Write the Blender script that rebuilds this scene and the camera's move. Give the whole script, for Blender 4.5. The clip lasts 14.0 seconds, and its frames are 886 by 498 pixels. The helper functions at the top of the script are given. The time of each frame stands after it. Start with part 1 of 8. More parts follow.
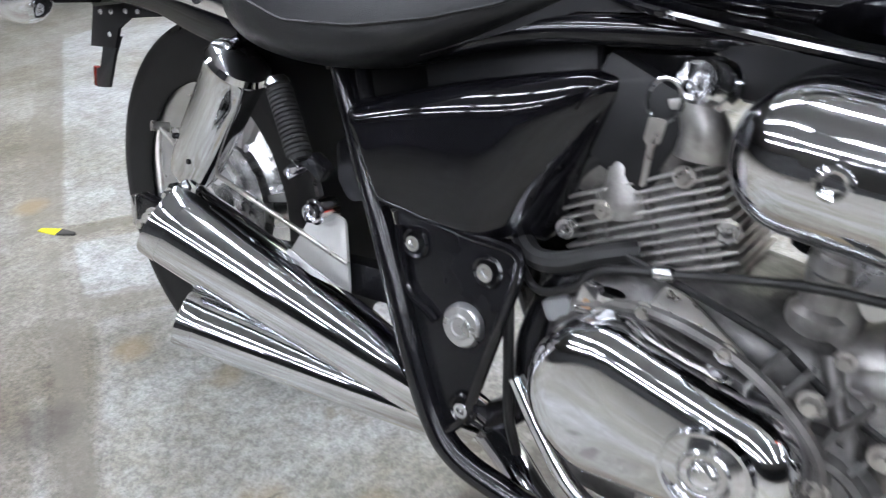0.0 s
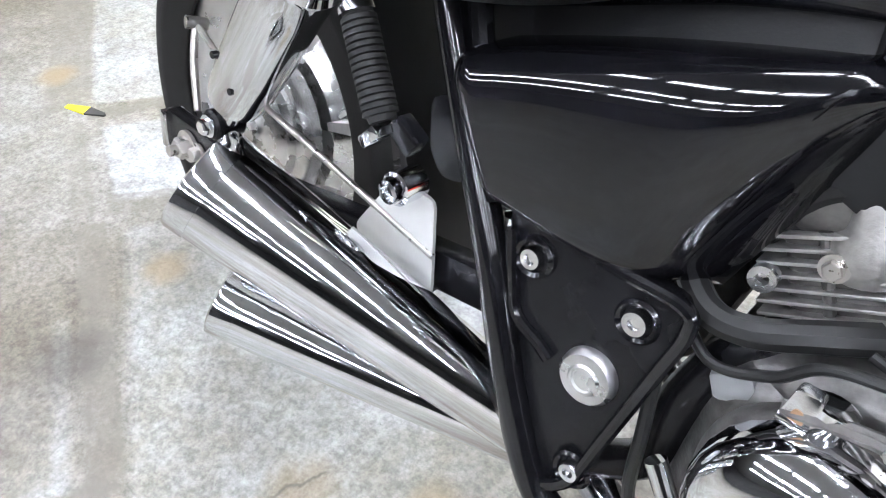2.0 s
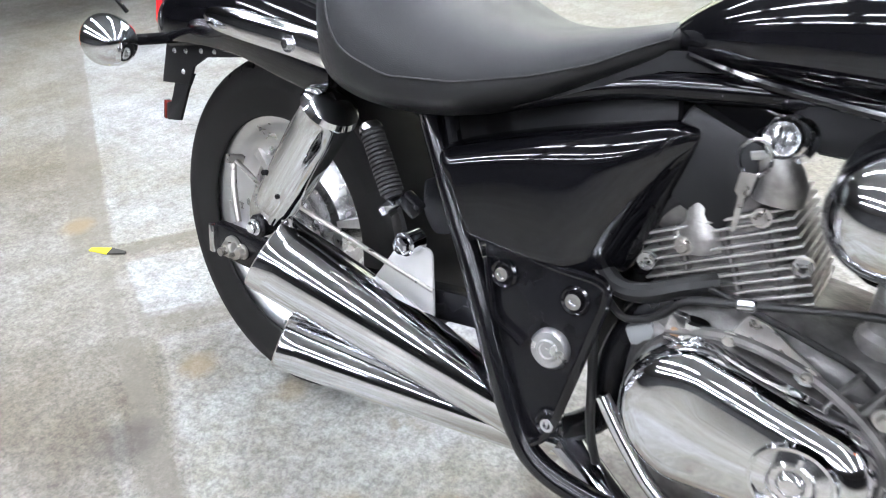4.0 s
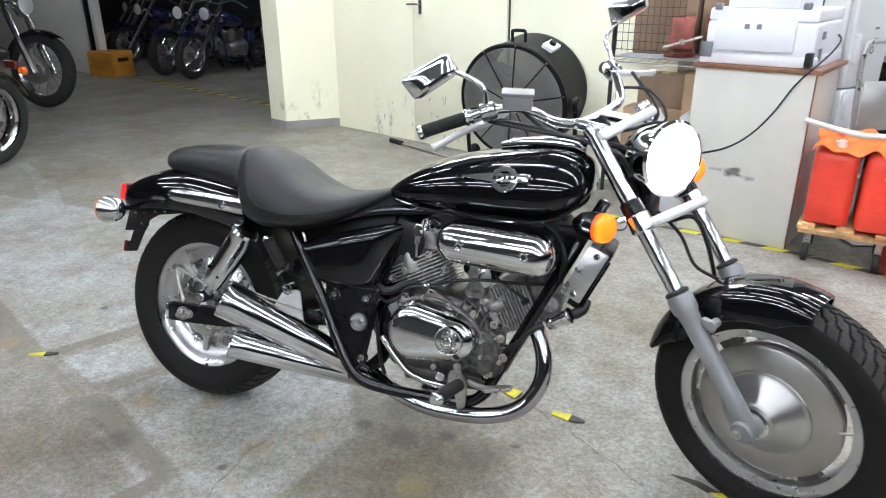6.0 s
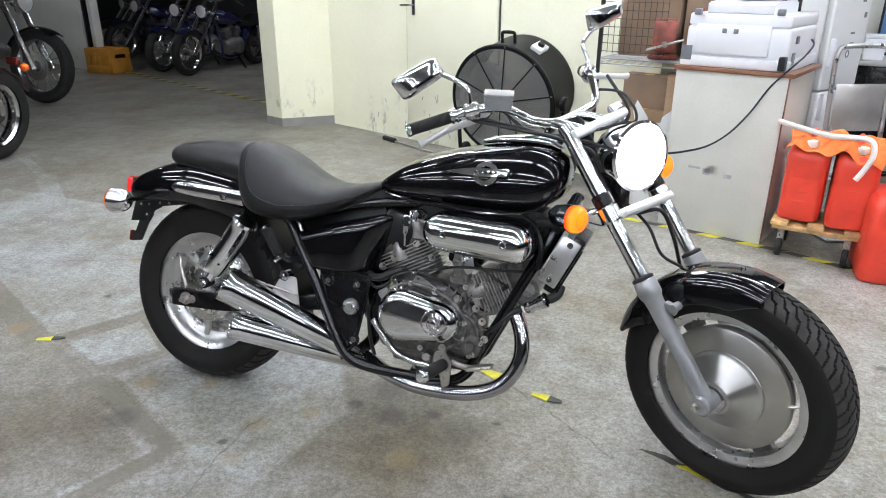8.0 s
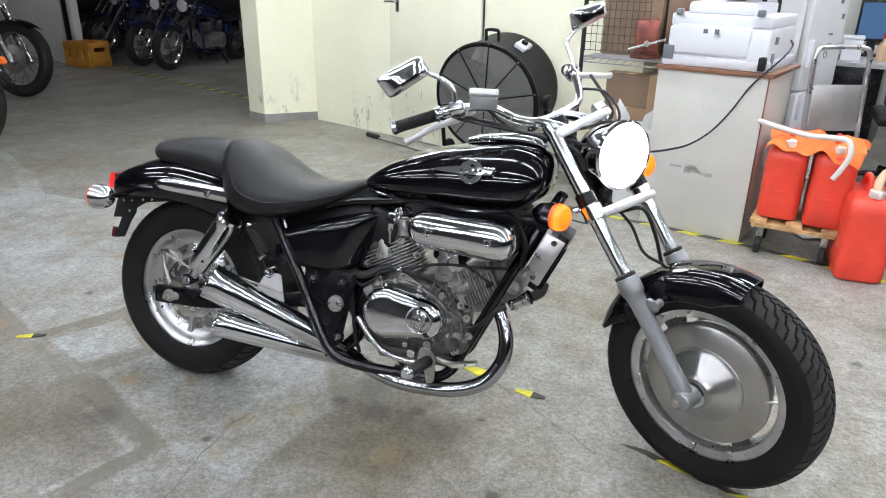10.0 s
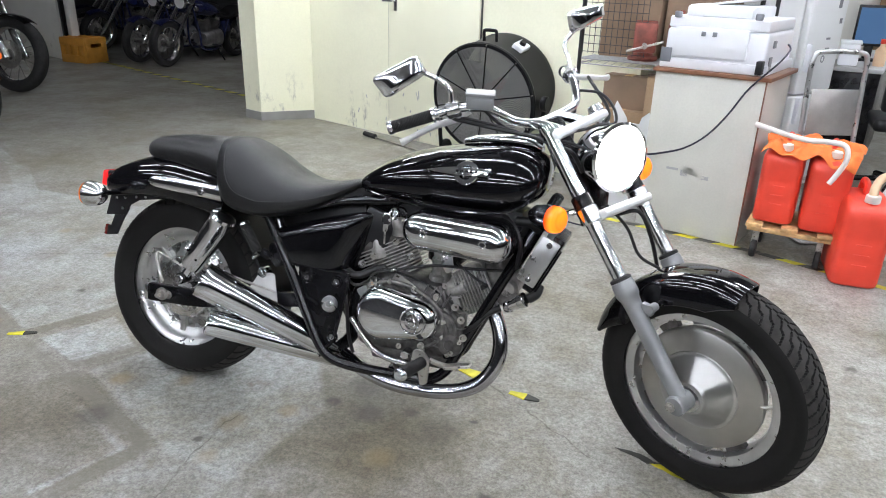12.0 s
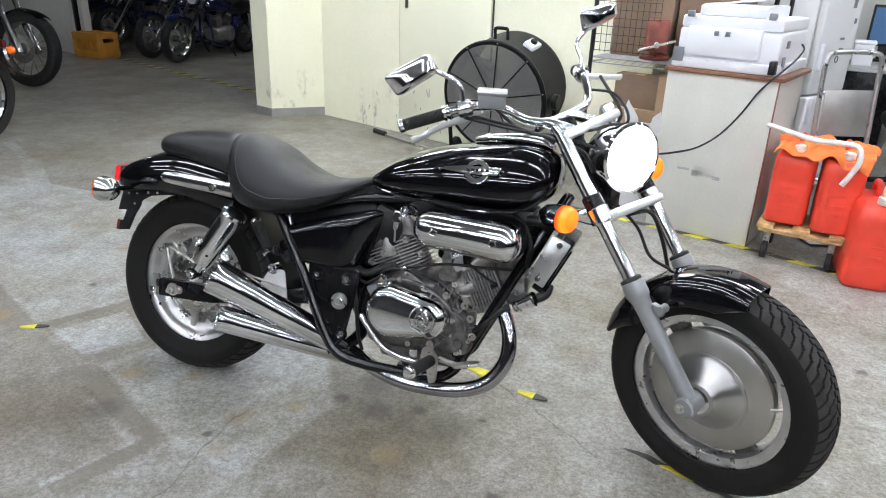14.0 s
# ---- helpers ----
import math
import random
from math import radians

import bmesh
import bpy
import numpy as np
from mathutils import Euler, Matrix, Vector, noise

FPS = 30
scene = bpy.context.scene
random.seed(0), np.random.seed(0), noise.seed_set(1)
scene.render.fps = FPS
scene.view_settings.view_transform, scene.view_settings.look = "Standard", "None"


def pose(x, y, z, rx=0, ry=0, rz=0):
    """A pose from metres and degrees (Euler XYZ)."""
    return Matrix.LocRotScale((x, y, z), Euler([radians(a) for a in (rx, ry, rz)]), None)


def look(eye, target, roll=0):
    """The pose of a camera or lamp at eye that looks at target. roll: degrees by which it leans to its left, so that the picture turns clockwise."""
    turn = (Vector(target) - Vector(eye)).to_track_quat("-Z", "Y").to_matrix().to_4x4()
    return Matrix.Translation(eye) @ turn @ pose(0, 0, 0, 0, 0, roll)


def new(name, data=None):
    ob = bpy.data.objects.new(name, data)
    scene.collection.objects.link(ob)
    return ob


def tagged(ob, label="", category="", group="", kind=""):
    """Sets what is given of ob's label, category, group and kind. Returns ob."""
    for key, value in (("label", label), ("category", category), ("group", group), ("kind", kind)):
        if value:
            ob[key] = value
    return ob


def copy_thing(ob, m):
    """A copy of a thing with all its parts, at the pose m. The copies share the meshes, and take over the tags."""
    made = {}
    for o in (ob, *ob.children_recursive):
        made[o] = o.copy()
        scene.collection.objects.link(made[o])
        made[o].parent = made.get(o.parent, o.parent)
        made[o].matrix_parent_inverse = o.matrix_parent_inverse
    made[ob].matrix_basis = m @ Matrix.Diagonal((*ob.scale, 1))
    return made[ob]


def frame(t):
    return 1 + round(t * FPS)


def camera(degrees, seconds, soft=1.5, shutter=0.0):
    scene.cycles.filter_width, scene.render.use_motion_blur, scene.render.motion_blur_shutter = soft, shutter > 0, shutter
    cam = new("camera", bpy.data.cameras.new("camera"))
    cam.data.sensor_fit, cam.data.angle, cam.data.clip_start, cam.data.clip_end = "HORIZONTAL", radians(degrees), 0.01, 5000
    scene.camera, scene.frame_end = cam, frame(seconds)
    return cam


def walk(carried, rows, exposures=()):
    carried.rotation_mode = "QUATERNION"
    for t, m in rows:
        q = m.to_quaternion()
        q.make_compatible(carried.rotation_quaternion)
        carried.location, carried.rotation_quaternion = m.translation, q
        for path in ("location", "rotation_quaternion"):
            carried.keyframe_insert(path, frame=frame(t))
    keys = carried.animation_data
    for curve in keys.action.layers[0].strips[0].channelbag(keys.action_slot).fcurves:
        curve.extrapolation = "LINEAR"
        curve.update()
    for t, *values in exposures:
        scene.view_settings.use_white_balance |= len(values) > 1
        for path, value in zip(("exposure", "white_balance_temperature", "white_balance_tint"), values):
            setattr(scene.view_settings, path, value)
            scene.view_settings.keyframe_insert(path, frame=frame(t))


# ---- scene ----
cam = camera(65.5, 14.0, soft=1.0, shutter=0.35)
PATH = [
    (0, (0.934, -0.580, 0.854), (-0.118, 0.733, -0.227), -2.2),
    (0.5, (0.835, -0.453, 0.858), (-0.350, 0.671, -0.295), -3.6),
    (1, (0.752, -0.443, 0.851), (-0.315, 0.699, -0.396), -1.1),
    (1.5, (0.725, -0.438, 0.846), (-0.232, 0.666, -0.520), 0.2),
    (2, (0.724, -0.434, 0.842), (-0.249, 0.612, -0.557), 0.2),
    (2.2, (0.726, -0.434, 0.841), (-0.273, 0.619, -0.536), 0.3),
    (4.3, (0.959, -0.778, 0.955), (-0.062, 0.603, -0.069), -3.1),
    (4.5, (1.059, -0.877, 0.979), (0.085, 0.569, -0.003), -1.7),
    (4.6, (1.090, -0.949, 1.001), (0.175, 0.547, 0.041), -0.3),
    (4.7, (1.141, -0.998, 1.021), (0.238, 0.520, 0.082), -2.8),
    (4.8, (1.195, -1.058, 1.044), (0.315, 0.471, 0.101), -4.1),
    (5, (1.281, -1.168, 1.095), (0.438, 0.378, 0.148), -4.2),
    (5.5, (1.328, -1.454, 1.185), (0.606, 0.227, 0.376), -4.2),
    (6, (1.338, -1.652, 1.273), (0.758, 0.116, 0.535), -0.3),
    (6.5, (1.393, -1.751, 1.294), (0.838, -0.001, 0.502), 0.8),
    (7, (1.419, -1.787, 1.298), (0.850, -0.027, 0.537), 0.3),
    (7.5, (1.402, -1.778, 1.301), (0.847, -0.004, 0.560), 0.3),
    (8, (1.403, -1.778, 1.302), (0.840, -0.009, 0.560), 0.2),
    (8.5, (1.402, -1.789, 1.307), (0.851, -0.018, 0.558), -0.0),
    (9, (1.401, -1.792, 1.309), (0.873, -0.015, 0.558), 0.2),
    (11.5, (1.399, -1.779, 1.308), (0.887, 0.002, 0.558), 1.4),
    (12, (1.400, -1.777, 1.308), (0.897, 0.006, 0.557), 1.6),
    (12.5, (1.398, -1.777, 1.309), (0.913, 0.012, 0.557), 1.8),
    (13, (1.395, -1.775, 1.308), (0.919, 0.015, 0.555), 1.9),
    (13.5, (1.396, -1.776, 1.310), (0.896, 0.006, 0.554), 2.0),
    (14, (1.395, -1.778, 1.311), (0.870, -0.004, 0.552), 1.9),
]
EXPOSURES = [(0.0, 0.58, 6280, 14), (0.5, 0.88, 6280, 14), (0.9, 1.02, 6280, 14), (1.5, 1.12, 6280, 14), (2.2, 1.10, 6280, 14), (4.3, 0.92, 6300, 14), (4.6, 0.80, 6320, 13), (5.2, 0.46, 6350, 13), (6.0, 0.17, 6400, 12),
             (6.5, 0.05, 6430, 12), (14.0, 0.04, 6430, 12)]
walk(cam, [(t, look(eye, target, roll)) for t, eye, target, roll in PATH], EXPOSURES)

# ---- light ----
world = bpy.data.worlds.new("world")
scene.world = world
world.use_nodes = True
world.node_tree.nodes["Background"].inputs[0].default_value = (0.9, 0.95, 1.0, 1)
world.node_tree.nodes["Background"].inputs[1].default_value = 0.02
TUBE_POWER = 42.6


# ---- materials ----
def material(name, colour, rough=0.5, metal=0.0, coat=0.0, grain=0.0, grain_scale=40.0, bump=0.0, bump_scale=200.0, blotch=0.0,
             blotch_scale=4.0, emit=0.0, emit_colour=None, rough_var=0.0, spec=0.5, transmission=0.0, alpha=1.0):
    m = bpy.data.materials.new(name)
    m.use_nodes = True
    t = m.node_tree
    b = t.nodes["Principled BSDF"]
    b.inputs["Base Color"].default_value = (*colour, 1)
    b.inputs["Roughness"].default_value = rough
    b.inputs["Metallic"].default_value = metal
    b.inputs["Coat Weight"].default_value = coat
    b.inputs["Coat Roughness"].default_value = 0.03
    b.inputs["Specular IOR Level"].default_value = spec
    b.inputs["Transmission Weight"].default_value = transmission
    b.inputs["Alpha"].default_value = alpha
    if emit:
        b.inputs["Emission Color"].default_value = (*(emit_colour or colour), 1)
        b.inputs["Emission Strength"].default_value = emit
    if grain or blotch or bump or rough_var:
        co = t.nodes.new("ShaderNodeTexCoord")

        def noise_tex(scale, detail):
            n = t.nodes.new("ShaderNodeTexNoise")
            n.inputs["Scale"].default_value = scale
            n.inputs["Detail"].default_value = detail
            t.links.new(co.outputs["Object"], n.inputs["Vector"])
            return n

        last = None
        for amount, scale, detail in ((grain, grain_scale, 3), (blotch, blotch_scale, 4)):
            if not amount:
                continue
            n = noise_tex(scale, detail)
            r = t.nodes.new("ShaderNodeMapRange")
            r.inputs["From Min"].default_value, r.inputs["From Max"].default_value = 0.3, 0.7
            r.inputs["To Min"].default_value, r.inputs["To Max"].default_value = 1 - amount, 1 + amount
            t.links.new(n.outputs["Fac"], r.inputs["Value"])
            mix = t.nodes.new("ShaderNodeMix")
            mix.data_type, mix.blend_type = "RGBA", "MULTIPLY"
            mix.inputs[0].default_value = 1
            if last:
                t.links.new(last, mix.inputs[6])
            else:
                mix.inputs[6].default_value = (*colour, 1)
            t.links.new(r.outputs[0], mix.inputs[7])
            last = mix.outputs[2]
        if last:
            t.links.new(last, b.inputs["Base Color"])
        if rough_var:
            n = noise_tex(blotch_scale * 2.3, 4)
            r = t.nodes.new("ShaderNodeMapRange")
            r.inputs["From Min"].default_value, r.inputs["From Max"].default_value = 0.3, 0.7
            r.inputs["To Min"].default_value, r.inputs["To Max"].default_value = max(0.0, rough - rough_var), rough + rough_var
            t.links.new(n.outputs["Fac"], r.inputs["Value"])
            t.links.new(r.outputs[0], b.inputs["Roughness"])
        if bump:
            n = noise_tex(bump_scale, 3)
            bn = t.nodes.new("ShaderNodeBump")
            bn.inputs["Strength"].default_value = bump
            bn.inputs["Distance"].default_value = 0.002
            t.links.new(n.outputs["Fac"], bn.inputs["Height"])
            t.links.new(bn.outputs[0], b.inputs["Normal"])
    return m


def floor_material():
    """Speckled concrete with bleached ground, an old tape line, stains and cracks, placed in metres."""
    m = bpy.data.materials.new("worn_concrete")
    m.use_nodes = True
    t = m.node_tree
    b = t.nodes["Principled BSDF"]
    geo = t.nodes.new("ShaderNodeNewGeometry")
    pos = geo.outputs["Position"]

    def math_node(op, a, c=None):
        n = t.nodes.new("ShaderNodeMath")
        n.operation = op
        for k, v in ((0, a), (1, c)):
            if v is None:
                continue
            if hasattr(v, "is_linked"):
                t.links.new(v, n.inputs[k])
            else:
                n.inputs[k].default_value = v
        return n.outputs[0]

    def vector(op, a, c):
        n = t.nodes.new("ShaderNodeVectorMath")
        n.operation = op
        for k, v in ((0, a), (1, c)):
            if hasattr(v, "is_linked"):
                t.links.new(v, n.inputs[k])
            else:
                n.inputs[k].default_value = v
        return n.outputs[0]

    def noise_node(scale, detail, rough=0.5, at=None):
        n = t.nodes.new("ShaderNodeTexNoise")
        n.inputs["Scale"].default_value, n.inputs["Detail"].default_value, n.inputs["Roughness"].default_value = scale, detail, rough
        t.links.new(at or pos, n.inputs["Vector"])
        return n

    def noise_tex(scale, detail, rough=0.5):
        return noise_node(scale, detail, rough).outputs["Fac"]

    def remap(value, a, c, lo, hi):
        r = t.nodes.new("ShaderNodeMapRange")
        for key, v in (("From Min", a), ("From Max", c), ("To Min", lo), ("To Max", hi)):
            r.inputs[key].default_value = v
        t.links.new(value, r.inputs["Value"])
        return r.outputs[0]

    def mix(kind, fac, a, c):
        x = t.nodes.new("ShaderNodeMix")
        x.data_type, x.blend_type = "RGBA", kind
        for socket, v in ((0, fac), (6, a), (7, c)):
            if hasattr(v, "is_linked"):
                t.links.new(v, x.inputs[socket])
            else:
                x.inputs[socket].default_value = v
        return x.outputs[2]

    # ragged edges: places shifted by two sizes of noise
    def ragged(amount, scale):
        shift = vector("MULTIPLY", vector("SUBTRACT", noise_node(scale, 4, 0.6).outputs["Color"], (0.5, 0.5, 0.5)), (amount, amount, 0))
        return vector("ADD", pos, shift)

    fine, coarse = ragged(0.011, 48), ragged(0.16, 9)

    def local(at, x, y, turn):
        n = t.nodes.new("ShaderNodeMapping")
        n.vector_type = "TEXTURE"
        n.inputs["Location"].default_value = (x, y, 0)
        n.inputs["Rotation"].default_value = (0, 0, radians(turn))
        t.links.new(at, n.inputs["Vector"])
        s = t.nodes.new("ShaderNodeSeparateXYZ")
        t.links.new(n.outputs[0], s.inputs[0])
        return s.outputs[0], s.outputs[1]

    def stroke(at, p, q, half, soft=0.004):
        """A straight band from p to q on the floor."""
        u, v = local(at, (p[0] + q[0]) / 2, (p[1] + q[1]) / 2, math.degrees(math.atan2(q[1] - p[1], q[0] - p[0])))
        hx = math.hypot(q[0] - p[0], q[1] - p[1]) / 2
        return math_node("MULTIPLY", remap(math_node("ABSOLUTE", u), hx - soft, hx + soft, 1, 0), remap(math_node("ABSOLUTE", v), half - soft, half + soft, 1, 0))

    def region(at, corners, soft):
        """A convex patch of the floor, its corners anticlockwise."""
        out = None
        for p, q in zip(corners, corners[1:] + corners[:1]):
            ex, ey = q[0] - p[0], q[1] - p[1]
            k = math.hypot(ex, ey)
            nx, ny = -ey / k, ex / k
            n = t.nodes.new("ShaderNodeVectorMath")
            n.operation = "DOT_PRODUCT"
            t.links.new(at, n.inputs[0])
            n.inputs[1].default_value = (nx, ny, 0)
            d = nx * p[0] + ny * p[1]
            e = remap(n.outputs["Value"], d - soft, d + soft, 0, 1)
            out = e if out is None else math_node("MULTIPLY", out, e)
        return out

    def spot(at, x, y, r, soft=0.5):
        u, v = local(at, x, y, 0)
        d = math_node("SQRT", math_node("ADD", math_node("MULTIPLY", u, u), math_node("MULTIPLY", v, v)))
        return remap(d, r * (1 - soft), r * (1 + soft), 1, 0)

    def scaled(mask, k):
        return math_node("MULTIPLY", mask, k)

    speck = math_node("ADD", scaled(remap(noise_tex(60, 5, 0.75), 0.40, 0.60, 0.0, 1.0), 0.6), scaled(remap(noise_tex(150, 3, 0.6), 0.38, 0.62, 0.0, 1.0), 0.4))
    col = mix("MIX", speck, (0.175, 0.169, 0.152, 1), (0.372, 0.364, 0.338, 1))
    # bleached bluish ground inside the old bay lines
    bleach = mix("MIX", speck, (0.265, 0.280, 0.292, 1), (0.575, 0.600, 0.622, 1))
    pale = mix("MIX", speck, (0.27, 0.263, 0.243, 1), (0.60, 0.59, 0.555, 1))
    worn = remap(noise_tex(3.1, 7, 0.7), 0.38, 0.52, 0.5, 1.0)
    for corners, soft, k in ((((-0.74, 0.0), (-0.46, 0.42), (-1.2, 1.35), (-2.6, 1.45), (-2.45, 0.88)), 0.006, 0.75),
                             (((-0.64, -0.03), (-0.40, -0.13), (-0.27, 0.03), (-0.50, 0.20)), 0.006, 0.95),
                             (((-0.31, -0.155), (0.17, -0.42), (0.45, -0.50), (0.55, -0.10), (0.2, 0.5), (-0.12, 0.16)), 0.012, 0.95),
                             (((0.17, -0.425), (0.085, -0.70), (0.10, -1.1), (0.9, -1.1), (0.78, -0.35)), 0.02, 0.45),
                             ):
        col = mix("MIX", math_node("MULTIPLY", scaled(region(fine, list(corners), soft), k), worn), col, bleach)
    # Paler beige ground on the right, its stronger light put into the colour.
    col = mix("MIX", math_node("MULTIPLY", scaled(region(coarse, [(0.95, -2.0), (4.5, -2.0), (4.5, 2.2), (1.1, 2.2)], 0.35), 0.55), worn), col, pale)
    for p, q, half, k in (((-0.19, -0.335), (0.09, -0.468), 0.011, 0.75), ((0.085, -0.46), (-0.03, -0.70), 0.008, 0.6), ((-3.2, 2.13), (-2.55, 1.72), 0.035, 0.5), ((-2.55, 1.72), (-2.1, 1.35), 0.06, 0.6), ((-0.70, 0.08), (-0.52, 0.40), 0.008, 0.7)):
        col = mix("MIX", math_node("MULTIPLY", scaled(stroke(fine, p, q, half, 0.006), k), worn), col, bleach)
    # brown grime; the bike's shadow is also put into the broad engine spots
    grime = remap(noise_tex(1.7, 8, 0.72), 0.42, 0.62, 0.0, 0.95)
    col = mix("MULTIPLY", grime, col, (0.70, 0.655, 0.55, 1))
    mottle = remap(noise_tex(11, 7, 0.75), 0.38, 0.62, 0.0, 0.85)
    col = mix("MULTIPLY", mottle, col, (0.66, 0.64, 0.60, 1))
    for x, y, r, k in ((-0.35, -0.45, 0.26, 0.55), (-0.15, -0.42, 0.10, 0.5), (0.62, -0.10, 0.22, 0.45), (0.80, -0.45, 0.45, 0.45), (-1.3, -0.1, 0.40, 0.4), (0.15, -0.3, 0.10, 0.3), (-0.20, -0.13, 0.09, 0.6), (-0.5, -0.75, 0.2, 0.4)):
        col = mix("MULTIPLY", scaled(spot(coarse, x, y, r, 0.7), k), col, (0.52, 0.46, 0.36, 1))
    # the old tape lines
    faded = remap(noise_tex(24, 6, 0.75), 0.36, 0.54, 0.25, 0.80)
    for p, q, half, k in (((-2.6, 0.90), (-1.6, 0.388), 0.05, 0.45), ((-1.6, 0.388), (-0.76, -0.055), 0.047, 0.75), ((-0.71, -0.03), (-0.49, 0.38), 0.019, 0.8), ((-0.40, -0.15), (-0.22, 0.10), 0.030, 0.75),
                          ((-0.70, -0.07), (-0.40, -0.19), 0.022, 0.55), ((-0.37, -0.195), (0.135, -0.428), 0.0245, 0.95), ((0.138, -0.428), (0.02, -0.70), 0.029, 0.9), ((-0.03, -0.69), (-0.25, -1.1), 0.03, 0.5)):
        col = mix("MIX", math_node("MULTIPLY", scaled(stroke(fine, p, q, half), k), faded), col, (0.150, 0.136, 0.110, 1))
    # ochre and oil stains
    blob = ragged(0.035, 28)
    for x, y, r, k, c in ((0.561, -0.056, 0.022, 0.85, 0), (0.69, -0.08, 0.045, 0.7, 0), (0.816, -0.04, 0.024, 0.7, 0), (0.635, 0.054, 0.06, 0.5, 0), (-0.11, -0.36, 0.05, 0.6, 0), (0.62, -0.62, 0.02, 0.7, 0), (1.13, -0.34, 0.02, 0.8, 0), (0.5, -0.74, 0.025, 0.7, 0), (2.0, 0.4, 0.02, 0.7, 0),
                          (2.25, 0.72, 0.02, 0.7, 0), (0.26, -0.36, 0.012, 0.8, 0), (-0.45, 0.55, 0.02, 0.6, 0), (-0.8, 0.35, 0.015, 0.8, 0), (1.02, -0.02, 0.012, 0.8, 0), (0.93, -0.10, 0.07, 0.35, 0), (-0.92, 0.0, 0.04, 0.7, 1), (0.31, -0.25, 0.045, 0.42, 1), (0.04, -0.10, 0.03, 0.45, 1), (0.80, -0.27, 0.04, 0.45, 1), (-0.95, 0.72, 0.04, 0.6, 1), (-0.62, 1.9, 0.16, 0.45, 1),
                          (-1.0, 2.2, 0.12, 0.35, 1), (0.33, -0.42, 0.03, 0.45, 1), (-0.17, -0.16, 0.035, 0.6, 1), (0.45, -0.15, 0.03, 0.5, 1), (-1.4, 0.9, 0.03, 0.6, 1)):
        col = mix("MIX", scaled(spot(coarse if r > 0.08 else blob, x, y, r, 0.45), k), col, (0.23, 0.17, 0.085, 1) if c else (0.055, 0.048, 0.04, 1))
    blot = remap(noise_tex(5.3, 8, 0.75), 0.60, 0.70, 0.0, 0.6)
    col = mix("MIX", blot, col, (0.165, 0.135, 0.09, 1))
    pits = remap(noise_tex(38, 5, 0.72), 0.66, 0.72, 0.0, 0.8)
    col = mix("MIX", pits, col, (0.07, 0.065, 0.055, 1))
    # hairline cracks
    broken = remap(noise_tex(14, 3), 0.40, 0.54, 0.1, 0.65)
    crooked = ragged(0.05, 13)
    for p, q in (((0.32, -0.16), (0.285, -0.35)), ((0.285, -0.35), (0.30, -0.60)), ((0.30, -0.60), (0.20, -0.85)), ((0.934, 0.262), (1.40, -0.09)), ((1.40, -0.09), (1.9, -0.42)), ((-0.45, 0.60), (-0.20, 0.20)), ((-0.25, -0.12), (0.05, -0.02)), ((-1.3, 0.6), (-0.9, 0.75))):
        col = mix("MIX", math_node("MULTIPLY", stroke(crooked, p, q, 0.0026, 0.0016), broken), col, (0.075, 0.066, 0.052, 1))
    t.links.new(col, b.inputs["Base Color"])
    t.links.new(remap(noise_tex(2.2, 5), 0.3, 0.7, 0.34, 0.60), b.inputs["Roughness"])
    b.inputs["Specular IOR Level"].default_value = 0.35
    bn = t.nodes.new("ShaderNodeBump")
    bn.inputs["Strength"].default_value, bn.inputs["Distance"].default_value = 0.22, 0.0015
    t.links.new(noise_tex(180, 4), bn.inputs["Height"])
    t.links.new(bn.outputs[0], b.inputs["Normal"])
    return m


CHROME = material("chrome", (0.77, 0.78, 0.80), 0.06, 1.0, rough_var=0.03, blotch_scale=30)
CHROME_WORN = material("worn_chrome", (0.72, 0.72, 0.73), 0.16, 1.0, rough_var=0.10, blotch=0.12, blotch_scale=25)
BLACK = material("gloss_black_paint", (0.004, 0.004, 0.005), 0.05, rough_var=0.03, blotch_scale=12)
SATIN = material("satin_black_metal", (0.006, 0.006, 0.007), 0.26, blotch=0.3, blotch_scale=20, bump=0.08, bump_scale=300, spec=0.22)
FRAME_BLACK = material("frame_black_enamel", (0.005, 0.005, 0.006), 0.10, rough_var=0.06, blotch_scale=30)
PLASTIC_BLACK = material("black_plastic", (0.009, 0.009, 0.010), 0.45, spec=0.3, bump=0.1, bump_scale=500)
RUBBER = material("tyre_rubber", (0.018, 0.0178, 0.0176), 0.66, spec=0.30, grain=0.25, grain_scale=60, bump=0.15, bump_scale=400, blotch=0.25, blotch_scale=9)


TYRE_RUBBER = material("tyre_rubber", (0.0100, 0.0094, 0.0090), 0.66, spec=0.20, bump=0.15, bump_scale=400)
# Dusty lands, lightened further by the overhead light put into the colour.
TREAD_RUBBER = material("dusty_lit_tread_rubber", (0.030, 0.028, 0.026), 0.78, spec=0.25, blotch=0.45, blotch_scale=24, bump=0.2, bump_scale=300)


def turned(name, colour, rough, anisotropy):
    """Metal turned on a lathe about the y axis: fine circular brush marks."""
    m = material(name, colour, rough, 1.0, blotch=0.08, blotch_scale=14, rough_var=0.05)
    t = m.node_tree
    b = t.nodes["Principled BSDF"]
    b.inputs["Anisotropic"].default_value = anisotropy
    b.inputs["Anisotropic Rotation"].default_value = 0.25
    tan = t.nodes.new("ShaderNodeTangent")
    tan.direction_type, tan.axis = "RADIAL", "Y"
    t.links.new(tan.outputs[0], b.inputs["Tangent"])
    return m


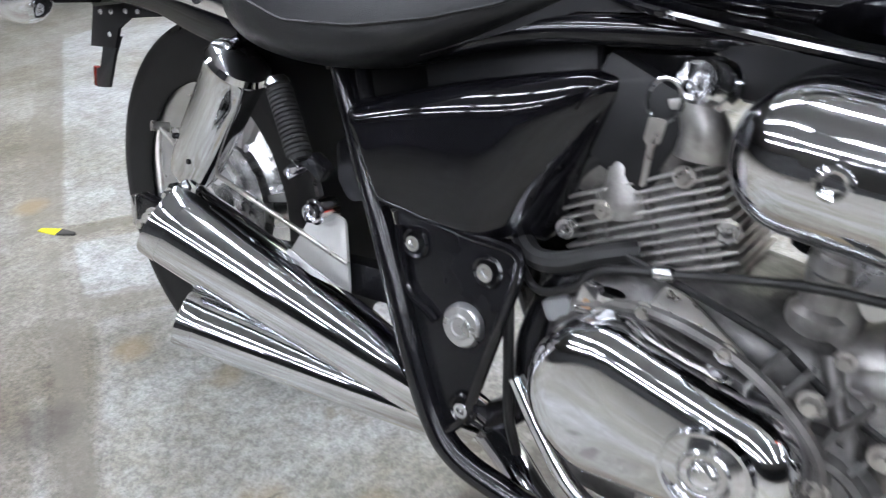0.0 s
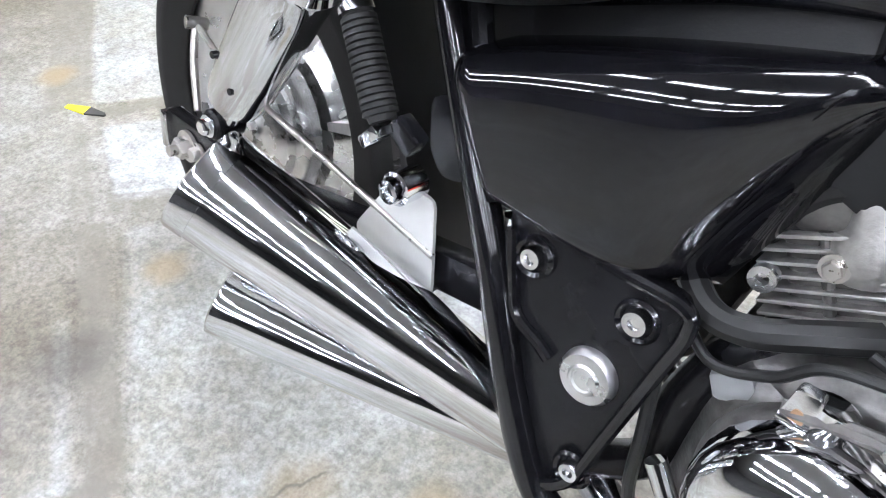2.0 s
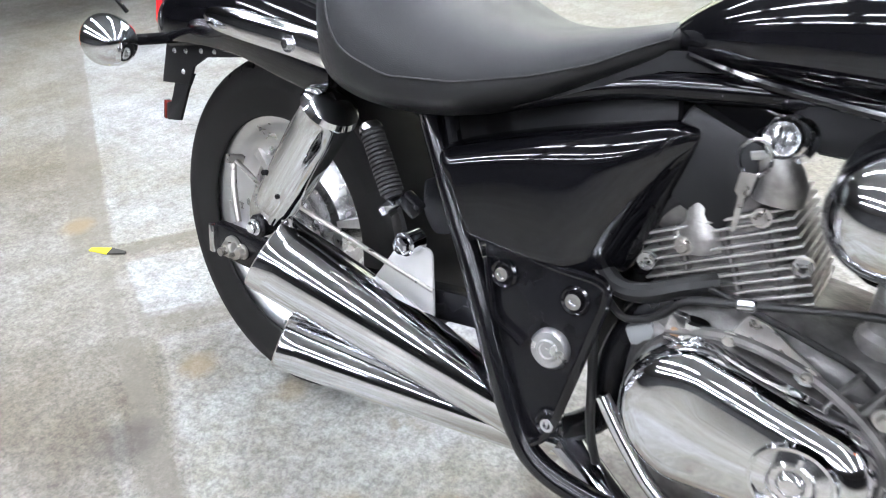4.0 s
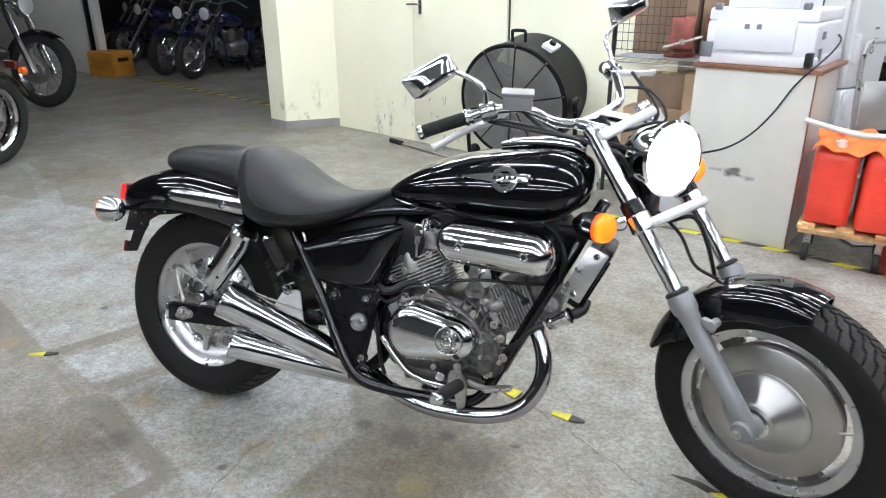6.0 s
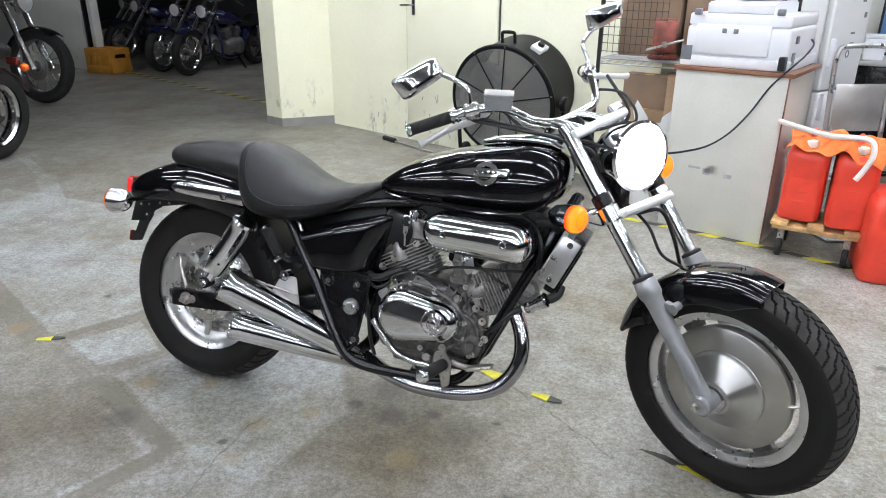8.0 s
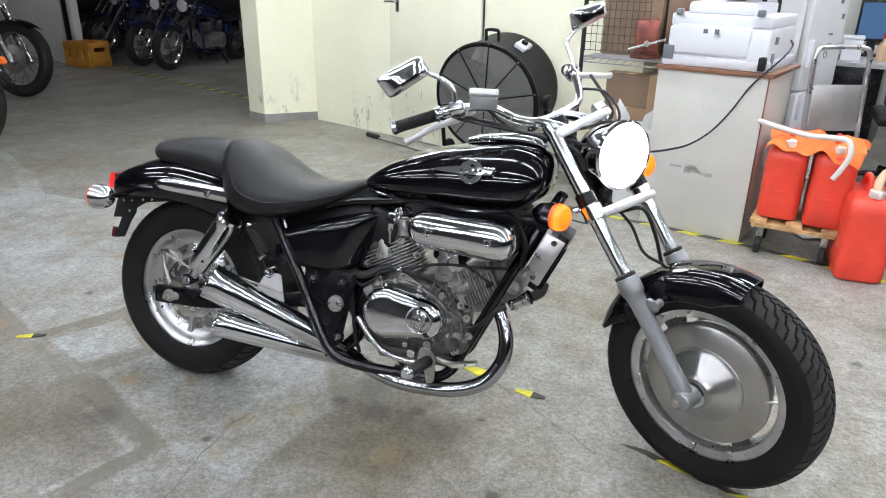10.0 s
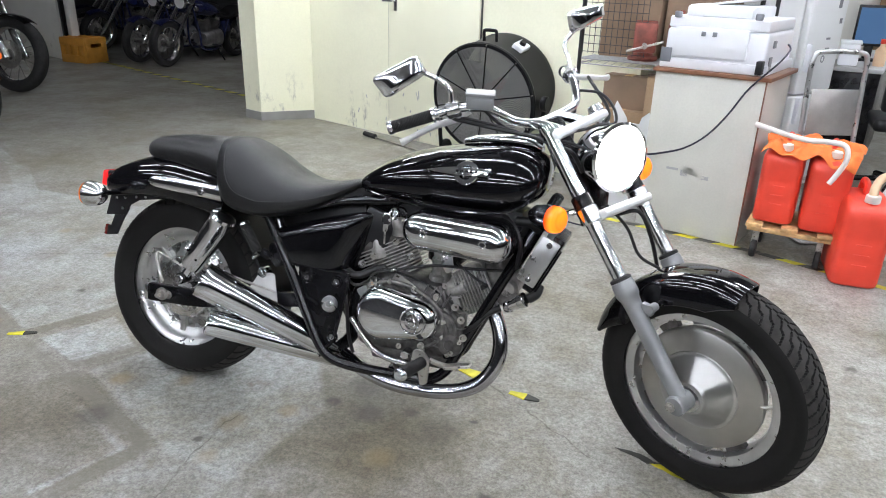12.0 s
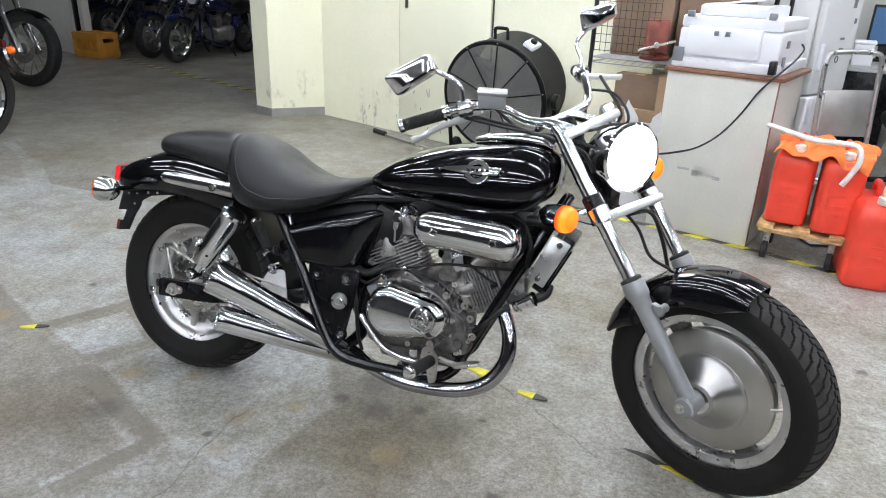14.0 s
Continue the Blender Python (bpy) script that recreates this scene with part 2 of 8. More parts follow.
TURNED = turned("turned_aluminium", (0.66, 0.66, 0.65), 0.26, 0.85)
TURNED_HUB = turned("turned_hub_metal", (0.50, 0.50, 0.49), 0.34, 0.8)
TURNED_DULL = turned("dull_turned_aluminium", (0.46, 0.45, 0.43), 0.36, 0.6)
HOSE = material("black_hose", (0.010, 0.010, 0.010), 0.42, spec=0.35, blotch=0.2, blotch_scale=30)
SEAT = material("black_vinyl", (0.0100, 0.0100, 0.0105), 0.34, spec=0.34, bump=0.3, bump_scale=900, rough_var=0.06, blotch_scale=8)
SEAT_PANEL = material("matte_seat_fabric", (0.0180, 0.0182, 0.0195), 0.50, spec=0.28, bump=0.3, bump_scale=1100, rough_var=0.05, blotch_scale=7)
# Whitened metal: the headlamp's light on the fork bridges is put into the colour.
ALU_WHITENED = material("whitened_aluminium", (0.86, 0.86, 0.86), 0.34, 0.45, rough_var=0.06, blotch_scale=12)
CASE_GREY = material("grimy_engine_case", (0.115, 0.112, 0.108), 0.40, 0.7, grain=0.35, grain_scale=60, bump=0.3, bump_scale=280, blotch=0.4, blotch_scale=18, rough_var=0.1)
ALU = material("cast_aluminium", (0.36, 0.35, 0.335), 0.40, 0.85, grain=0.2, grain_scale=80, bump=0.2, bump_scale=350, blotch=0.22, blotch_scale=14)
# Dirt and the shade of recesses are both put into this darker colour.
ALU_DARK = material("dirty_shaded_cast_aluminium", (0.115, 0.11, 0.105), 0.48, 0.7, grain=0.3, grain_scale=60, bump=0.25, bump_scale=300, blotch=0.35, blotch_scale=18)
ALU_BRIGHT = material("machined_aluminium", (0.56, 0.56, 0.56), 0.32, 0.95, blotch=0.12, blotch_scale=15, rough_var=0.08)
ALU_PLATE = material("brushed_disc_aluminium", (0.55, 0.54, 0.52), 0.38, 0.8, blotch=0.12, blotch_scale=10, grain=0.06, grain_scale=200, rough_var=0.06)
FORK_GREY = material("grey_fork_paint", (0.23, 0.235, 0.24), 0.38, 0.35, blotch=0.1, blotch_scale=20)
STEEL = material("stained_steel", (0.44, 0.42, 0.39), 0.35, 0.9, blotch=0.14, blotch_scale=40, rough_var=0.12)
RUST = material("rusty_steel", (0.28, 0.17, 0.10), 0.6, 0.5, blotch=0.5, blotch_scale=60)
PIPE_CHROME = material("heat_tinted_chrome", (0.46, 0.46, 0.49), 0.12, 1.0, blotch=0.15, blotch_scale=14, rough_var=0.05)
WHITE_GUARD = material("dull_white_metal", (0.52, 0.52, 0.50), 0.42, 0.25, blotch=0.08, blotch_scale=20)


def lamp_lens(name, inner, outer, bright, dim):
    """A lit coloured lens: brightest before the bulb in its middle."""
    m = material(name, outer, 0.15)
    t = m.node_tree
    b = t.nodes["Principled BSDF"]
    co = t.nodes.new("ShaderNodeTexCoord")
    d = t.nodes.new("ShaderNodeVectorMath")
    d.operation = "DISTANCE"
    d.inputs[1].default_value = (0.5, 0.5, 0.5)
    t.links.new(co.outputs["Generated"], d.inputs[0])
    r = t.nodes.new("ShaderNodeMapRange")
    r.inputs["From Min"].default_value, r.inputs["From Max"].default_value = 0.38, 0.62
    t.links.new(d.outputs["Value"], r.inputs["Value"])
    x = t.nodes.new("ShaderNodeMix")
    x.data_type = "RGBA"
    t.links.new(r.outputs[0], x.inputs[0])
    x.inputs[6].default_value, x.inputs[7].default_value = (*inner, 1), (*outer, 1)
    t.links.new(x.outputs[2], b.inputs["Emission Color"])
    g = t.nodes.new("ShaderNodeMapRange")
    g.inputs["To Min"].default_value, g.inputs["To Max"].default_value = bright, dim
    t.links.new(r.outputs[0], g.inputs["Value"])
    t.links.new(g.outputs[0], b.inputs["Emission Strength"])
    return m


AMBER_LIT = lamp_lens("glowing_amber_lens", (1.0, 0.34, 0.02), (1.0, 0.075, 0.002), 2.6, 0.6)
AMBER = material("amber_lens", (0.85, 0.16, 0.02), 0.12, coat=0.6, blotch=0.1, blotch_scale=60)
RED_LENS = material("red_lens", (0.75, 0.02, 0.02), 0.12, coat=0.6, emit=0.25, emit_colour=(0.9, 0.03, 0.04))
DARK_RED = material("dark_red_reflector", (0.16, 0.02, 0.015), 0.25, coat=0.5)
HEADLAMP = material("lit_headlamp_lens", (1, 1, 1), 0.1, emit=22.0, emit_colour=(1.0, 0.97, 0.95))
MIRROR = material("mirror_glass", (0.85, 0.87, 0.88), 0.02, 1.0)
WALL = material("cream_wall_paint", (0.88, 0.87, 0.67), 0.6, blotch=0.04, blotch_scale=1.5, grain=0.02, grain_scale=60, bump=0.1, bump_scale=120)
WALL_WHITE = material("off_white_paint", (0.72, 0.71, 0.66), 0.6, blotch=0.06, blotch_scale=2.0, bump=0.1, bump_scale=120)
DOOR_PAINT = material("cream_door_paint", (0.87, 0.86, 0.67), 0.45, blotch=0.03, blotch_scale=2.0)
BASE_GREY = material("grey_vinyl_baseboard", (0.26, 0.255, 0.24), 0.5, blotch=0.15, blotch_scale=5)
CEILING = material("dim_ceiling_deck", (0.15, 0.15, 0.148), 0.8, blotch=0.05, blotch_scale=1.0)
# Wall albedo lowered so black paint and chrome reflect dark; gloom in the colour.
DIM_WALL = material("darkened_grey_wall", (0.059, 0.059, 0.059), 0.8, blotch=0.2, blotch_scale=1.2)
TUBE = material("lit_fluorescent_tube", (1, 1, 1), 0.5, emit=TUBE_POWER, emit_colour=(0.95, 1.0, 1.08))
FIXTURE = material("white_enamel", (0.75, 0.75, 0.74), 0.4)
FLOOR = floor_material()


def scuff_low(m):
    """Grey scuffs and smears on the lowest half metre of a painted wall."""
    t = m.node_tree
    b = t.nodes["Principled BSDF"]
    src = b.inputs["Base Color"].links[0].from_socket
    geo = t.nodes.new("ShaderNodeNewGeometry")
    z = t.nodes.new("ShaderNodeSeparateXYZ")
    t.links.new(geo.outputs["Position"], z.inputs[0])
    stretch = t.nodes.new("ShaderNodeMapping")
    stretch.inputs["Scale"].default_value = (1, 1, 0.45)
    t.links.new(geo.outputs["Position"], stretch.inputs["Vector"])
    masks = []
    for scale, lo, hi in ((7, 0.56, 0.66), (38, 0.42, 0.60)):
        n = t.nodes.new("ShaderNodeTexNoise")
        n.inputs["Scale"].default_value, n.inputs["Detail"].default_value, n.inputs["Roughness"].default_value = scale, 5, 0.65
        t.links.new(stretch.outputs[0], n.inputs["Vector"])
        r = t.nodes.new("ShaderNodeMapRange")
        r.inputs["From Min"].default_value, r.inputs["From Max"].default_value = lo, hi
        t.links.new(n.outputs["Fac"], r.inputs["Value"])
        masks.append(r.outputs[0])
    r = t.nodes.new("ShaderNodeMapRange")
    for key, v in (("From Min", 0.12), ("From Max", 0.5), ("To Min", 0.75), ("To Max", 0.0)):
        r.inputs[key].default_value = v
    t.links.new(z.outputs[2], r.inputs["Value"])
    masks.append(r.outputs[0])
    fac = masks[0]
    for k in masks[1:]:
        n = t.nodes.new("ShaderNodeMath")
        n.operation = "MULTIPLY"
        t.links.new(fac, n.inputs[0])
        t.links.new(k, n.inputs[1])
        fac = n.outputs[0]
    x = t.nodes.new("ShaderNodeMix")
    x.data_type = "RGBA"
    t.links.new(fac, x.inputs[0])
    t.links.new(src, x.inputs[6])
    x.inputs[7].default_value = (0.30, 0.29, 0.25, 1)
    t.links.new(x.outputs[2], b.inputs["Base Color"])


for paint in (WALL, WALL_WHITE, DOOR_PAINT):
    scuff_low(paint)


# ---- mesh helpers ----
def finish(name, bm, mat, angle=35):
    me = bpy.data.meshes.new(name)
    bmesh.ops.recalc_face_normals(bm, faces=bm.faces)
    bm.to_mesh(me)
    bm.free()
    me.polygons.foreach_set("use_smooth", [True] * len(me.polygons))
    me.set_sharp_from_angle(angle=radians(angle))
    me.materials.append(mat)
    return me


def part(name, bm, mat, parent, label="", angle=35, m=None):
    ob = new(name, finish(name, bm, mat, angle))
    ob.parent = parent
    if m is not None:
        ob.matrix_local = m
    if label:
        ob["label"] = label
    return ob


def thing(name, label, category, m=None, group="", kind=""):
    ob = new(name)
    ob.empty_display_size = 0.1
    if m is not None:
        ob.matrix_world = m
    return tagged(ob, label, category, group, kind)


def solo(name, bm, mat, label, category="", kind="", group="", m=None, angle=35):
    ob = new(name, finish(name, bm, mat, angle))
    if m is not None:
        ob.matrix_world = m
    return tagged(ob, label, category, group, kind)


def box(sx, sy, sz, at=(0, 0, 0), bevel=0.0, m=None, bm=None, seg=2):
    b = bmesh.new()
    bmesh.ops.create_cube(b, size=1.0)
    bmesh.ops.scale(b, vec=(sx, sy, sz), verts=b.verts)
    if bevel:
        bmesh.ops.bevel(b, geom=b.edges[:], offset=bevel, segments=seg, profile=0.5, affect="EDGES")
    bmesh.ops.transform(b, matrix=(m or Matrix()) @ Matrix.Translation(at) if m is None else m, verts=b.verts)
    return merge(bm, b)


def merge(bm, b):
    if bm is None:
        return b
    me = bpy.data.meshes.new("tmp")
    b.to_mesh(me)
    b.free()
    bm.from_mesh(me)
    bpy.data.meshes.remove(me)
    return bm


def axis_matrix(p0, p1):
    d = Vector(p1) - Vector(p0)
    return Matrix.Translation(p0) @ d.to_track_quat("Z", "Y").to_matrix().to_4x4()


def lathe(profile, m=None, seg=48, bm=None, closed=False):
    """profile: (radius, height) pairs turned about z."""
    b = bmesh.new()
    rings = []
    for r, z in profile:
        if r < 1e-6:
            rings.append([b.verts.new((0, 0, z))])
        else:
            rings.append([b.verts.new((r * math.cos(2 * math.pi * i / seg), r * math.sin(2 * math.pi * i / seg), z)) for i in range(seg)])
    pairs = list(zip(rings, rings[1:])) + ([(rings[-1], rings[0])] if closed else [])
    for a, c in pairs:
        for i in range(seg):
            j = (i + 1) % seg
            if len(a) == 1 and len(c) == 1:
                continue
            if len(a) == 1:
                b.faces.new((a[0], c[i], c[j]))
            elif len(c) == 1:
                b.faces.new((a[i], a[j], c[0]))
            else:
                b.faces.new((a[i], a[j], c[j], c[i]))
    if m is not None:
        bmesh.ops.transform(b, matrix=m, verts=b.verts)
    return merge(bm, b)


def rod(p0, p1, r, r2=None, seg=16, bm=None, bevel=0.0):
    h = (Vector(p1) - Vector(p0)).length
    r2 = r if r2 is None else r2
    e = min(bevel, h / 3)
    prof = [(0, 0), (r - e, 0), (r, e), (r2, h - e), (r2 - e, h), (0, h)] if e else [(0, 0), (r, 0), (r2, h), (0, h)]
    return lathe(prof, axis_matrix(p0, p1), seg, bm)


def smooth_path(points, n=8):
    pts = [Vector(p) for p in points]
    out = []
    for i in range(len(pts) - 1):
        p0, p1, p2, p3 = pts[max(i - 1, 0)], pts[i], pts[i + 1], pts[min(i + 2, len(pts) - 1)]
        for k in range(n):
            s = k / n
            out.append(0.5 * ((2 * p1) + (p2 - p0) * s + (2 * p0 - 5 * p1 + 4 * p2 - p3) * s * s + (3 * p1 - p0 - 3 * p2 + p3) * s ** 3))
    return out + [pts[-1]]


def tube(points, r, seg=12, n=8, bm=None, radii=None, smooth=True, flat=1.0):
    path = smooth_path(points, n) if smooth else [Vector(p) for p in points]
    b = bmesh.new()
    rings = []
    up = None
    for i, p in enumerate(path):
        d = (path[min(i + 1, len(path) - 1)] - path[max(i - 1, 0)]).normalized()
        if up is None:
            up = d.orthogonal().normalized()
        up = (up - d * up.dot(d)).normalized()
        side = d.cross(up)
        s = i / (len(path) - 1)
        rr = r if radii is None else float(np.interp(s, np.linspace(0, 1, len(radii)), radii))
        rings.append([b.verts.new(p + (up * math.cos(2 * math.pi * k / seg) * flat + side * math.sin(2 * math.pi * k / seg)) * rr) for k in range(seg)])
    for a, c in zip(rings, rings[1:]):
        for k in range(seg):
            j = (k + 1) % seg
            b.faces.new((a[k], a[j], c[j], c[k]))
    b.faces.new(rings[0][::-1])
    b.faces.new(rings[-1])
    return merge(bm, b)


def loft(rings, bm=None, caps=True, closed=True):
    b = bmesh.new()
    vs = [[b.verts.new(p) for p in ring] for ring in rings]
    n = len(vs[0])
    for a, c in zip(vs, vs[1:]):
        for k in range(n if closed else n - 1):
            j = (k + 1) % n
            b.faces.new((a[k], a[j], c[j], c[k]))
    if caps and closed:
        b.faces.new(vs[0][::-1])
        b.faces.new(vs[-1])
    return merge(bm, b)


def interp_rows(rows, n):
    """Smooth rows of numbers, keyed by the first, to n rows."""
    rows = [np.array(r, float) for r in rows]
    out = []
    for q in np.linspace(0, len(rows) - 1, n):
        i = min(int(q), len(rows) - 2)
        s = q - i
        p0, p1, p2, p3 = rows[max(i - 1, 0)], rows[i], rows[i + 1], rows[min(i + 2, len(rows) - 1)]
        out.append(0.5 * ((2 * p1) + (p2 - p0) * s + (2 * p0 - 5 * p1 + 4 * p2 - p3) * s * s + (3 * p1 - p0 - 3 * p2 + p3) * s ** 3))
    return out


def super_ring(x, w, z0, z1, e_top=2.4, e_bot=3.5, seg=32, y=0.0, belly=0.45):
    """A closed section across x: half width w, from z0 to z1, widest at the belly's share of the height."""
    zc = z0 + (z1 - z0) * belly
    ring = []
    for k in range(seg):
        a = 2 * math.pi * k / seg
        c, s = math.cos(a), math.sin(a)
        e = e_top if s >= 0 else e_bot
        h = (z1 - zc) if s >= 0 else (zc - z0)
        ring.append((x, y + w * math.copysign(abs(c) ** (2 / e), c), zc + h * math.copysign(abs(s) ** (2 / e), s)))
    return ring


def plate(outline, y0, y1, bevel=0.0, bm=None):
    """An outline of (x, z) corners given thickness from y0 to y1."""
    b = bmesh.new()
    va = [b.verts.new((x, y0, z)) for x, z in outline]
    vb = [b.verts.new((x, y1, z)) for x, z in outline]
    b.faces.new(va)
    b.faces.new(vb[::-1])
    n = len(outline)
    for i in range(n):
        b.faces.new((va[i], vb[i], vb[(i + 1) % n], va[(i + 1) % n]))
    if bevel:
        bmesh.ops.bevel(b, geom=b.edges[:], offset=bevel, segments=2, profile=0.5, affect="EDGES", clamp_overlap=True)
    return merge(bm, b)


def round_outline(corners, r, n=5):
    """Corners (x, z) rounded by r."""
    out = []
    m = len(corners)
    for i in range(m):
        p, a, c = Vector(corners[i]), Vector(corners[i - 1]), Vector(corners[(i + 1) % m])
        da, dc = (a - p), (c - p)
        k = min(r, da.length * 0.45, dc.length * 0.45)
        s, e = p + da.normalized() * k, p + dc.normalized() * k
        for q in range(n + 1):
            f = q / n
            out.append(tuple((1 - f) ** 2 * s + 2 * f * (1 - f) * p + f * f * e))
    return out


def bolt(at, r, h, direction=(0, -1, 0), bm=None):
    """A hexagon head on a washer."""
    m = axis_matrix(at, Vector(at) + Vector(direction))
    b = lathe([(0, 0), (r * 1.45, 0), (r * 1.45, h * 0.25), (0, h * 0.25)], m, 20, bm)
    b = lathe([(0, h * 0.2), (r, h * 0.2), (r, h * 0.85), (r * 0.85, h), (0, h)], m, 6, b)
    return b


# ---- the room: the a axis runs along the door wall, b towards it ----
ROOM = pose(0, 0, 0, 0, 0, -23.5)
WALL_B, TOP = 3.09, 2.9


def in_room(a, b, z=0.0, turn=0.0):
    return ROOM @ pose(a, b, z, 0, 0, turn)


def slab(name, a0, a1, b0, b1, z0, z1, mat, label, bevel=0.0):
    bm = box(a1 - a0, b1 - b0, z1 - z0, ((a0 + a1) / 2, (b0 + b1) / 2, (z0 + z1) / 2), bevel)
    return solo(name, bm, mat, label, kind="structure", m=ROOM.copy())


def build_room():
    slab("floor", -16, 14, -9, 12, -0.1, 0.0, FLOOR, "worn speckled grey concrete workshop floor with stains")
    slab("ceiling", -16, 14, -9, 12, TOP, TOP + 0.1, CEILING, "plain dim grey ceiling deck over the workshop")
    # Outer walls are unseen, added to close the room and darken reflections.
    slab("wall_south", -16, 14, -9.2, -9, 0, TOP, DIM_WALL, "unseen plain dark grey wall closing the workshop")
    slab("wall_west", -16.2, -16, -9, 12, 0, TOP, DIM_WALL, "unseen plain dark grey wall closing the workshop")
    slab("wall_east", 14, 14.2, -9, 12, 0, TOP, DIM_WALL, "unseen plain dark grey wall closing the workshop")
    slab("wall_far", -16, 14, 12, 12.2, 0, TOP, DIM_WALL, "unseen plain dark grey wall behind the storage bay")
    # the door wall, its splayed pillar and the storage bay's left pier
    slab("wall_north", -2.99, 0.02, WALL_B, WALL_B + 0.18, 0, TOP, WALL, "cream painted wall with scuff marks near the floor")
    flip = Matrix(((1, 0, 0, 0), (0, 0, 1, 0), (0, 1, 0, 0), (0, 0, 0, 1)))
    pillar = plate([(-3.455, 2.675), (-3.226, 2.675), (-2.993, 3.095), (-2.993, 3.27), (-3.455, 3.27)], 0, TOP)
    bmesh.ops.transform(pillar, matrix=flip, verts=pillar.verts)
    solo("pillar", pillar, WALL, "cream painted pillar beside the storage opening", kind="structure", m=ROOM.copy())
    skirt = plate([(-3.46, 2.669), (-3.223, 2.669), (-2.990, 3.089), (-2.990, 3.10), (-3.46, 3.10)], 0.0, 0.075)
    bmesh.ops.transform(skirt, matrix=flip, verts=skirt.verts)
    solo("baseboard", skirt, BASE_GREY, "grey vinyl baseboard round the pillar", kind="structure", m=ROOM.copy())
    slab("wall_west_pier", -13, -8.45, 3.2, 3.4, 0, TOP, WALL_WHITE, "off-white scuffed wall pier beside the storage bay")
    slab("wall_storage", -13, 0.02, 7.5, 7.7, 0, TOP, DIM_WALL, "plain wall at the back of the storage bay, dimness in its colour")
    slab("wall_return", 0.02, 0.14, WALL_B, 4.6, 0, TOP, WALL, "cream painted wall return behind the shelving")
    slab("wall_shelf", 0.14, 0.80, 4.42, 4.6, 0, TOP, WALL_WHITE, "off-white wall behind the wire shelving")
    slab("wall_office", 0.80, 4.6, 6.6, 6.75, 0, TOP, WALL_WHITE, "off-white wall of the office corner")
    slab("wall_office_side", 0.70, 0.80, 4.6, 6.75, 0, TOP, WALL_WHITE, "off-white side wall of the office corner")


build_room()


def tube_light(m):
    t = thing("ceiling_light", "white enamel ceiling batten with two lit fluorescent tubes, known or added as fill", "ceiling light", m, "rows of ceiling lights")
    part("housing", box(1.24, 0.17, 0.05, (0, 0, -0.025), 0.008), FIXTURE, t)
    for y in (-0.055, 0.055):
        part("tube", rod((-0.58, y, -0.075), (0.58, y, -0.075), 0.014, seg=8), TUBE, t, "lit fluorescent tube")
    for x in (-0.6, 0.6):
        part("end_cap", box(0.03, 0.15, 0.04, (x, 0, -0.07), 0.004), FIXTURE, t)
    return t


def build_lights():
    first = None
    for j, b in enumerate((-4.3, -2.75, -1.2, 0.45, 2.15)):
        for i in range(7):
            m = in_room(-2.5 + 1.45 * i, b, TOP)
            first = tube_light(m) if first is None else (copy_thing(first, m) and first)
    # Extra battens added to brighten the bay, pier, door wall, fridge and office.
    for a, b in ((-5.6, 5.0), (-8.9, 2.0), (1.9, 3.7), (2.2, 5.4), (-2.3, 2.6), (-0.8, 2.6), (1.0, 2.95), (-4.9, 5.9), (3.4, 3.2)):
        copy_thing(first, in_room(a, b, TOP))


build_lights()


# ---- the black cruiser on its side stand ----
BIKE = pose(0.002, -0.080, 0.006, -12, 0, 0)
STEER = pose(1.648, -0.094, 0.318, 0, 0, -28.6)
FRONT_WHEEL = pose(1.653, -0.070, 0.304, 2.3, 0, -29.9)
REAR_WHEEL = pose(0.024, 0.024, 0.302, -12.5, 0, -3.3)
ALONG_Y = Matrix.Rotation(radians(90), 4, "X")  # turns the lathe's z to -y, the bike's right side


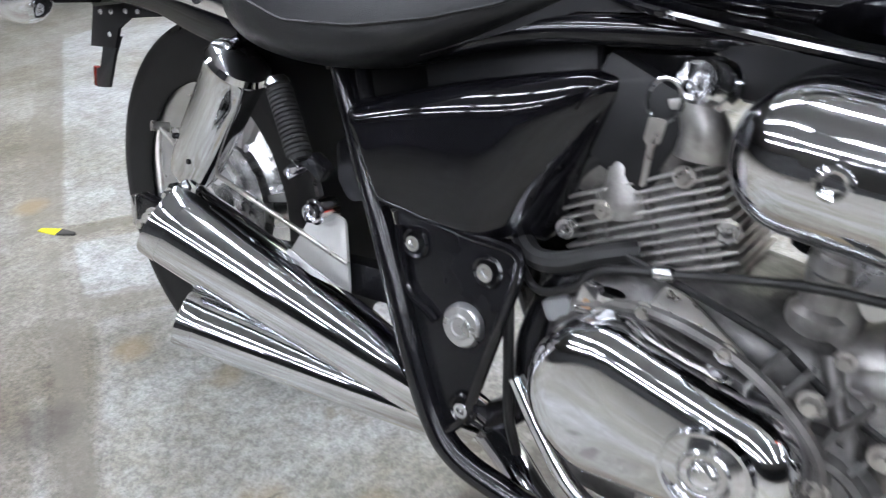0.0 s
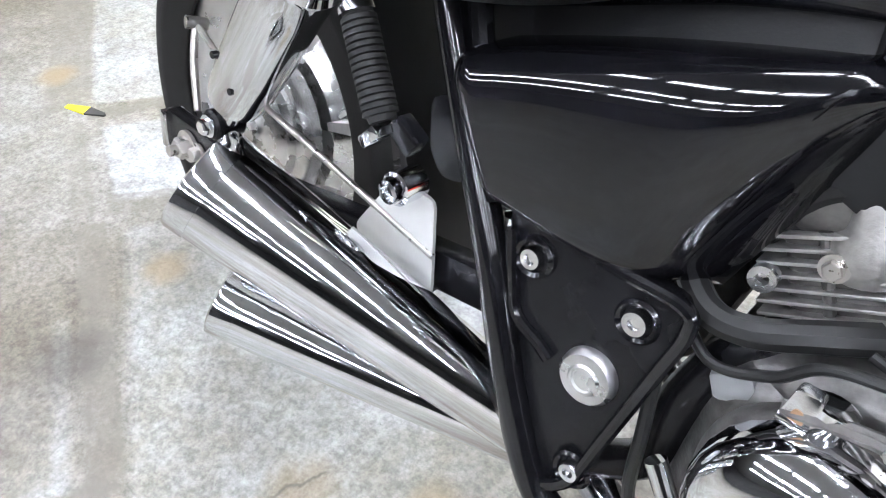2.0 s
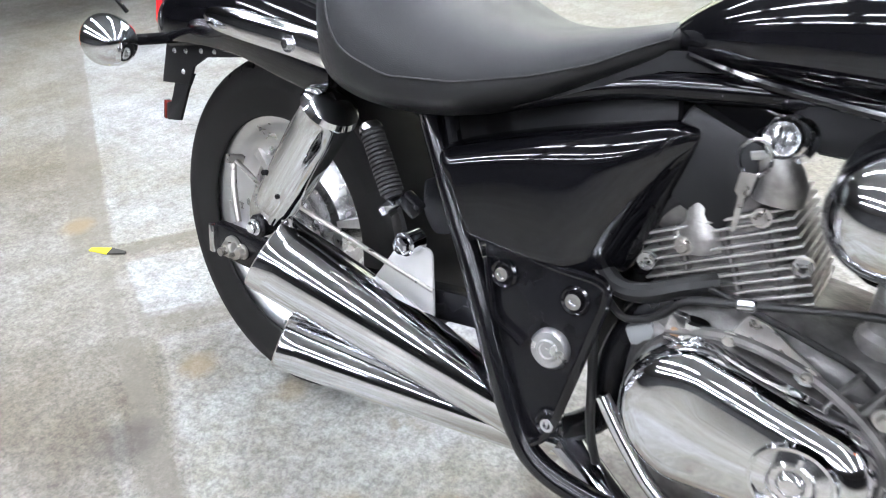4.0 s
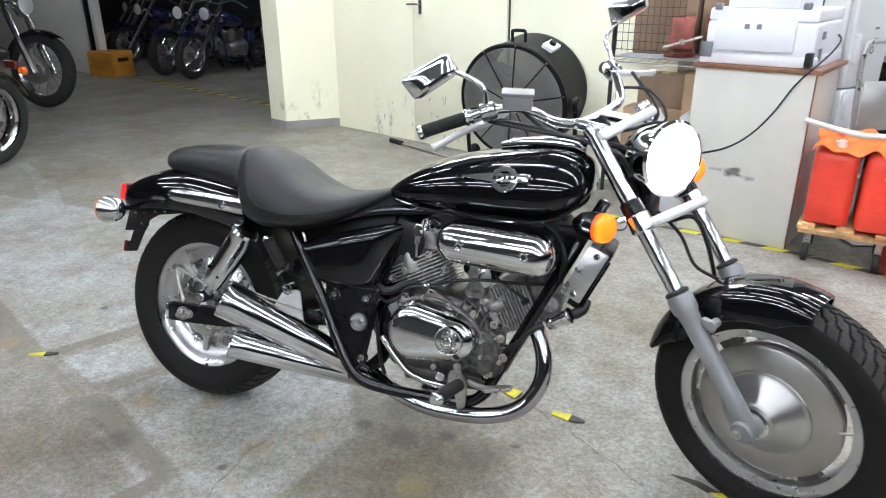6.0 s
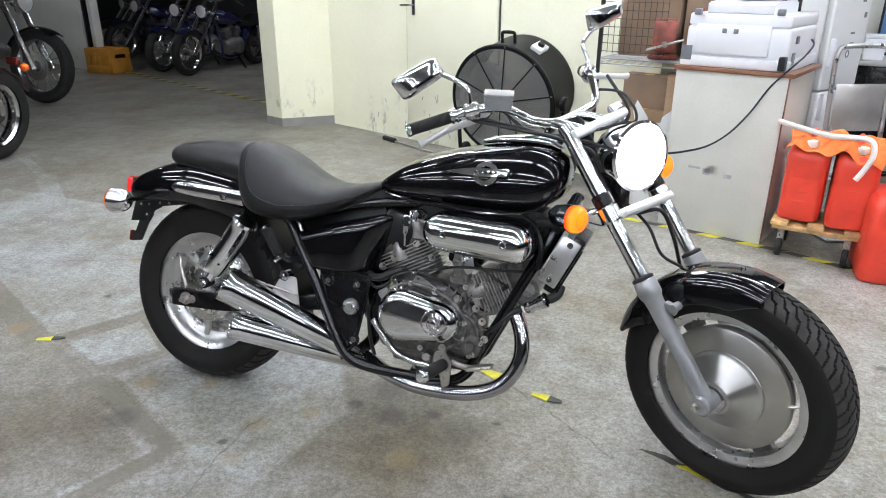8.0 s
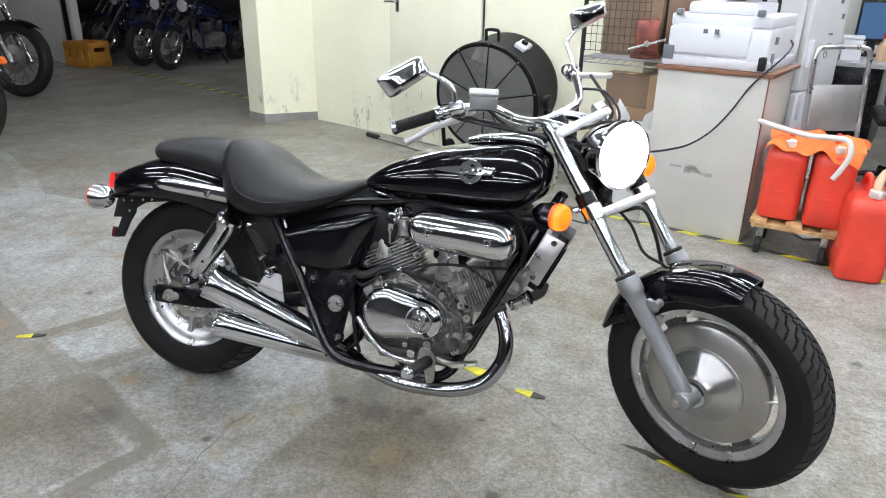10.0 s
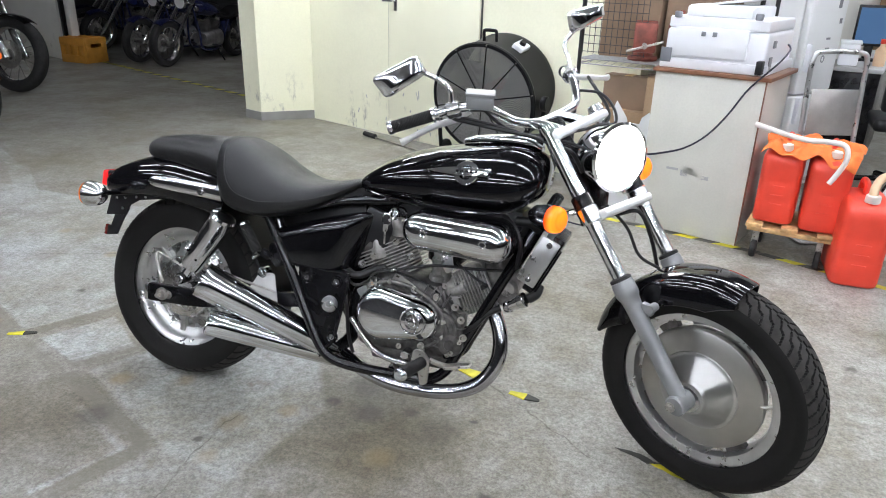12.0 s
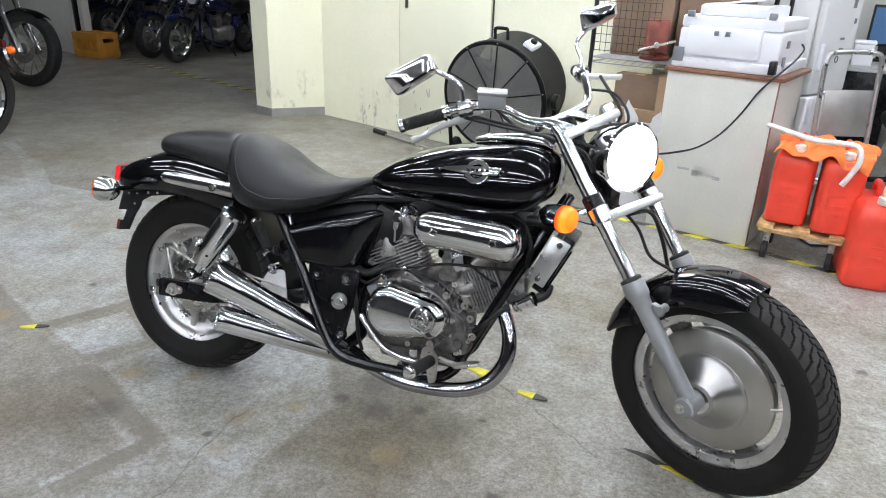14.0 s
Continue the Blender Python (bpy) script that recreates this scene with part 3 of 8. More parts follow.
def tyre_mesh(R, bead, half, grooves, seg=360):
    """A tyre about the y axis. grooves: pitch of the zigzag tread, 0 for a plain surface."""
    keys = [(-half * 0.78, bead - 0.004), (-half * 0.86, bead), (-half * 0.97, bead + (R - bead) * 0.32), (-half, bead + (R - bead) * 0.5),
            (-half * 0.93, bead + (R - bead) * 0.72), (-half * 0.72, R - (R - bead) * 0.13), (-half * 0.38, R - (R - bead) * 0.03), (0, R)]
    keys = keys + [(-y, r) for y, r in keys[-2::-1]]
    rows = interp_rows(keys, 121 if grooves else 25)
    b = bmesh.new()
    rings = []

    across = [0.0]
    for p, q in zip(rows, rows[1:]):
        across.append(across[-1] + math.hypot(q[0] - p[0], q[1] - p[1]))
    across = [(v - across[-1] / 2) / (half * 1.12) for v in across]

    def groove(arc, q):
        """Lightning-shaped cross grooves from a stepped centre groove out to both shoulders."""
        u = arc / grooves + (0.5 if q > 0 else 0.0)
        for lo, hi, f0, f1 in ((0.13, 0.46, 0.0, 0.42), (0.46, 0.53, 0.42, 0.80), (0.53, 0.90, 0.80, 1.25)):
            if lo <= abs(q) < hi:
                f = f0 + (f1 - f0) * (abs(q) - lo) / (hi - lo)
                slope = (f1 - f0) * grooves / ((hi - lo) * half * 1.12)
                return abs((u + f) % 1.0 - 0.5) * grooves < 0.0019 * math.sqrt(1 + slope * slope)
        step = 0.055 if (arc / grooves) % 1.0 < 0.5 else -0.055
        return abs(q - step) * half < 0.0024

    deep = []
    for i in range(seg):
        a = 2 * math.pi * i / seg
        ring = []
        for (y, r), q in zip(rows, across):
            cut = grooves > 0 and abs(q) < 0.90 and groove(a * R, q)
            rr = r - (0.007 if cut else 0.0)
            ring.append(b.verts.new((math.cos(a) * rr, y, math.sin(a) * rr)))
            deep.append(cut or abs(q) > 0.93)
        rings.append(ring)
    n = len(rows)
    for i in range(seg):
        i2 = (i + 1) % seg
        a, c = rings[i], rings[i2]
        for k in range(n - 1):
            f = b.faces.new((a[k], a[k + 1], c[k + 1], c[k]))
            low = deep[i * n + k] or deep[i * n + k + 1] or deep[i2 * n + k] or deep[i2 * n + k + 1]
            # Cut grooves take the darker rubber, so their shade is in the colour.
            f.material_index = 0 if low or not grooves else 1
    return b


def ring_plate(r0, r1, a0, a1, y0, y1, n=16, bm=None):
    """An arc-shaped plate about the y axis, angles in degrees."""
    b = bmesh.new()
    rows = []
    for k in range(n + 1):
        a = radians(a0 + (a1 - a0) * k / n)
        c, s = math.cos(a), math.sin(a)
        rows.append([b.verts.new((c * r, y, s * r)) for r, y in ((r0, y0), (r1, y0), (r1, y1), (r0, y1))])
    for p, q in zip(rows, rows[1:]):
        for k in range(4):
            b.faces.new((p[k], p[(k + 1) % 4], q[(k + 1) % 4], q[k]))
    b.faces.new(rows[0])
    b.faces.new(rows[-1][::-1])
    return merge(bm, b)


def oval_outline(cx, cz, half_len, r0, r1, tilt, n=14):
    """A capsule in the x-z plane, of end radii r0 (rear) and r1 (front)."""
    out = []
    t = radians(tilt)
    for c, r, start in ((-half_len, r0, 90), (half_len, r1, -90)):
        for k in range(n + 1):
            a = radians(start + 180 * k / n)
            x, z = c + r * math.cos(a), r * math.sin(a)
            out.append((cx + x * math.cos(t) - z * math.sin(t), cz + x * math.sin(t) + z * math.cos(t)))
    return out


def domed(outline, y_base, depth, steps=7, round_share=0.45, bm=None):
    """A cover over an outline in x-z: from y_base outwards to -y by depth, with a rounded shoulder."""
    cx = sum(p[0] for p in outline) / len(outline)
    cz = sum(p[1] for p in outline) / len(outline)
    rings = [[(x, y_base, z) for x, z in outline]]
    for k in range(steps + 1):
        a = math.pi / 2 * k / steps
        s = 1 - round_share * (1 - math.cos(a))
        y = y_base - depth * (0.35 + 0.65 * math.sin(a))
        rings.append([(cx + (x - cx) * s, y, cz + (z - cz) * s) for x, z in outline])
    for s, extra in ((0.35, 0.04), (0.1, 0.06)):
        k = (1 - round_share) * s / 0.55
        rings.append([(cx + (x - cx) * k, y_base - depth * (1 + extra), cz + (z - cz) * k) for x, z in outline])
    return loft(rings, bm)


def capsule_dome(cx, cz, half_len, r0, r1, tilt, y_base, depth, shoulder, steps=8, crown=0.004):
    """A capsule-shaped cover: a rounded shoulder of that width, then a nearly flat face."""
    rings = [[(x, y_base, z) for x, z in oval_outline(cx, cz, half_len, r0, r1, tilt)]]
    rise = min(depth, shoulder * 1.1)
    rings.append([(x, y_base - (depth - rise), z) for x, z in oval_outline(cx, cz, half_len, r0, r1, tilt)])
    for k in range(1, steps + 1):
        a = math.pi / 2 * k / steps
        inset = shoulder * (1 - math.cos(a))
        y = y_base - (depth - rise) - rise * math.sin(a)
        rings.append([(x, y, z) for x, z in oval_outline(cx, cz, half_len, max(r0 - inset, 0.0015), max(r1 - inset, 0.0015), tilt)])
    q0, q1 = r0 - shoulder, r1 - shoulder
    for s in (0.6, 0.2):
        rings.append([(x, y_base - depth - crown * (1 - s * s), z) for x, z in oval_outline(cx, cz, half_len * (0.5 + 0.5 * s), max(q0 * s, 0.001), max(q1 * s, 0.001), tilt)])
    return loft(rings)


def rear_wheel(bike):
    m = bike.matrix_world.inverted() @ REAR_WHEEL
    prof = [(0.150, 0.012), (0.160, 0.015), (0.170, 0.021), (0.178, 0.030), (0.183, 0.040), (0.187, 0.0435), (0.193, 0.0465), (0.201, 0.050), (0.2065, 0.0515), (0.2065, 0.047), (0.198, 0.042),
            (0.196, 0.0), (0.198, -0.042), (0.2065, -0.047), (0.2055, -0.052), (0.200, -0.051), (0.1915, -0.046), (0.19, -0.03), (0.186, -0.02), (0.150, -0.012)]
    wheel = part("rear_wheel", lathe(prof, ALONG_Y, 96, closed=True), ALU_BRIGHT, bike, "cast aluminium wheel with a polished rim", m=m)
    part("tyre", tyre_mesh(0.303, 0.202, 0.074, 0.0390, 800), TYRE_RUBBER, wheel, "black tyre with dusty zigzag tread, groove shade in the colour").data.materials.append(TREAD_RUBBER)
    dish = [(0.0, 0.020), (0.105, 0.020), (0.118, 0.010), (0.150, 0.004), (0.164, 0.012), (0.164, 0.002), (0.15, -0.006), (0, -0.004)]
    part("wheel_disc", lathe(dish, ALONG_Y, 72), TURNED, wheel, "dished aluminium wheel disc")
    drum = [(0, 0.086), (0.02, 0.086), (0.022, 0.078), (0.06, 0.076), (0.078, 0.072), (0.082, 0.062), (0.098, 0.060), (0.103, 0.052), (0.103, 0.036), (0, 0.036)]
    part("brake_drum", lathe(drum, ALONG_Y, 72), TURNED, wheel, "stepped machined brake drum plate")
    for k in range(6):
        a = 60 * k + 20
        part("rib", ring_plate(0.10, 0.166, a - 3, a + 3, -0.024, -0.004, 3), ALU_PLATE, wheel)
    # brake lever, its spring and the torque rod
    b = tube([(-0.047, -0.068, 0.436), (-0.028, -0.085, 0.395), (0.0, -0.10, 0.345)], 0.005, 10)
    b = rod((-0.050, -0.080, 0.438), (-0.042, -0.055, 0.434), 0.008, bm=b)
    b = tube([(-0.047, -0.068, 0.436), (0.02, -0.078, 0.415), (0.07, -0.09, 0.40)], 0.004, 8, bm=b)
    part("brake_arm", b, STEEL, bike)
    part("brake_rod", rod((0.12, -0.118, 0.430), (0.41, -0.112, 0.372), 0.0035), STEEL, bike)


def front_wheel(bike):
    wheel_m = bike.matrix_world.inverted() @ FRONT_WHEEL
    prof = [(0.186, 0.006), (0.189, 0.030), (0.192, 0.036), (0.205, 0.0405), (0.2165, 0.044), (0.2205, 0.043), (0.2205, 0.039), (0.212, 0.034),
            (0.208, 0.0), (0.212, -0.034), (0.2205, -0.039), (0.2205, -0.043), (0.2165, -0.044), (0.205, -0.0405), (0.192, -0.036), (0.189, -0.03), (0.186, -0.006)]
    wheel = part("front_wheel", lathe(prof, ALONG_Y, 128, closed=True), ALU_BRIGHT, bike, "cast aluminium disc wheel with a satin rim", m=wheel_m)
    part("tyre", tyre_mesh(0.303, 0.219, 0.061, 0.0328, 1000), TYRE_RUBBER, wheel, "black tyre with deep dusty zigzag tread, groove shade in the colour").data.materials.append(TREAD_RUBBER)
    plate_prof = [(0.060, 0.052), (0.075, 0.047), (0.12, 0.041), (0.162, 0.035), (0.169, 0.031), (0.170, 0.018), (0.162, 0.016), (0.06, 0.022)]
    part("wheel_disc", lathe(plate_prof, ALONG_Y, 96, closed=True), TURNED_DULL, wheel, "grey satin aluminium wheel disc")
    back = [(0.060, -0.03), (0.159, -0.016), (0.159, -0.024), (0.06, -0.04)]
    part("wheel_disc", lathe(back, ALONG_Y, 72, closed=True), ALU_PLATE, wheel)
    for k in range(4):
        a = 90 * k + 40
        b = ring_plate(0.167, 0.191, a - 9, a + 9, -0.016, 0.002, 8)
        # Recess shade is put into the web's darker metal.
        part("spoke_web", b, ALU_DARK, wheel)
    cone = [(0.028, 0.060), (0.030, 0.088), (0.036, 0.095), (0.044, 0.094), (0.047, 0.089), (0.050, 0.086), (0.052, 0.0845), (0.074, 0.0675), (0.098, 0.0495), (0.102, 0.0465), (0.108, 0.0455), (0.110, 0.042), (0.060, 0.040)]
    part("hub", lathe(cone, ALONG_Y, 96), TURNED_HUB, wheel, "bright machined conical hub")
    part("axle", rod((0, 0.13, 0), (0, -0.135, 0), 0.011), SATIN, wheel)
    ring = [(0.034, 0.088), (0.036, 0.100), (0.026, 0.100), (0.022, 0.086)]
    part("hub_collar", lathe(ring, ALONG_Y, 32, closed=True), CHROME_WORN, wheel)
    valve = rod((0.186, -0.02, 0.03), (0.160, -0.035, 0.026), 0.004)
    part("valve", valve, STEEL, wheel)
    part("brake_disc", lathe([(0.07, -0.062), (0.115, -0.062), (0.115, -0.066), (0.07, -0.066)], ALONG_Y, 64, closed=True), STEEL, wheel)


def fork_at(v, side=-1, ahead=0.0):
    return Vector((-0.001 - 0.79 * v + ahead, 0.125 * side, v))


def front_end(bike):
    m = bike.matrix_world.inverted() @ STEER
    for side in (-1, 1):
        low = [(0, -0.02), (0.018, -0.02), (0.0215, 0.0), (0.0215, 0.05), (0.0225, 0.26), (0.0245, 0.285), (0.0285, 0.292), (0.030, 0.300), (0.030, 0.326), (0.027, 0.334), (0.02, 0.334)]
        b = lathe(low, axis_matrix(fork_at(0.0, side), fork_at(0.3, side)), 32)
        b = rod(fork_at(0.0, side) + Vector((-0.004, 0.028 * side, -0.004)), fork_at(0.0, side) + Vector((0.0, -0.03 * side, 0.0)), 0.027, seg=24, bm=b, bevel=0.004)
        b = box(0.036, 0.018, 0.026, m=Matrix.Translation(fork_at(0.205, side) + Vector((0.034, -0.006 * side, 0.006))) @ pose(0, 0, 0, 0, 12, 0), bevel=0.005, bm=b)
        b = rod(fork_at(0.21, side) + Vector((0.050, 0.010 * side, 0.008)), fork_at(0.21, side) + Vector((0.050, -0.02 * side, 0.008)), 0.011, bm=b)
        part("fork_leg", b, FORK_GREY, bike, "grey painted lower fork leg", m=m)
        part("fork_tube", rod(fork_at(0.25, side), fork_at(0.605, side), 0.0195, seg=28), CHROME, bike, "chrome fork tube", m=m)
        part("dust_seal", lathe([(0.019, 0.0), (0.028, 0.0), (0.028, 0.008), (0.019, 0.012)], axis_matrix(fork_at(0.263, side), fork_at(0.4, side)), 28, closed=True), RUBBER, bike, m=m)
        part("fork_shroud", rod(fork_at(0.425, side), fork_at(0.455, side), 0.026, seg=28, bevel=0.003), SATIN, bike, m=m)
        part("axle_bolt", bolt(fork_at(-0.004, side) + Vector((-0.016, 0.029 * side, -0.004)), 0.009, 0.01, (0, side, 0)), STEEL, bike, m=m)
        clamp = rod(fork_at(0.392, side), fork_at(0.428, side), 0.029, seg=28, bevel=0.004)
        part("fork_clamp", clamp, CHROME, bike, m=m)
    part("lower_bridge", box(0.042, 0.235, 0.025, m=Matrix.Translation(fork_at(0.412, 0) + Vector((0.030, 0, 0.004))) @ pose(0, 0, 0, 0, -37, 0), bevel=0.010), ALU_WHITENED, bike, "lower fork bridge, headlamp light whitened into its colour", m=m)
    part("upper_bridge", box(0.036, 0.275, 0.026, m=Matrix.Translation(fork_at(0.602, 0) + Vector((0.012, 0, 0.004))) @ pose(0, 0, 0, 7, -37, 0), bevel=0.010), ALU_WHITENED, bike, "upper fork bridge, headlamp light whitened into its colour", m=m)
    for side in (-1, 1):
        part("fork_cap", lathe([(0, 0.01), (0.02, 0.01), (0.022, 0), (0.022, -0.012), (0, -0.012)], axis_matrix(fork_at(0.618 + 0.012 * side, side), fork_at(0.8, side)), 24), CHROME, bike, m=m)
    part("steering_stem", rod((-0.40, 0, 0.40), (-0.555, 0, 0.60), 0.03, seg=20), SATIN, bike, m=m)
    # front mudguard, a flared band over the tyre
    rings = []
    for k in range(33):
        a = radians(77 + (169 - 77) * k / 32)
        f = k / 32
        crown, flare = 0.310 + 0.011 * min(1.0, 2.5 * f), 0.064 + 0.012 * math.sin(math.pi * f) - 0.012 * max(0.0, f - 0.8) / 0.2
        drop = 0.066 * min(1.0, 4 * f + 0.4) * (1.0 if f < 0.80 else max(0.0, 1 - (f - 0.80) * 4.6))
        ring = []
        for j in range(15):
            s = -1 + 2 * j / 14
            y = flare * math.copysign(min(1, abs(s) * 1.22), s) if abs(s) < 0.82 else flare * math.copysign(1 + (abs(s) - 0.82) * 0.35, s)
            r = crown - 0.014 * (abs(s) ** 2.2) - (drop * ((abs(s) - 0.55) / 0.45) ** 1.5 if abs(s) > 0.55 else 0)
            ring.append((math.cos(a) * r, y, math.sin(a) * r))
        inner = [(x * 0.987, y * 0.96, z * 0.987) for x, y, z in ring[::-1]]
        rings.append(ring + inner)
    guard = part("front_fender", loft(rings), BLACK, bike, "glossy black front mudguard", m=m, angle=50)
    for side in (-1, 1):
        part("fender_stay", rod(fork_at(0.21, side) + Vector((0.05, -0.02 * side, 0.008)), Vector((-0.112, 0.070 * side, 0.226)), 0.007), SATIN, guard)
    # headlamp
    hl = Matrix.Translation((-0.338, 0.0, 0.541)) @ pose(0, 0, 0, 0, 86, -17) @ Matrix.Scale(0.96, 4)
    bucket = [(0.0, -0.125), (0.035, -0.122), (0.062, -0.105), (0.080, -0.07), (0.087, -0.03), (0.089, 0.0), (0.096, 0.002), (0.098, 0.014), (0.090, 0.020), (0.084, 0.014)]
    lamp = part("headlight", lathe(bucket, hl, 64), CHROME, bike, "round chrome headlamp shell", m=m)
    part("lens", lathe([(0, 0.042), (0.03, 0.040), (0.06, 0.033), (0.08, 0.023), (0.089, 0.012)], hl, 48), HEADLAMP, lamp, "lit white headlamp lens")
    part("headlight_bracket", box(0.03, 0.05, 0.10, m=Matrix.Translation((-0.375, 0, 0.44)), bevel=0.006), SATIN, bike, m=m)
    # indicators
    for side, z in ((-1, 0.403), (1, 0.468)):
        ind = Matrix.Translation((-0.385, 0.205 * side, z)) @ pose(0, 0, 0, 0, 86, -2)
        body = part("indicator", lathe([(0, -0.07), (0.014, -0.068), (0.028, -0.05), (0.034, -0.02), (0.036, 0.0), (0.037, 0.003), (0.033, 0.004)], ind, 40), CHROME, bike, "chrome indicator with an amber lens", m=m)
        part("lens", lathe([(0.0355, 0.003), (0.0355, 0.014), (0.032, 0.026), (0.024, 0.033), (0.012, 0.036), (0, 0.037)], ind, 40), AMBER_LIT, body, "lit amber lens")
        part("indicator_stalk", tube([(-0.415, 0.17 * side, z), (-0.40, 0.14 * side, z - 0.01), (-0.36, 0.11 * side, 0.415)], 0.009, 10), CHROME, bike, m=m)
    # handlebar, grips, levers
    bar = [(-0.758, -0.27, 0.620), (-0.71, -0.225, 0.640), (-0.653, -0.17, 0.642), (-0.61, -0.10, 0.606), (-0.582, -0.04, 0.598), (-0.575, 0.04, 0.610),
           (-0.572, 0.12, 0.630), (-0.598, 0.168, 0.656), (-0.648, 0.215, 0.690), (-0.70, 0.265, 0.702)]
    part("handlebar", tube(bar, 0.0125, 16, 8), CHROME, bike, "chrome pulled-back handlebar", m=m)
    for y in (-0.055, 0.055):
        part("riser", rod((-0.483, y, 0.60 + 0.1 * y), (-0.580, y * 0.95, 0.604 + 0.1 * y), 0.0155, seg=18, bevel=0.004), CHROME, bike, m=m)
    def grip(p0, p1, end):
        p0, p1 = Vector(p0), Vector(p1)
        d = (p1 - p0).normalized()
        n, L = 26, (p1 - p0).length
        prof = [(0.011, 0)]
        for k in range(n):
            prof += [(0.0172, L * (k + 0.15) / n), (0.0172, L * (k + 0.6) / n), (0.0160, L * (k + 0.75) / n), (0.0160, L * (k + 0.95) / n)]
        part("grip", lathe(prof + [(0.011, L)], axis_matrix(p0, p1), 24), RUBBER, bike, "ribbed black rubber grip", m=m)
        part("bar_end", lathe([(0, 0), (0.0185, 0), (0.019, 0.003), (0.019, 0.011), (0.016, 0.014), (0, 0.014)], axis_matrix(p1, p1 + d), 24), CHROME, bike, m=m)
        part("grip_collar", lathe([(0.012, -0.016), (0.021, -0.016), (0.022, -0.012), (0.018, -0.008), (0.022, -0.004), (0.021, 0.002), (0.012, 0.002)], axis_matrix(p0, p1), 24, closed=True), CHROME, bike, m=m)
    grip((-0.760, -0.272, 0.619), (-0.836, -0.352, 0.584), -1)
    grip((-0.70, 0.265, 0.702), (-0.765, 0.335, 0.690), 1)
    part("switch_housing", rod((-0.735, -0.248, 0.630), (-0.705, -0.22, 0.641), 0.023, seg=20, bevel=0.005), CHROME_WORN, bike, m=m)
    sw = rod((-0.665, 0.232, 0.694), (-0.698, 0.262, 0.702), 0.026, seg=20, bevel=0.006)
    part("switch_housing", sw, CHROME, bike, m=m)
    mc = Matrix.Translation((-0.662, -0.19, 0.662)) @ pose(0, 0, 0, 6, 2, 40)
    part("master_cylinder", box(0.075, 0.052, 0.036, m=mc, bevel=0.006), FORK_GREY, bike, "grey brake fluid reservoir", m=m)
    part("reservoir_lid", box(0.081, 0.057, 0.010, m=mc @ Matrix.Translation((0, 0, 0.022)), bevel=0.003), FORK_GREY, bike, m=m)
    part("brake_lever", tube([(-0.70, -0.19, 0.632), (-0.735, -0.215, 0.604), (-0.775, -0.26, 0.582), (-0.812, -0.305, 0.552), (-0.829, -0.328, 0.538)], 0.010, 12, 6, radii=(0.012, 0.0115, 0.010, 0.009, 0.0125), flat=0.75), ALU_WHITENED, bike, "bright aluminium brake lever", m=m)
    part("clutch_lever", tube([(-0.655, 0.225, 0.694), (-0.62, 0.26, 0.694), (-0.60, 0.30, 0.692), (-0.60, 0.335, 0.690)], 0.008, 12, 6, radii=(0.011, 0.010, 0.009, 0.0115), flat=0.8), ALU_WHITENED, bike, m=m)
    # mirrors
    for stem, corners, tilt in (
            (((-0.722, -0.24, 0.652), (-0.728, -0.242, 0.690), (-0.752, -0.255, 0.712), (-0.790, -0.29, 0.735)),
             ((-0.803, -0.295, 0.781), (-0.841, -0.425, 0.722), (-0.805, -0.40, 0.668), (-0.780, -0.275, 0.730)), 0),
            (((-0.675, 0.238, 0.712), (-0.690, 0.245, 0.745), (-0.718, 0.258, 0.790), (-0.690, 0.30, 0.850)),
             ((-0.721, 0.255, 0.880), (-0.683, 0.385, 0.911), (-0.672, 0.392, 0.865), (-0.706, 0.268, 0.812)), 0)):
        arm = part("mirror_stem", tube(stem, 0.0065, 12, 8), CHROME, bike, m=m)
        c = [Vector(p) for p in corners]
        mid = sum(c, Vector()) / 4
        nrm = (c[1] - c[0]).cross(c[3] - c[0]).normalized()
        if nrm.x > 0:
            nrm = -nrm
        rings = []
        pts = []
        for i in range(4):
            a, p, d = c[i - 1], c[i], c[(i + 1) % 4]
            for q in range(7):
                f = q / 6
                s, e = p + (a - p) * 0.22, p + (d - p) * 0.22
                pts.append((1 - f) ** 2 * s + 2 * f * (1 - f) * p + f * f * e)
        for s, o in ((0.35, -0.034), (0.70, -0.028), (0.93, -0.014), (1.0, 0.0), (0.97, 0.004), (0.93, 0.002)):
            rings.append([mid + (p - mid) * s + nrm * o for p in pts])
        shell = part("mirror", loft(rings), CHROME, bike, "chrome mirror with a tapered shell", m=m)
        part("mirror_glass", loft([[mid + (p - mid) * 0.92 + nrm * 0.003 for p in pts], [mid + (p - mid) * 0.3 + nrm * 0.003 for p in pts]]), MIRROR, shell)
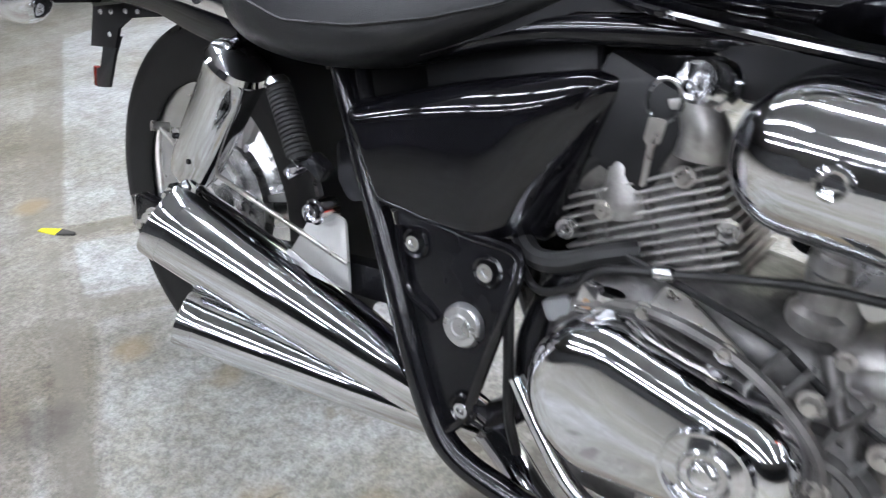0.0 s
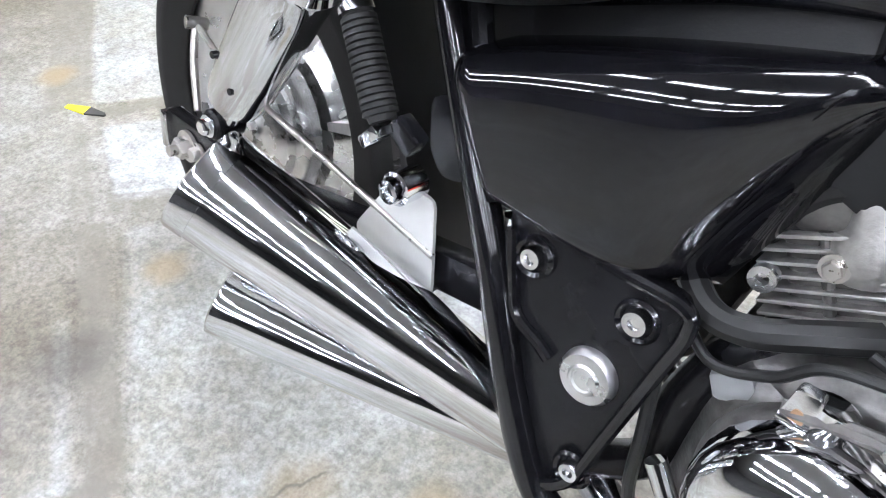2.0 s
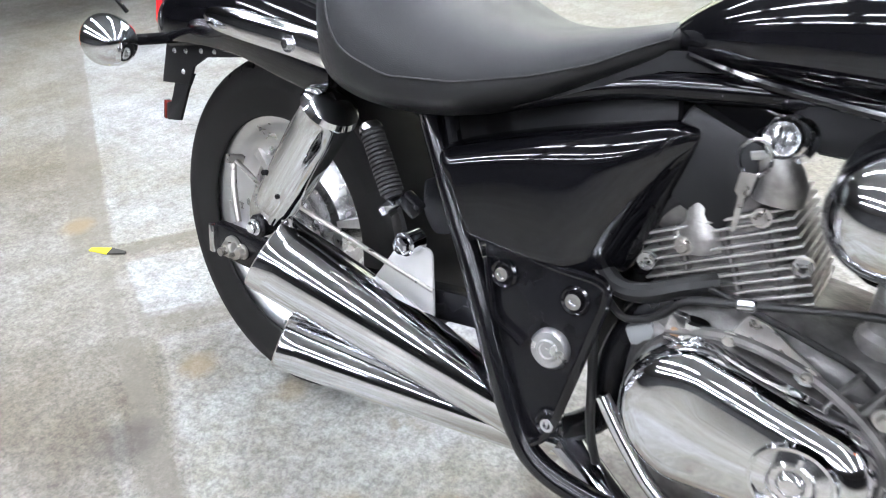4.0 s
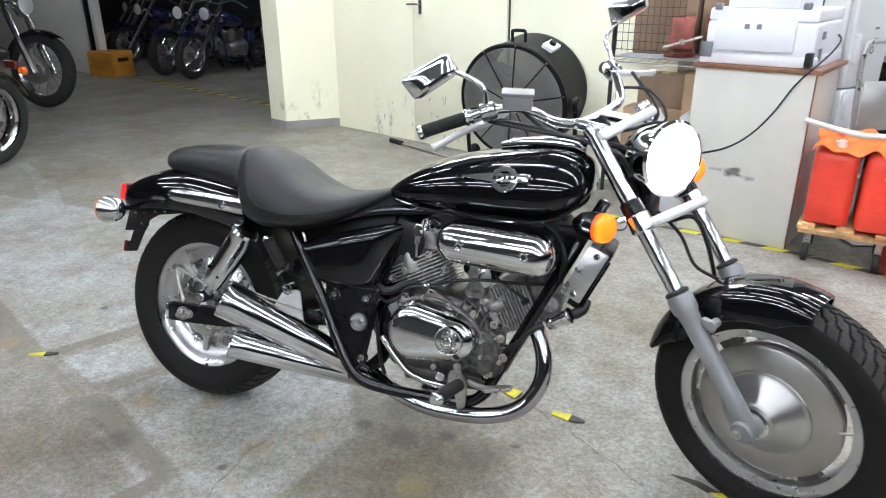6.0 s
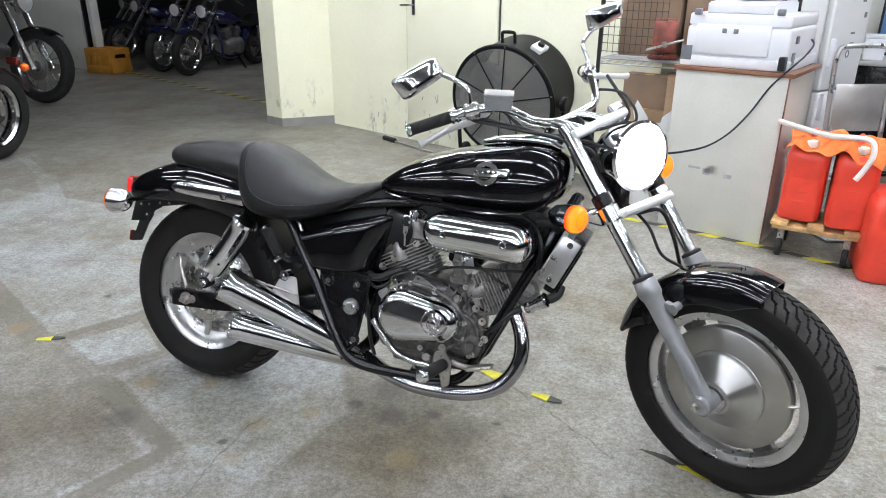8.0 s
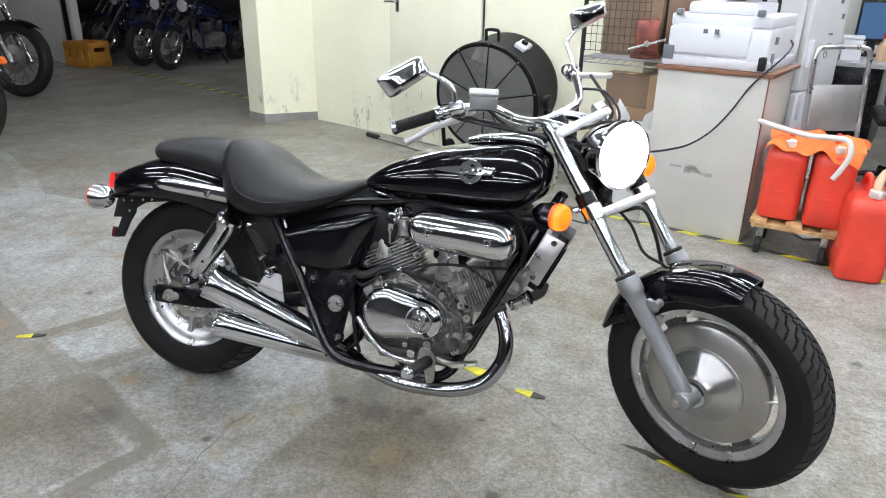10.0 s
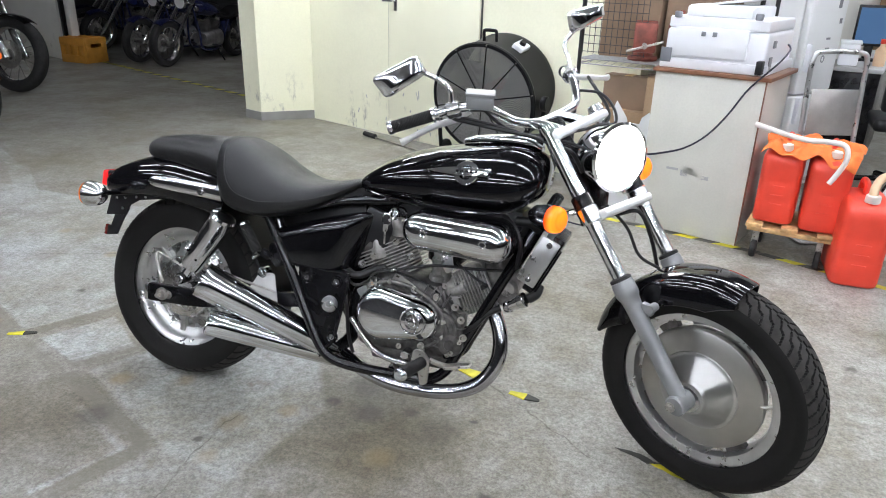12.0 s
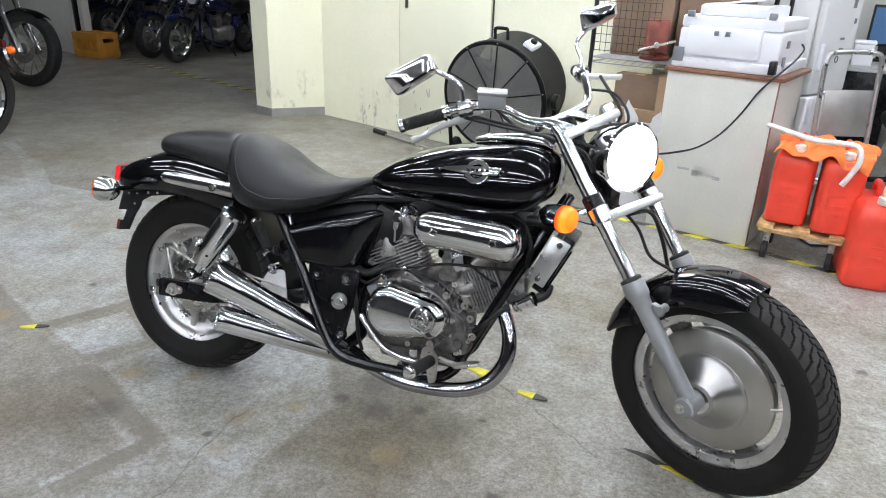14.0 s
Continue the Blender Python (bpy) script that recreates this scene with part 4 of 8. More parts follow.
    # cables from the bars to the frame
    for pts, r in ((((-0.743, -0.225, 0.609), (-0.629, -0.16, 0.590), (-0.533, -0.125, 0.580), (-0.467, -0.10, 0.564), (-0.425, -0.08, 0.548), (-0.407, -0.05, 0.494)), 0.0060),
                   (((-0.752, -0.225, 0.617), (-0.641, -0.165, 0.600), (-0.515, -0.11, 0.576), (-0.455, -0.07, 0.571), (-0.413, -0.04, 0.555)), 0.0048),
                   (((-0.655, -0.185, 0.642), (-0.60, -0.13, 0.585), (-0.52, -0.06, 0.575), (-0.44, -0.03, 0.60), (-0.36, 0.0, 0.62), (-0.34, 0.06, 0.50)), 0.0045),
                   (((-0.615, 0.25, 0.697), (-0.541, 0.20, 0.663), (-0.484, 0.16, 0.638), (-0.455, 0.13, 0.610), (-0.467, 0.10, 0.577), (-0.47, 0.06, 0.48)), 0.0050),
                   (((-0.627, 0.20, 0.660), (-0.528, 0.19, 0.665), (-0.454, 0.15, 0.637), (-0.425, 0.12, 0.604), (-0.449, 0.09, 0.593), (-0.473, 0.07, 0.556)), 0.0042),
                   (((-0.40, -0.02, 0.42), (-0.33, 0.0, 0.385), (-0.27, 0.03, 0.40), (-0.24, 0.06, 0.33), (-0.22, 0.085, 0.24)), 0.0055),
                   (((-0.38, 0.03, 0.40), (-0.31, 0.05, 0.34), (-0.26, 0.05, 0.27), (-0.20, 0.07, 0.24), (-0.16, 0.09, 0.20)), 0.0045)):
        part("cable", tube(pts, r, 8, 8), HOSE, bike, m=m)


RIDER_SEAT = [(0.182, 0.060, 0.735, 0.802, 0.4), (0.188, 0.090, 0.700, 0.815, 0.4), (0.202, 0.122, 0.662, 0.822, 0.38), (0.224, 0.147, 0.628, 0.822, 0.34), (0.256, 0.168, 0.604, 0.815, 0.30), (0.31, 0.182, 0.595, 0.789, 0.30), (0.38, 0.178, 0.596, 0.744, 0.32),
              (0.45, 0.163, 0.609, 0.716, 0.36), (0.52, 0.138, 0.635, 0.712, 0.4), (0.59, 0.105, 0.672, 0.724, 0.45), (0.635, 0.082, 0.697, 0.734, 0.5), (0.655, 0.05, 0.708, 0.73, 0.5)]


def tank_and_seat(bike):
    rows = interp_rows([(0.628, 0.045, 0.712, 0.735), (0.66, 0.078, 0.702, 0.762), (0.72, 0.108, 0.697, 0.800), (0.80, 0.133, 0.693, 0.833), (0.90, 0.150, 0.689, 0.859),
                        (1.0, 0.158, 0.686, 0.873), (1.08, 0.156, 0.692, 0.878), (1.135, 0.140, 0.715, 0.868), (1.168, 0.112, 0.742, 0.848), (1.18, 0.07, 0.775, 0.82)], 40)
    tank = part("fuel_tank", loft([super_ring(x, w, z0, z1, 2.1, 3.2, 48, belly=0.38) for x, w, z0, z1 in rows]), BLACK, bike, "glossy black teardrop fuel tank", angle=60)
    # seam under the tank
    part("tank_seam", tube([(0.66, -0.070, 0.708), (0.75, -0.118, 0.698), (0.88, -0.147, 0.690), (1.0, -0.157, 0.688), (1.09, -0.148, 0.70), (1.14, -0.125, 0.73), (1.165, -0.10, 0.775)], 0.0045, 8), BLACK, tank)
    part("tank_seam", tube([(0.66, 0.070, 0.708), (0.75, 0.118, 0.698), (0.88, 0.147, 0.690), (1.0, 0.157, 0.688), (1.09, 0.148, 0.70), (1.14, 0.125, 0.73)], 0.0045, 8), BLACK, tank)
    part("tank_cap", lathe([(0, 0.02), (0.03, 0.019), (0.036, 0.014), (0.038, 0.0)], Matrix.Translation((0.985, 0, 0.872)), 40), CHROME, tank)
    # dashboard trim on the tank
    rows = [(0.93, 0.028, 0.866, 0.880), (0.98, 0.045, 0.872, 0.894), (1.06, 0.05, 0.874, 0.902), (1.12, 0.045, 0.868, 0.899), (1.15, 0.03, 0.86, 0.885)]
    part("tank_console", loft([super_ring(x, w, z0, z1, 2.2, 4, 24) for x, w, z0, z1 in interp_rows(rows, 16)]), CHROME, tank, "chrome tank console")

    def seat_piece(name, rows, n, label, et=2.3):
        return part(name, loft([super_ring(x, w, z0, z1, et, 3.0, 44, belly=b) for x, w, z0, z1, b in interp_rows(rows, n)]), SEAT, bike, label, angle=60)
    seat = seat_piece("rider_seat", RIDER_SEAT, 48, "black vinyl rider seat with a stitched seam", 2.6)
    seat_piece("pillion_seat", [(-0.088, 0.040, 0.745, 0.764, 0.5), (-0.080, 0.066, 0.736, 0.782, 0.5), (-0.050, 0.090, 0.726, 0.800, 0.45), (0.03, 0.107, 0.716, 0.813, 0.42), (0.10, 0.118, 0.706, 0.816, 0.4), (0.185, 0.126, 0.690, 0.816, 0.4), (0.220, 0.124, 0.680, 0.800, 0.4)], 30, "black vinyl pillion seat", 2.5)
    # matte panel let into the seat, with a stitched edge
    low = ((0.226, 0.806), (0.238, 0.770), (0.256, 0.720), (0.280, 0.680), (0.32, 0.662), (0.37, 0.650), (0.45, 0.655), (0.52, 0.670), (0.58, 0.690), (0.62, 0.711), (0.648, 0.724))
    rings, edges = [], ([], [])
    for x, w, z0, z1, bl in interp_rows(RIDER_SEAT, 120):
        if not 0.228 < x < 0.642:
            continue
        zc = z0 + (z1 - z0) * bl
        zl = min(float(np.interp(x, [p[0] for p in low], [p[1] for p in low])), z1 - 0.004)
        ring = []
        s0 = max(-0.98, min(0.98, (zl - zc) / ((z1 - zc) if zl >= zc else (zc - z0))))
        e = 2.6 if s0 >= 0 else 3.0
        a0 = math.asin(math.copysign(abs(s0) ** (e / 2), s0))
        for k in range(49):
            a = math.pi - a0 + (2 * a0 - math.pi) * k / 48
            c, sn = math.cos(a), math.sin(a)
            e = 2.6 if sn >= 0 else 3.0
            h = (z1 - zc) if sn >= 0 else (zc - z0)
            ring.append((x, w * math.copysign(abs(c) ** (2 / e), c), zc + h * math.copysign(abs(sn) ** (2 / e), sn)))
        cz = (z0 + z1) / 2
        grow = 1.0 + 0.0016 / w
        outer = [(p[0], p[1] * grow, cz + (p[2] - cz) * (1 + 0.0032 / (z1 - z0))) for p in ring]
        inner = [(p[0], p[1] * 0.97, cz + (p[2] - cz) * 0.95) for p in ring[::-1]]
        rings.append(outer + inner)
        edges[0].append(outer[0])
        edges[1].append(outer[-1])
    panel = part("seat_panel", loft(rings), SEAT_PANEL, seat, "matte dark grey seat panel with stitched edge", angle=50)
    for line in edges:
        part("seam", tube(line[::4] + [line[-1]], 0.0016, 6, 3), SEAT, panel)
    # rear mudguard
    rings = []
    for x, w, top, low in interp_rows([(-0.250, 0.052, 0.660, 0.628), (-0.233, 0.072, 0.677, 0.620), (-0.180, 0.094, 0.704, 0.616), (-0.09, 0.112, 0.734, 0.624), (0.02, 0.120, 0.752, 0.625), (0.12, 0.122, 0.745, 0.608), (0.22, 0.122, 0.73, 0.592)], 28):
        ring = []
        for k in range(21):
            s = -1 + 2 * k / 20
            a = s * math.pi / 2
            h = top - low
            y = w * math.copysign(min(1.0, abs(math.sin(a)) ** 0.75), s)
            z = low + h * (math.cos(a) ** 0.62)
            ring.append((x, y, z))
        inner = [(px, py * 0.96, pz - 0.006) for px, py, pz in ring[::-1]]
        rings.append(ring + inner)
    fender = part("rear_fender", loft(rings), BLACK, bike, "glossy black rear mudguard with a chrome trim", angle=50)
    part("under_fender", loft([[(x, -w, z), (x, -w * 0.9, z + 0.05), (x, w * 0.9, z + 0.05), (x, w, z), (x, w * 0.93, z - 0.004), (x, w * 0.83, z + 0.042), (x, -w * 0.83, z + 0.042), (x, -w * 0.93, z - 0.004)]
                          for x, w, z in ((-0.205, 0.075, 0.60), (-0.09, 0.092, 0.618), (0.05, 0.095, 0.612), (0.2, 0.095, 0.58))]), PLASTIC_BLACK, bike)
    for side in (-1, 1):
        rings = []
        for x, z, h, d in interp_rows([(-0.040, 0.664, 0.004, 0.002), (-0.02, 0.664, 0.016, 0.006), (0.05, 0.662, 0.021, 0.008), (0.14, 0.657, 0.022, 0.008), (0.222, 0.650, 0.022, 0.006)], 16):
            y = float(np.interp(x, (-0.05, 0.05, 0.22), (0.116, 0.122, 0.124)))
            rings.append([(x, side * (y + d * math.cos(q)), z + h * math.sin(q)) for q in np.linspace(-1.5, 1.5, 9)] + [(x, side * (y - 0.012), z + h), (x, side * (y - 0.012), z - h)])
        trim = part("fender_trim", loft(rings), CHROME, fender, "chrome grab trim")
        part("trim_bolt", bolt((0.155, 0.131 * side, 0.652), 0.008, 0.007, (0, side, 0)), CHROME_WORN, fender)
    part("tail_light", box(0.032, 0.100, 0.052, m=Matrix.Translation((-0.258, 0, 0.646)) @ pose(0, 0, 0, 0, 8, 0), bevel=0.008), RED_LENS, bike, "red tail light lens")
    part("tail_light_base", box(0.03, 0.105, 0.058, (-0.234, 0, 0.644), 0.006), PLASTIC_BLACK, bike)
    for side in (-1, 1):
        ind = Matrix.Translation((-0.195, 0.185 * side, 0.612)) @ pose(0, 0, 0, 0, -92, 0)
        body = part("rear_indicator", lathe([(0, -0.054), (0.012, -0.052), (0.023, -0.046), (0.032, -0.035), (0.0375, -0.020), (0.0395, -0.004), (0.0395, 0.004), (0.035, 0.006)], ind, 36), CHROME, bike, "chrome rear indicator")
        part("lens", lathe([(0.037, 0.004), (0.036, 0.012), (0.026, 0.018), (0, 0.021)], ind, 32), AMBER, body, "amber lens")
        part("indicator_stalk", rod((-0.18, 0.165 * side, 0.612), (-0.17, 0.08 * side, 0.615), 0.009), SATIN, bike)
    bracket = part("plate_bracket", plate([(-0.222, 0.612), (0.03, 0.614), (-0.02, 0.604), (-0.12, 0.590), (-0.155, 0.570), (-0.168, 0.536), (-0.246, 0.529)], -0.062, -0.057, 0.001), PLASTIC_BLACK, bike, "black plastic number plate bracket with pale rivets")
    part("plate_bracket", plate([(-0.212, 0.545), (-0.160, 0.556), (-0.182, 0.525), (-0.208, 0.466), (-0.248, 0.460), (-0.250, 0.490), (-0.230, 0.495)], -0.057, -0.052, 0.001), PLASTIC_BLACK, bike)
    for x, z in ((-0.204, 0.588), (-0.172, 0.592), (-0.130, 0.598), (-0.095, 0.601), (-0.182, 0.556)):
        part("rivet", lathe([(0, 0.003), (0.003, 0.0025), (0.0045, 0.0)], axis_matrix((x, -0.062, z), (x, -0.2, z)), 12), ALU_BRIGHT, bracket)
    part("reflector", box(0.010, 0.012, 0.034, m=Matrix.Translation((-0.251, -0.052, 0.478)) @ pose(0, 0, 0, 0, 10, 0), bevel=0.002), DARK_RED, bike, "dark red reflector")


def side_covers(bike):
    """A broad rolled shoulder along the top, a nearly flat face, and a long inward sweep towards the engine."""
    edge_top, edge_low = ((0.396, 0.104, 0.566), (0.696, 0.058, 0.650)), ((0.456, 0.100, 0.468), (0.640, 0.066, 0.466))
    for side in (-1, 1):
        rings = []
        n, rows = 34, 26
        for k in range(n + 1):
            f = k / n
            top = Vector(edge_top[0]).lerp(Vector(edge_top[1]), f)
            bot = Vector(edge_low[0]).lerp(Vector(edge_low[1]), f)
            top.z += 0.006 * math.sin(math.pi * f) - 0.016 * max(0.0, (f - 0.86) / 0.14) ** 2
            top.y += 0.030 * math.sin(math.pi * f) ** 0.8 * f
            bot.y += 0.024 * math.sin(math.pi * f) ** 0.8 * f
            top.z -= 0.010 * max(0.0, (0.05 - f) / 0.05) ** 2
            bot.z += -0.008 * math.sin(math.pi * f) + 0.010 * max(0.0, (0.10 - f) / 0.10) ** 2
            back_roll = math.sqrt(1 - (1 - min(1.0, f / 0.07)) ** 2)
            sweep = 1 - (1 - min(1.0, (1 - f) / 0.40)) ** 2.4
            row = []
            for j in range(rows + 1):
                g = j / rows
                p = top.lerp(bot, g)
                roll = math.sqrt(1 - (1 - min(1.0, g / 0.24)) ** 2)
                under = math.sqrt(1 - (1 - min(1.0, (1 - g) / 0.10)) ** 2)
                y = p.y + (0.032 + 0.004 * math.sin(math.pi * g)) * roll * under * back_roll * sweep
                row.append((p.x, side * y, p.z))
            back = [(x, side * 0.045, z) for x, y, z in row[::-1]]
            rings.append(row + back)
        part("side_cover", loft(rings), BLACK, bike, "glossy black side cover", angle=60)


def inner_body(bike):
    """Battery case, inner mudguard, and dark fillers added in gaps under seat and tank."""
    part("battery_case", box(0.25, 0.11, 0.17, m=Matrix.Translation((0.545, 0, 0.575)) @ pose(0, 0, 0, 0, -10, 0), bevel=0.01), PLASTIC_BLACK, bike, "black battery case")
    part("seat_base", loft([[(x, -w, z), (x, w, z), (x, w, z + 0.02), (x, -w, z + 0.02)] for x, w, z in ((0.22, 0.10, 0.62), (0.36, 0.125, 0.605), (0.50, 0.115, 0.632), (0.64, 0.075, 0.69), (0.74, 0.06, 0.70))]), PLASTIC_BLACK, bike)
    rings = []
    for j in range(17):
        a = radians(-8 + 100 * j / 16)
        r = 0.335
        rings.append([(r * math.cos(a) + 0.02, y, 0.305 + r * math.sin(a)) for y in (-0.085, 0.085)] + [((r + 0.008) * math.cos(a) + 0.02, y, 0.305 + (r + 0.008) * math.sin(a)) for y in (0.085, -0.085)])
    part("inner_fender", loft(rings), PLASTIC_BLACK, bike)
    # Black filler added to close a gap that showed the floor.
    part("seat_gap_filler", box(0.10, 0.11, 0.09, m=Matrix.Translation((0.425, 0, 0.585)) @ pose(0, 0, 0, 0, -14, 0), bevel=0.01), PLASTIC_BLACK, bike)
    part("wiring_cover", box(0.10, 0.13, 0.10, m=Matrix.Translation((0.70, 0.0, 0.60)) @ pose(0, 0, 0, 0, 20, 0), bevel=0.01), PLASTIC_BLACK, bike)
    # Filler box added to darken the see-through gap between tank and air box.
    part("tank_gap_filler", box(0.36, 0.15, 0.06, (0.945, 0.0, 0.668), 0.012), PLASTIC_BLACK, bike)
    part("wiring_cover", box(0.16, 0.12, 0.05, m=Matrix.Translation((1.08, 0.0, 0.665)) @ pose(0, 0, 0, 0, 20, 0), bevel=0.01), PLASTIC_BLACK, bike)


def frame_tubes(bike):
    for side in (-1, 1):
        y = side
        part("frame_tube", tube([(0.348, 0.080 * y, 0.618), (0.375, 0.089 * y, 0.575), (0.433, 0.107 * y, 0.485), (0.475, 0.117 * y, 0.415), (0.523, 0.124 * y, 0.318), (0.566, 0.128 * y, 0.243), (0.602, 0.128 * y, 0.208),
                                 (0.66, 0.124 * y, 0.192), (0.78, 0.118 * y, 0.185), (0.90, 0.112 * y, 0.188), (0.950, 0.106 * y, 0.216), (0.975, 0.101 * y, 0.264), (1.018, 0.098 * y, 0.352),
                                 (1.068, 0.094 * y, 0.457), (1.120, 0.084 * y, 0.565), (1.168, 0.06 * y, 0.665), (1.205, 0.02 * y, 0.74)], 0.0155, 14, 6), FRAME_BLACK, bike, "glossy black frame tube")
        part("frame_tube", tube([(0.388, 0.084 * y, 0.614), (0.410, 0.094 * y, 0.568), (0.450, 0.109 * y, 0.495), (0.468, 0.115 * y, 0.465)], 0.010, 10, 6), FRAME_BLACK, bike)
        part("frame_tube", tube([(0.34, 0.08 * y, 0.60), (0.45, 0.085 * y, 0.625), (0.60, 0.075 * y, 0.668), (0.75, 0.065 * y, 0.685), (0.95, 0.05 * y, 0.70), (1.16, 0.03 * y, 0.76)], 0.014, 12, 6), FRAME_BLACK, bike)
        # pivot plate with a raised rim
        out = round_outline([(0.462, 0.466), (0.626, 0.464), (0.628, 0.43), (0.598, 0.262), (0.572, 0.232), (0.548, 0.25)], 0.018)
        a, b2 = (-0.110, -0.096) if side < 0 else (0.096, 0.110)
        out_of = Matrix.Translation((0.013, 0.0, 0.003)) @ Matrix.Translation((0.55, 0.118 * side, 0.363)) @ pose(0, 0, 0, 4 * side, 0, 0) @ Matrix.Translation((-0.55, -0.110 * side, -0.363))
        part("pivot_plate", plate(out, a, b2, 0.0025), SATIN, bike, "black pressed steel pivot plate", m=out_of)
        yo = 0.113 * side
        rim = [(0.462, yo, 0.462), (0.485, yo, 0.470), (0.56, yo, 0.462), (0.618, yo, 0.462), (0.629, yo, 0.445), (0.622, yo, 0.40), (0.606, yo, 0.31), (0.595, yo, 0.255), (0.572, yo, 0.228)]
        part("plate_rim", tube(rim, 0.0058, 10, 6), FRAME_BLACK, bike, m=out_of)
        part("plate_rim", tube([(0.474, yo, 0.446), (0.487, yo, 0.405), (0.500, yo, 0.375), (0.528, yo, 0.362), (0.540, yo, 0.355)], 0.006, 10, 6), FRAME_BLACK, bike, m=out_of)
        for x, z, r in ((0.499, 0.432, 0.0085), (0.594, 0.431, 0.0095), (0.593, 0.267, 0.0085)):
            ring = lathe([(0.012, 0.0), (0.0175, 0.0), (0.0185, 0.003), (0.016, 0.006), (0.013, 0.004)], axis_matrix((x, 0.110 * side, z), (x, 0.2 * side, z)), 24, closed=True)
            part("bolt_seat", ring, FRAME_BLACK, bike, m=out_of)
            part("plate_bolt", lathe([(0, 0.008), (0.004, 0.008), (0.005, 0.011), (r, 0.011), (r + 0.001, 0.009), (r + 0.001, 0.0)], axis_matrix((x, 0.108 * side, z), (x, 0.2 * side, z)), 20), CHROME_WORN, bike, "bright bolt head", m=out_of)
        cap = [(0, 0.010), (0.009, 0.0105), (0.010, 0.013), (0.012, 0.013), (0.014, 0.011), (0.0215, 0.010), (0.0245, 0.006), (0.025, 0.0)]
        part("pivot_cap", lathe(cap, axis_matrix((0.576, 0.110 * side, 0.363), (0.576, 0.2 * side, 0.363)), 40), ALU_BRIGHT, bike, "round polished pivot cap", m=out_of)
        # bracket between frame and shock
        part("frame_gusset", plate(round_outline([(0.375, 0.515), (0.405, 0.528), (0.432, 0.482), (0.425, 0.455), (0.398, 0.448), (0.38, 0.47)], 0.008), 0.10 * side - 0.004, 0.10 * side + 0.004, 0.001), SATIN, bike)
    # swinging arm
    for side in (-1, 1):
        rings = [[(x, side * (y0 + dy), z + dz) for dy, dz in ((-h, -g), (h, -g), (h, g), (-h, g))] for x, y0, z, h, g in ((-0.034, 0.114, 0.312, 0.010, 0.028), (0.10, 0.113, 0.314, 0.012, 0.028), (0.16, 0.108, 0.312, 0.014, 0.024), (0.40, 0.084, 0.345, 0.014, 0.022), (0.57, 0.07, 0.363, 0.014, 0.022))]
        b = loft(rings)
        bmesh.ops.bevel(b, geom=b.edges[:], offset=0.003, segments=2, profile=0.5, affect="EDGES")
        part("swing_arm", b, SATIN, bike, "black steel swinging arm")
        part("chain_adjuster", box(0.012, 0.03, 0.05, (-0.037, 0.114 * side, 0.312), 0.003), CHROME_WORN, bike)
        b = bolt((0.020, 0.126 * side, 0.313), 0.014, 0.018, (0, side, 0))
        b = rod((0.020, 0.142 * side, 0.313), (0.020, 0.154 * side, 0.313), 0.007, bm=b)
        part("axle_nut", b, STEEL, bike, "dull steel axle nut")
        part("adjuster_nut", bolt((0.042, 0.126 * side, 0.313), 0.009, 0.012, (0, side, 0)), STEEL, bike)
        # shock absorber: chrome cover over a damper
        top, low = Vector((0.240, 0.131 * side, 0.590)), Vector((0.094, 0.122 * side, 0.376))
        d = (low - top)
        prof = [(0, -0.004), (0.024, -0.004), (0.038, 0.004), (0.041, 0.012), (0.0385, 0.018), (0.0375, 0.05), (0.0365, 0.14), (0.034, 0.196), (0.031, 0.210), (0.020, 0.216), (0.014, 0.214), (0.014, 0.25), (0, 0.252)]
        shock = part("shock_absorber", lathe(prof, axis_matrix(top, low), 40), CHROME, bike, "chrome covered rear shock absorber")
        part("shock_eye", rod(low + Vector((0, -0.018 * side, 0.0)), low + Vector((0, 0.02 * side, 0)), 0.018, seg=24, bevel=0.003), SATIN, shock)
        part("shock_bolt", bolt(low + Vector((0.0, 0.02 * side, 0)), 0.009, 0.012, (0, side, 0)), CHROME, shock)
        q = top + d.normalized() * 0.17
        for off in (-0.012, 0.016):
            part("drain_hole", rod(q + Vector((off, 0.027 * side, 0.012 - off)), q + Vector((off, 0.0335 * side, 0.012 - off)), 0.0038, seg=10), SATIN, shock)
        # pillion peg, folded up
        p0, p1 = Vector((0.310, 0.136 * side, 0.572)), Vector((0.370, 0.150 * side, 0.490))
        L = (p1 - p0).length
        prof = [(0, 0.0), (0.0125, 0.0), (0.013, 0.006)]
        for k in range(15):
            s = 0.008 + (L - 0.022) * k / 15
            prof += [(0.0152, s), (0.0152, s + 0.0035), (0.0120, s + 0.0043), (0.0120, s + 0.0055)]
        prof += [(0.011, L - 0.01), (0, L - 0.01)]
        peg = part("pillion_peg", lathe(prof, axis_matrix(p0, p1), 24), RUBBER, bike, "ribbed black rubber pillion peg, folded up")
        part("peg_cap", lathe([(0, -0.006), (0.012, -0.006), (0.0155, -0.001), (0.0155, 0.004), (0, 0.004)], axis_matrix(p0, p1), 24), CHROME, peg)
        part("peg_hinge", box(0.012, 0.022, 0.026, m=Matrix.Translation(p1 + Vector((-0.006, 0.004 * side, -0.002))) @ pose(0, 0, 0, 0, 42, 0), bevel=0.003), CHROME, peg)
        part("peg_bracket", box(0.030, 0.018, 0.022, m=Matrix.Translation(p1 + Vector((0.014, -0.012 * side, 0.002))) @ pose(0, 0, 0, 0, 30, 0), bevel=0.004), SATIN, bike)
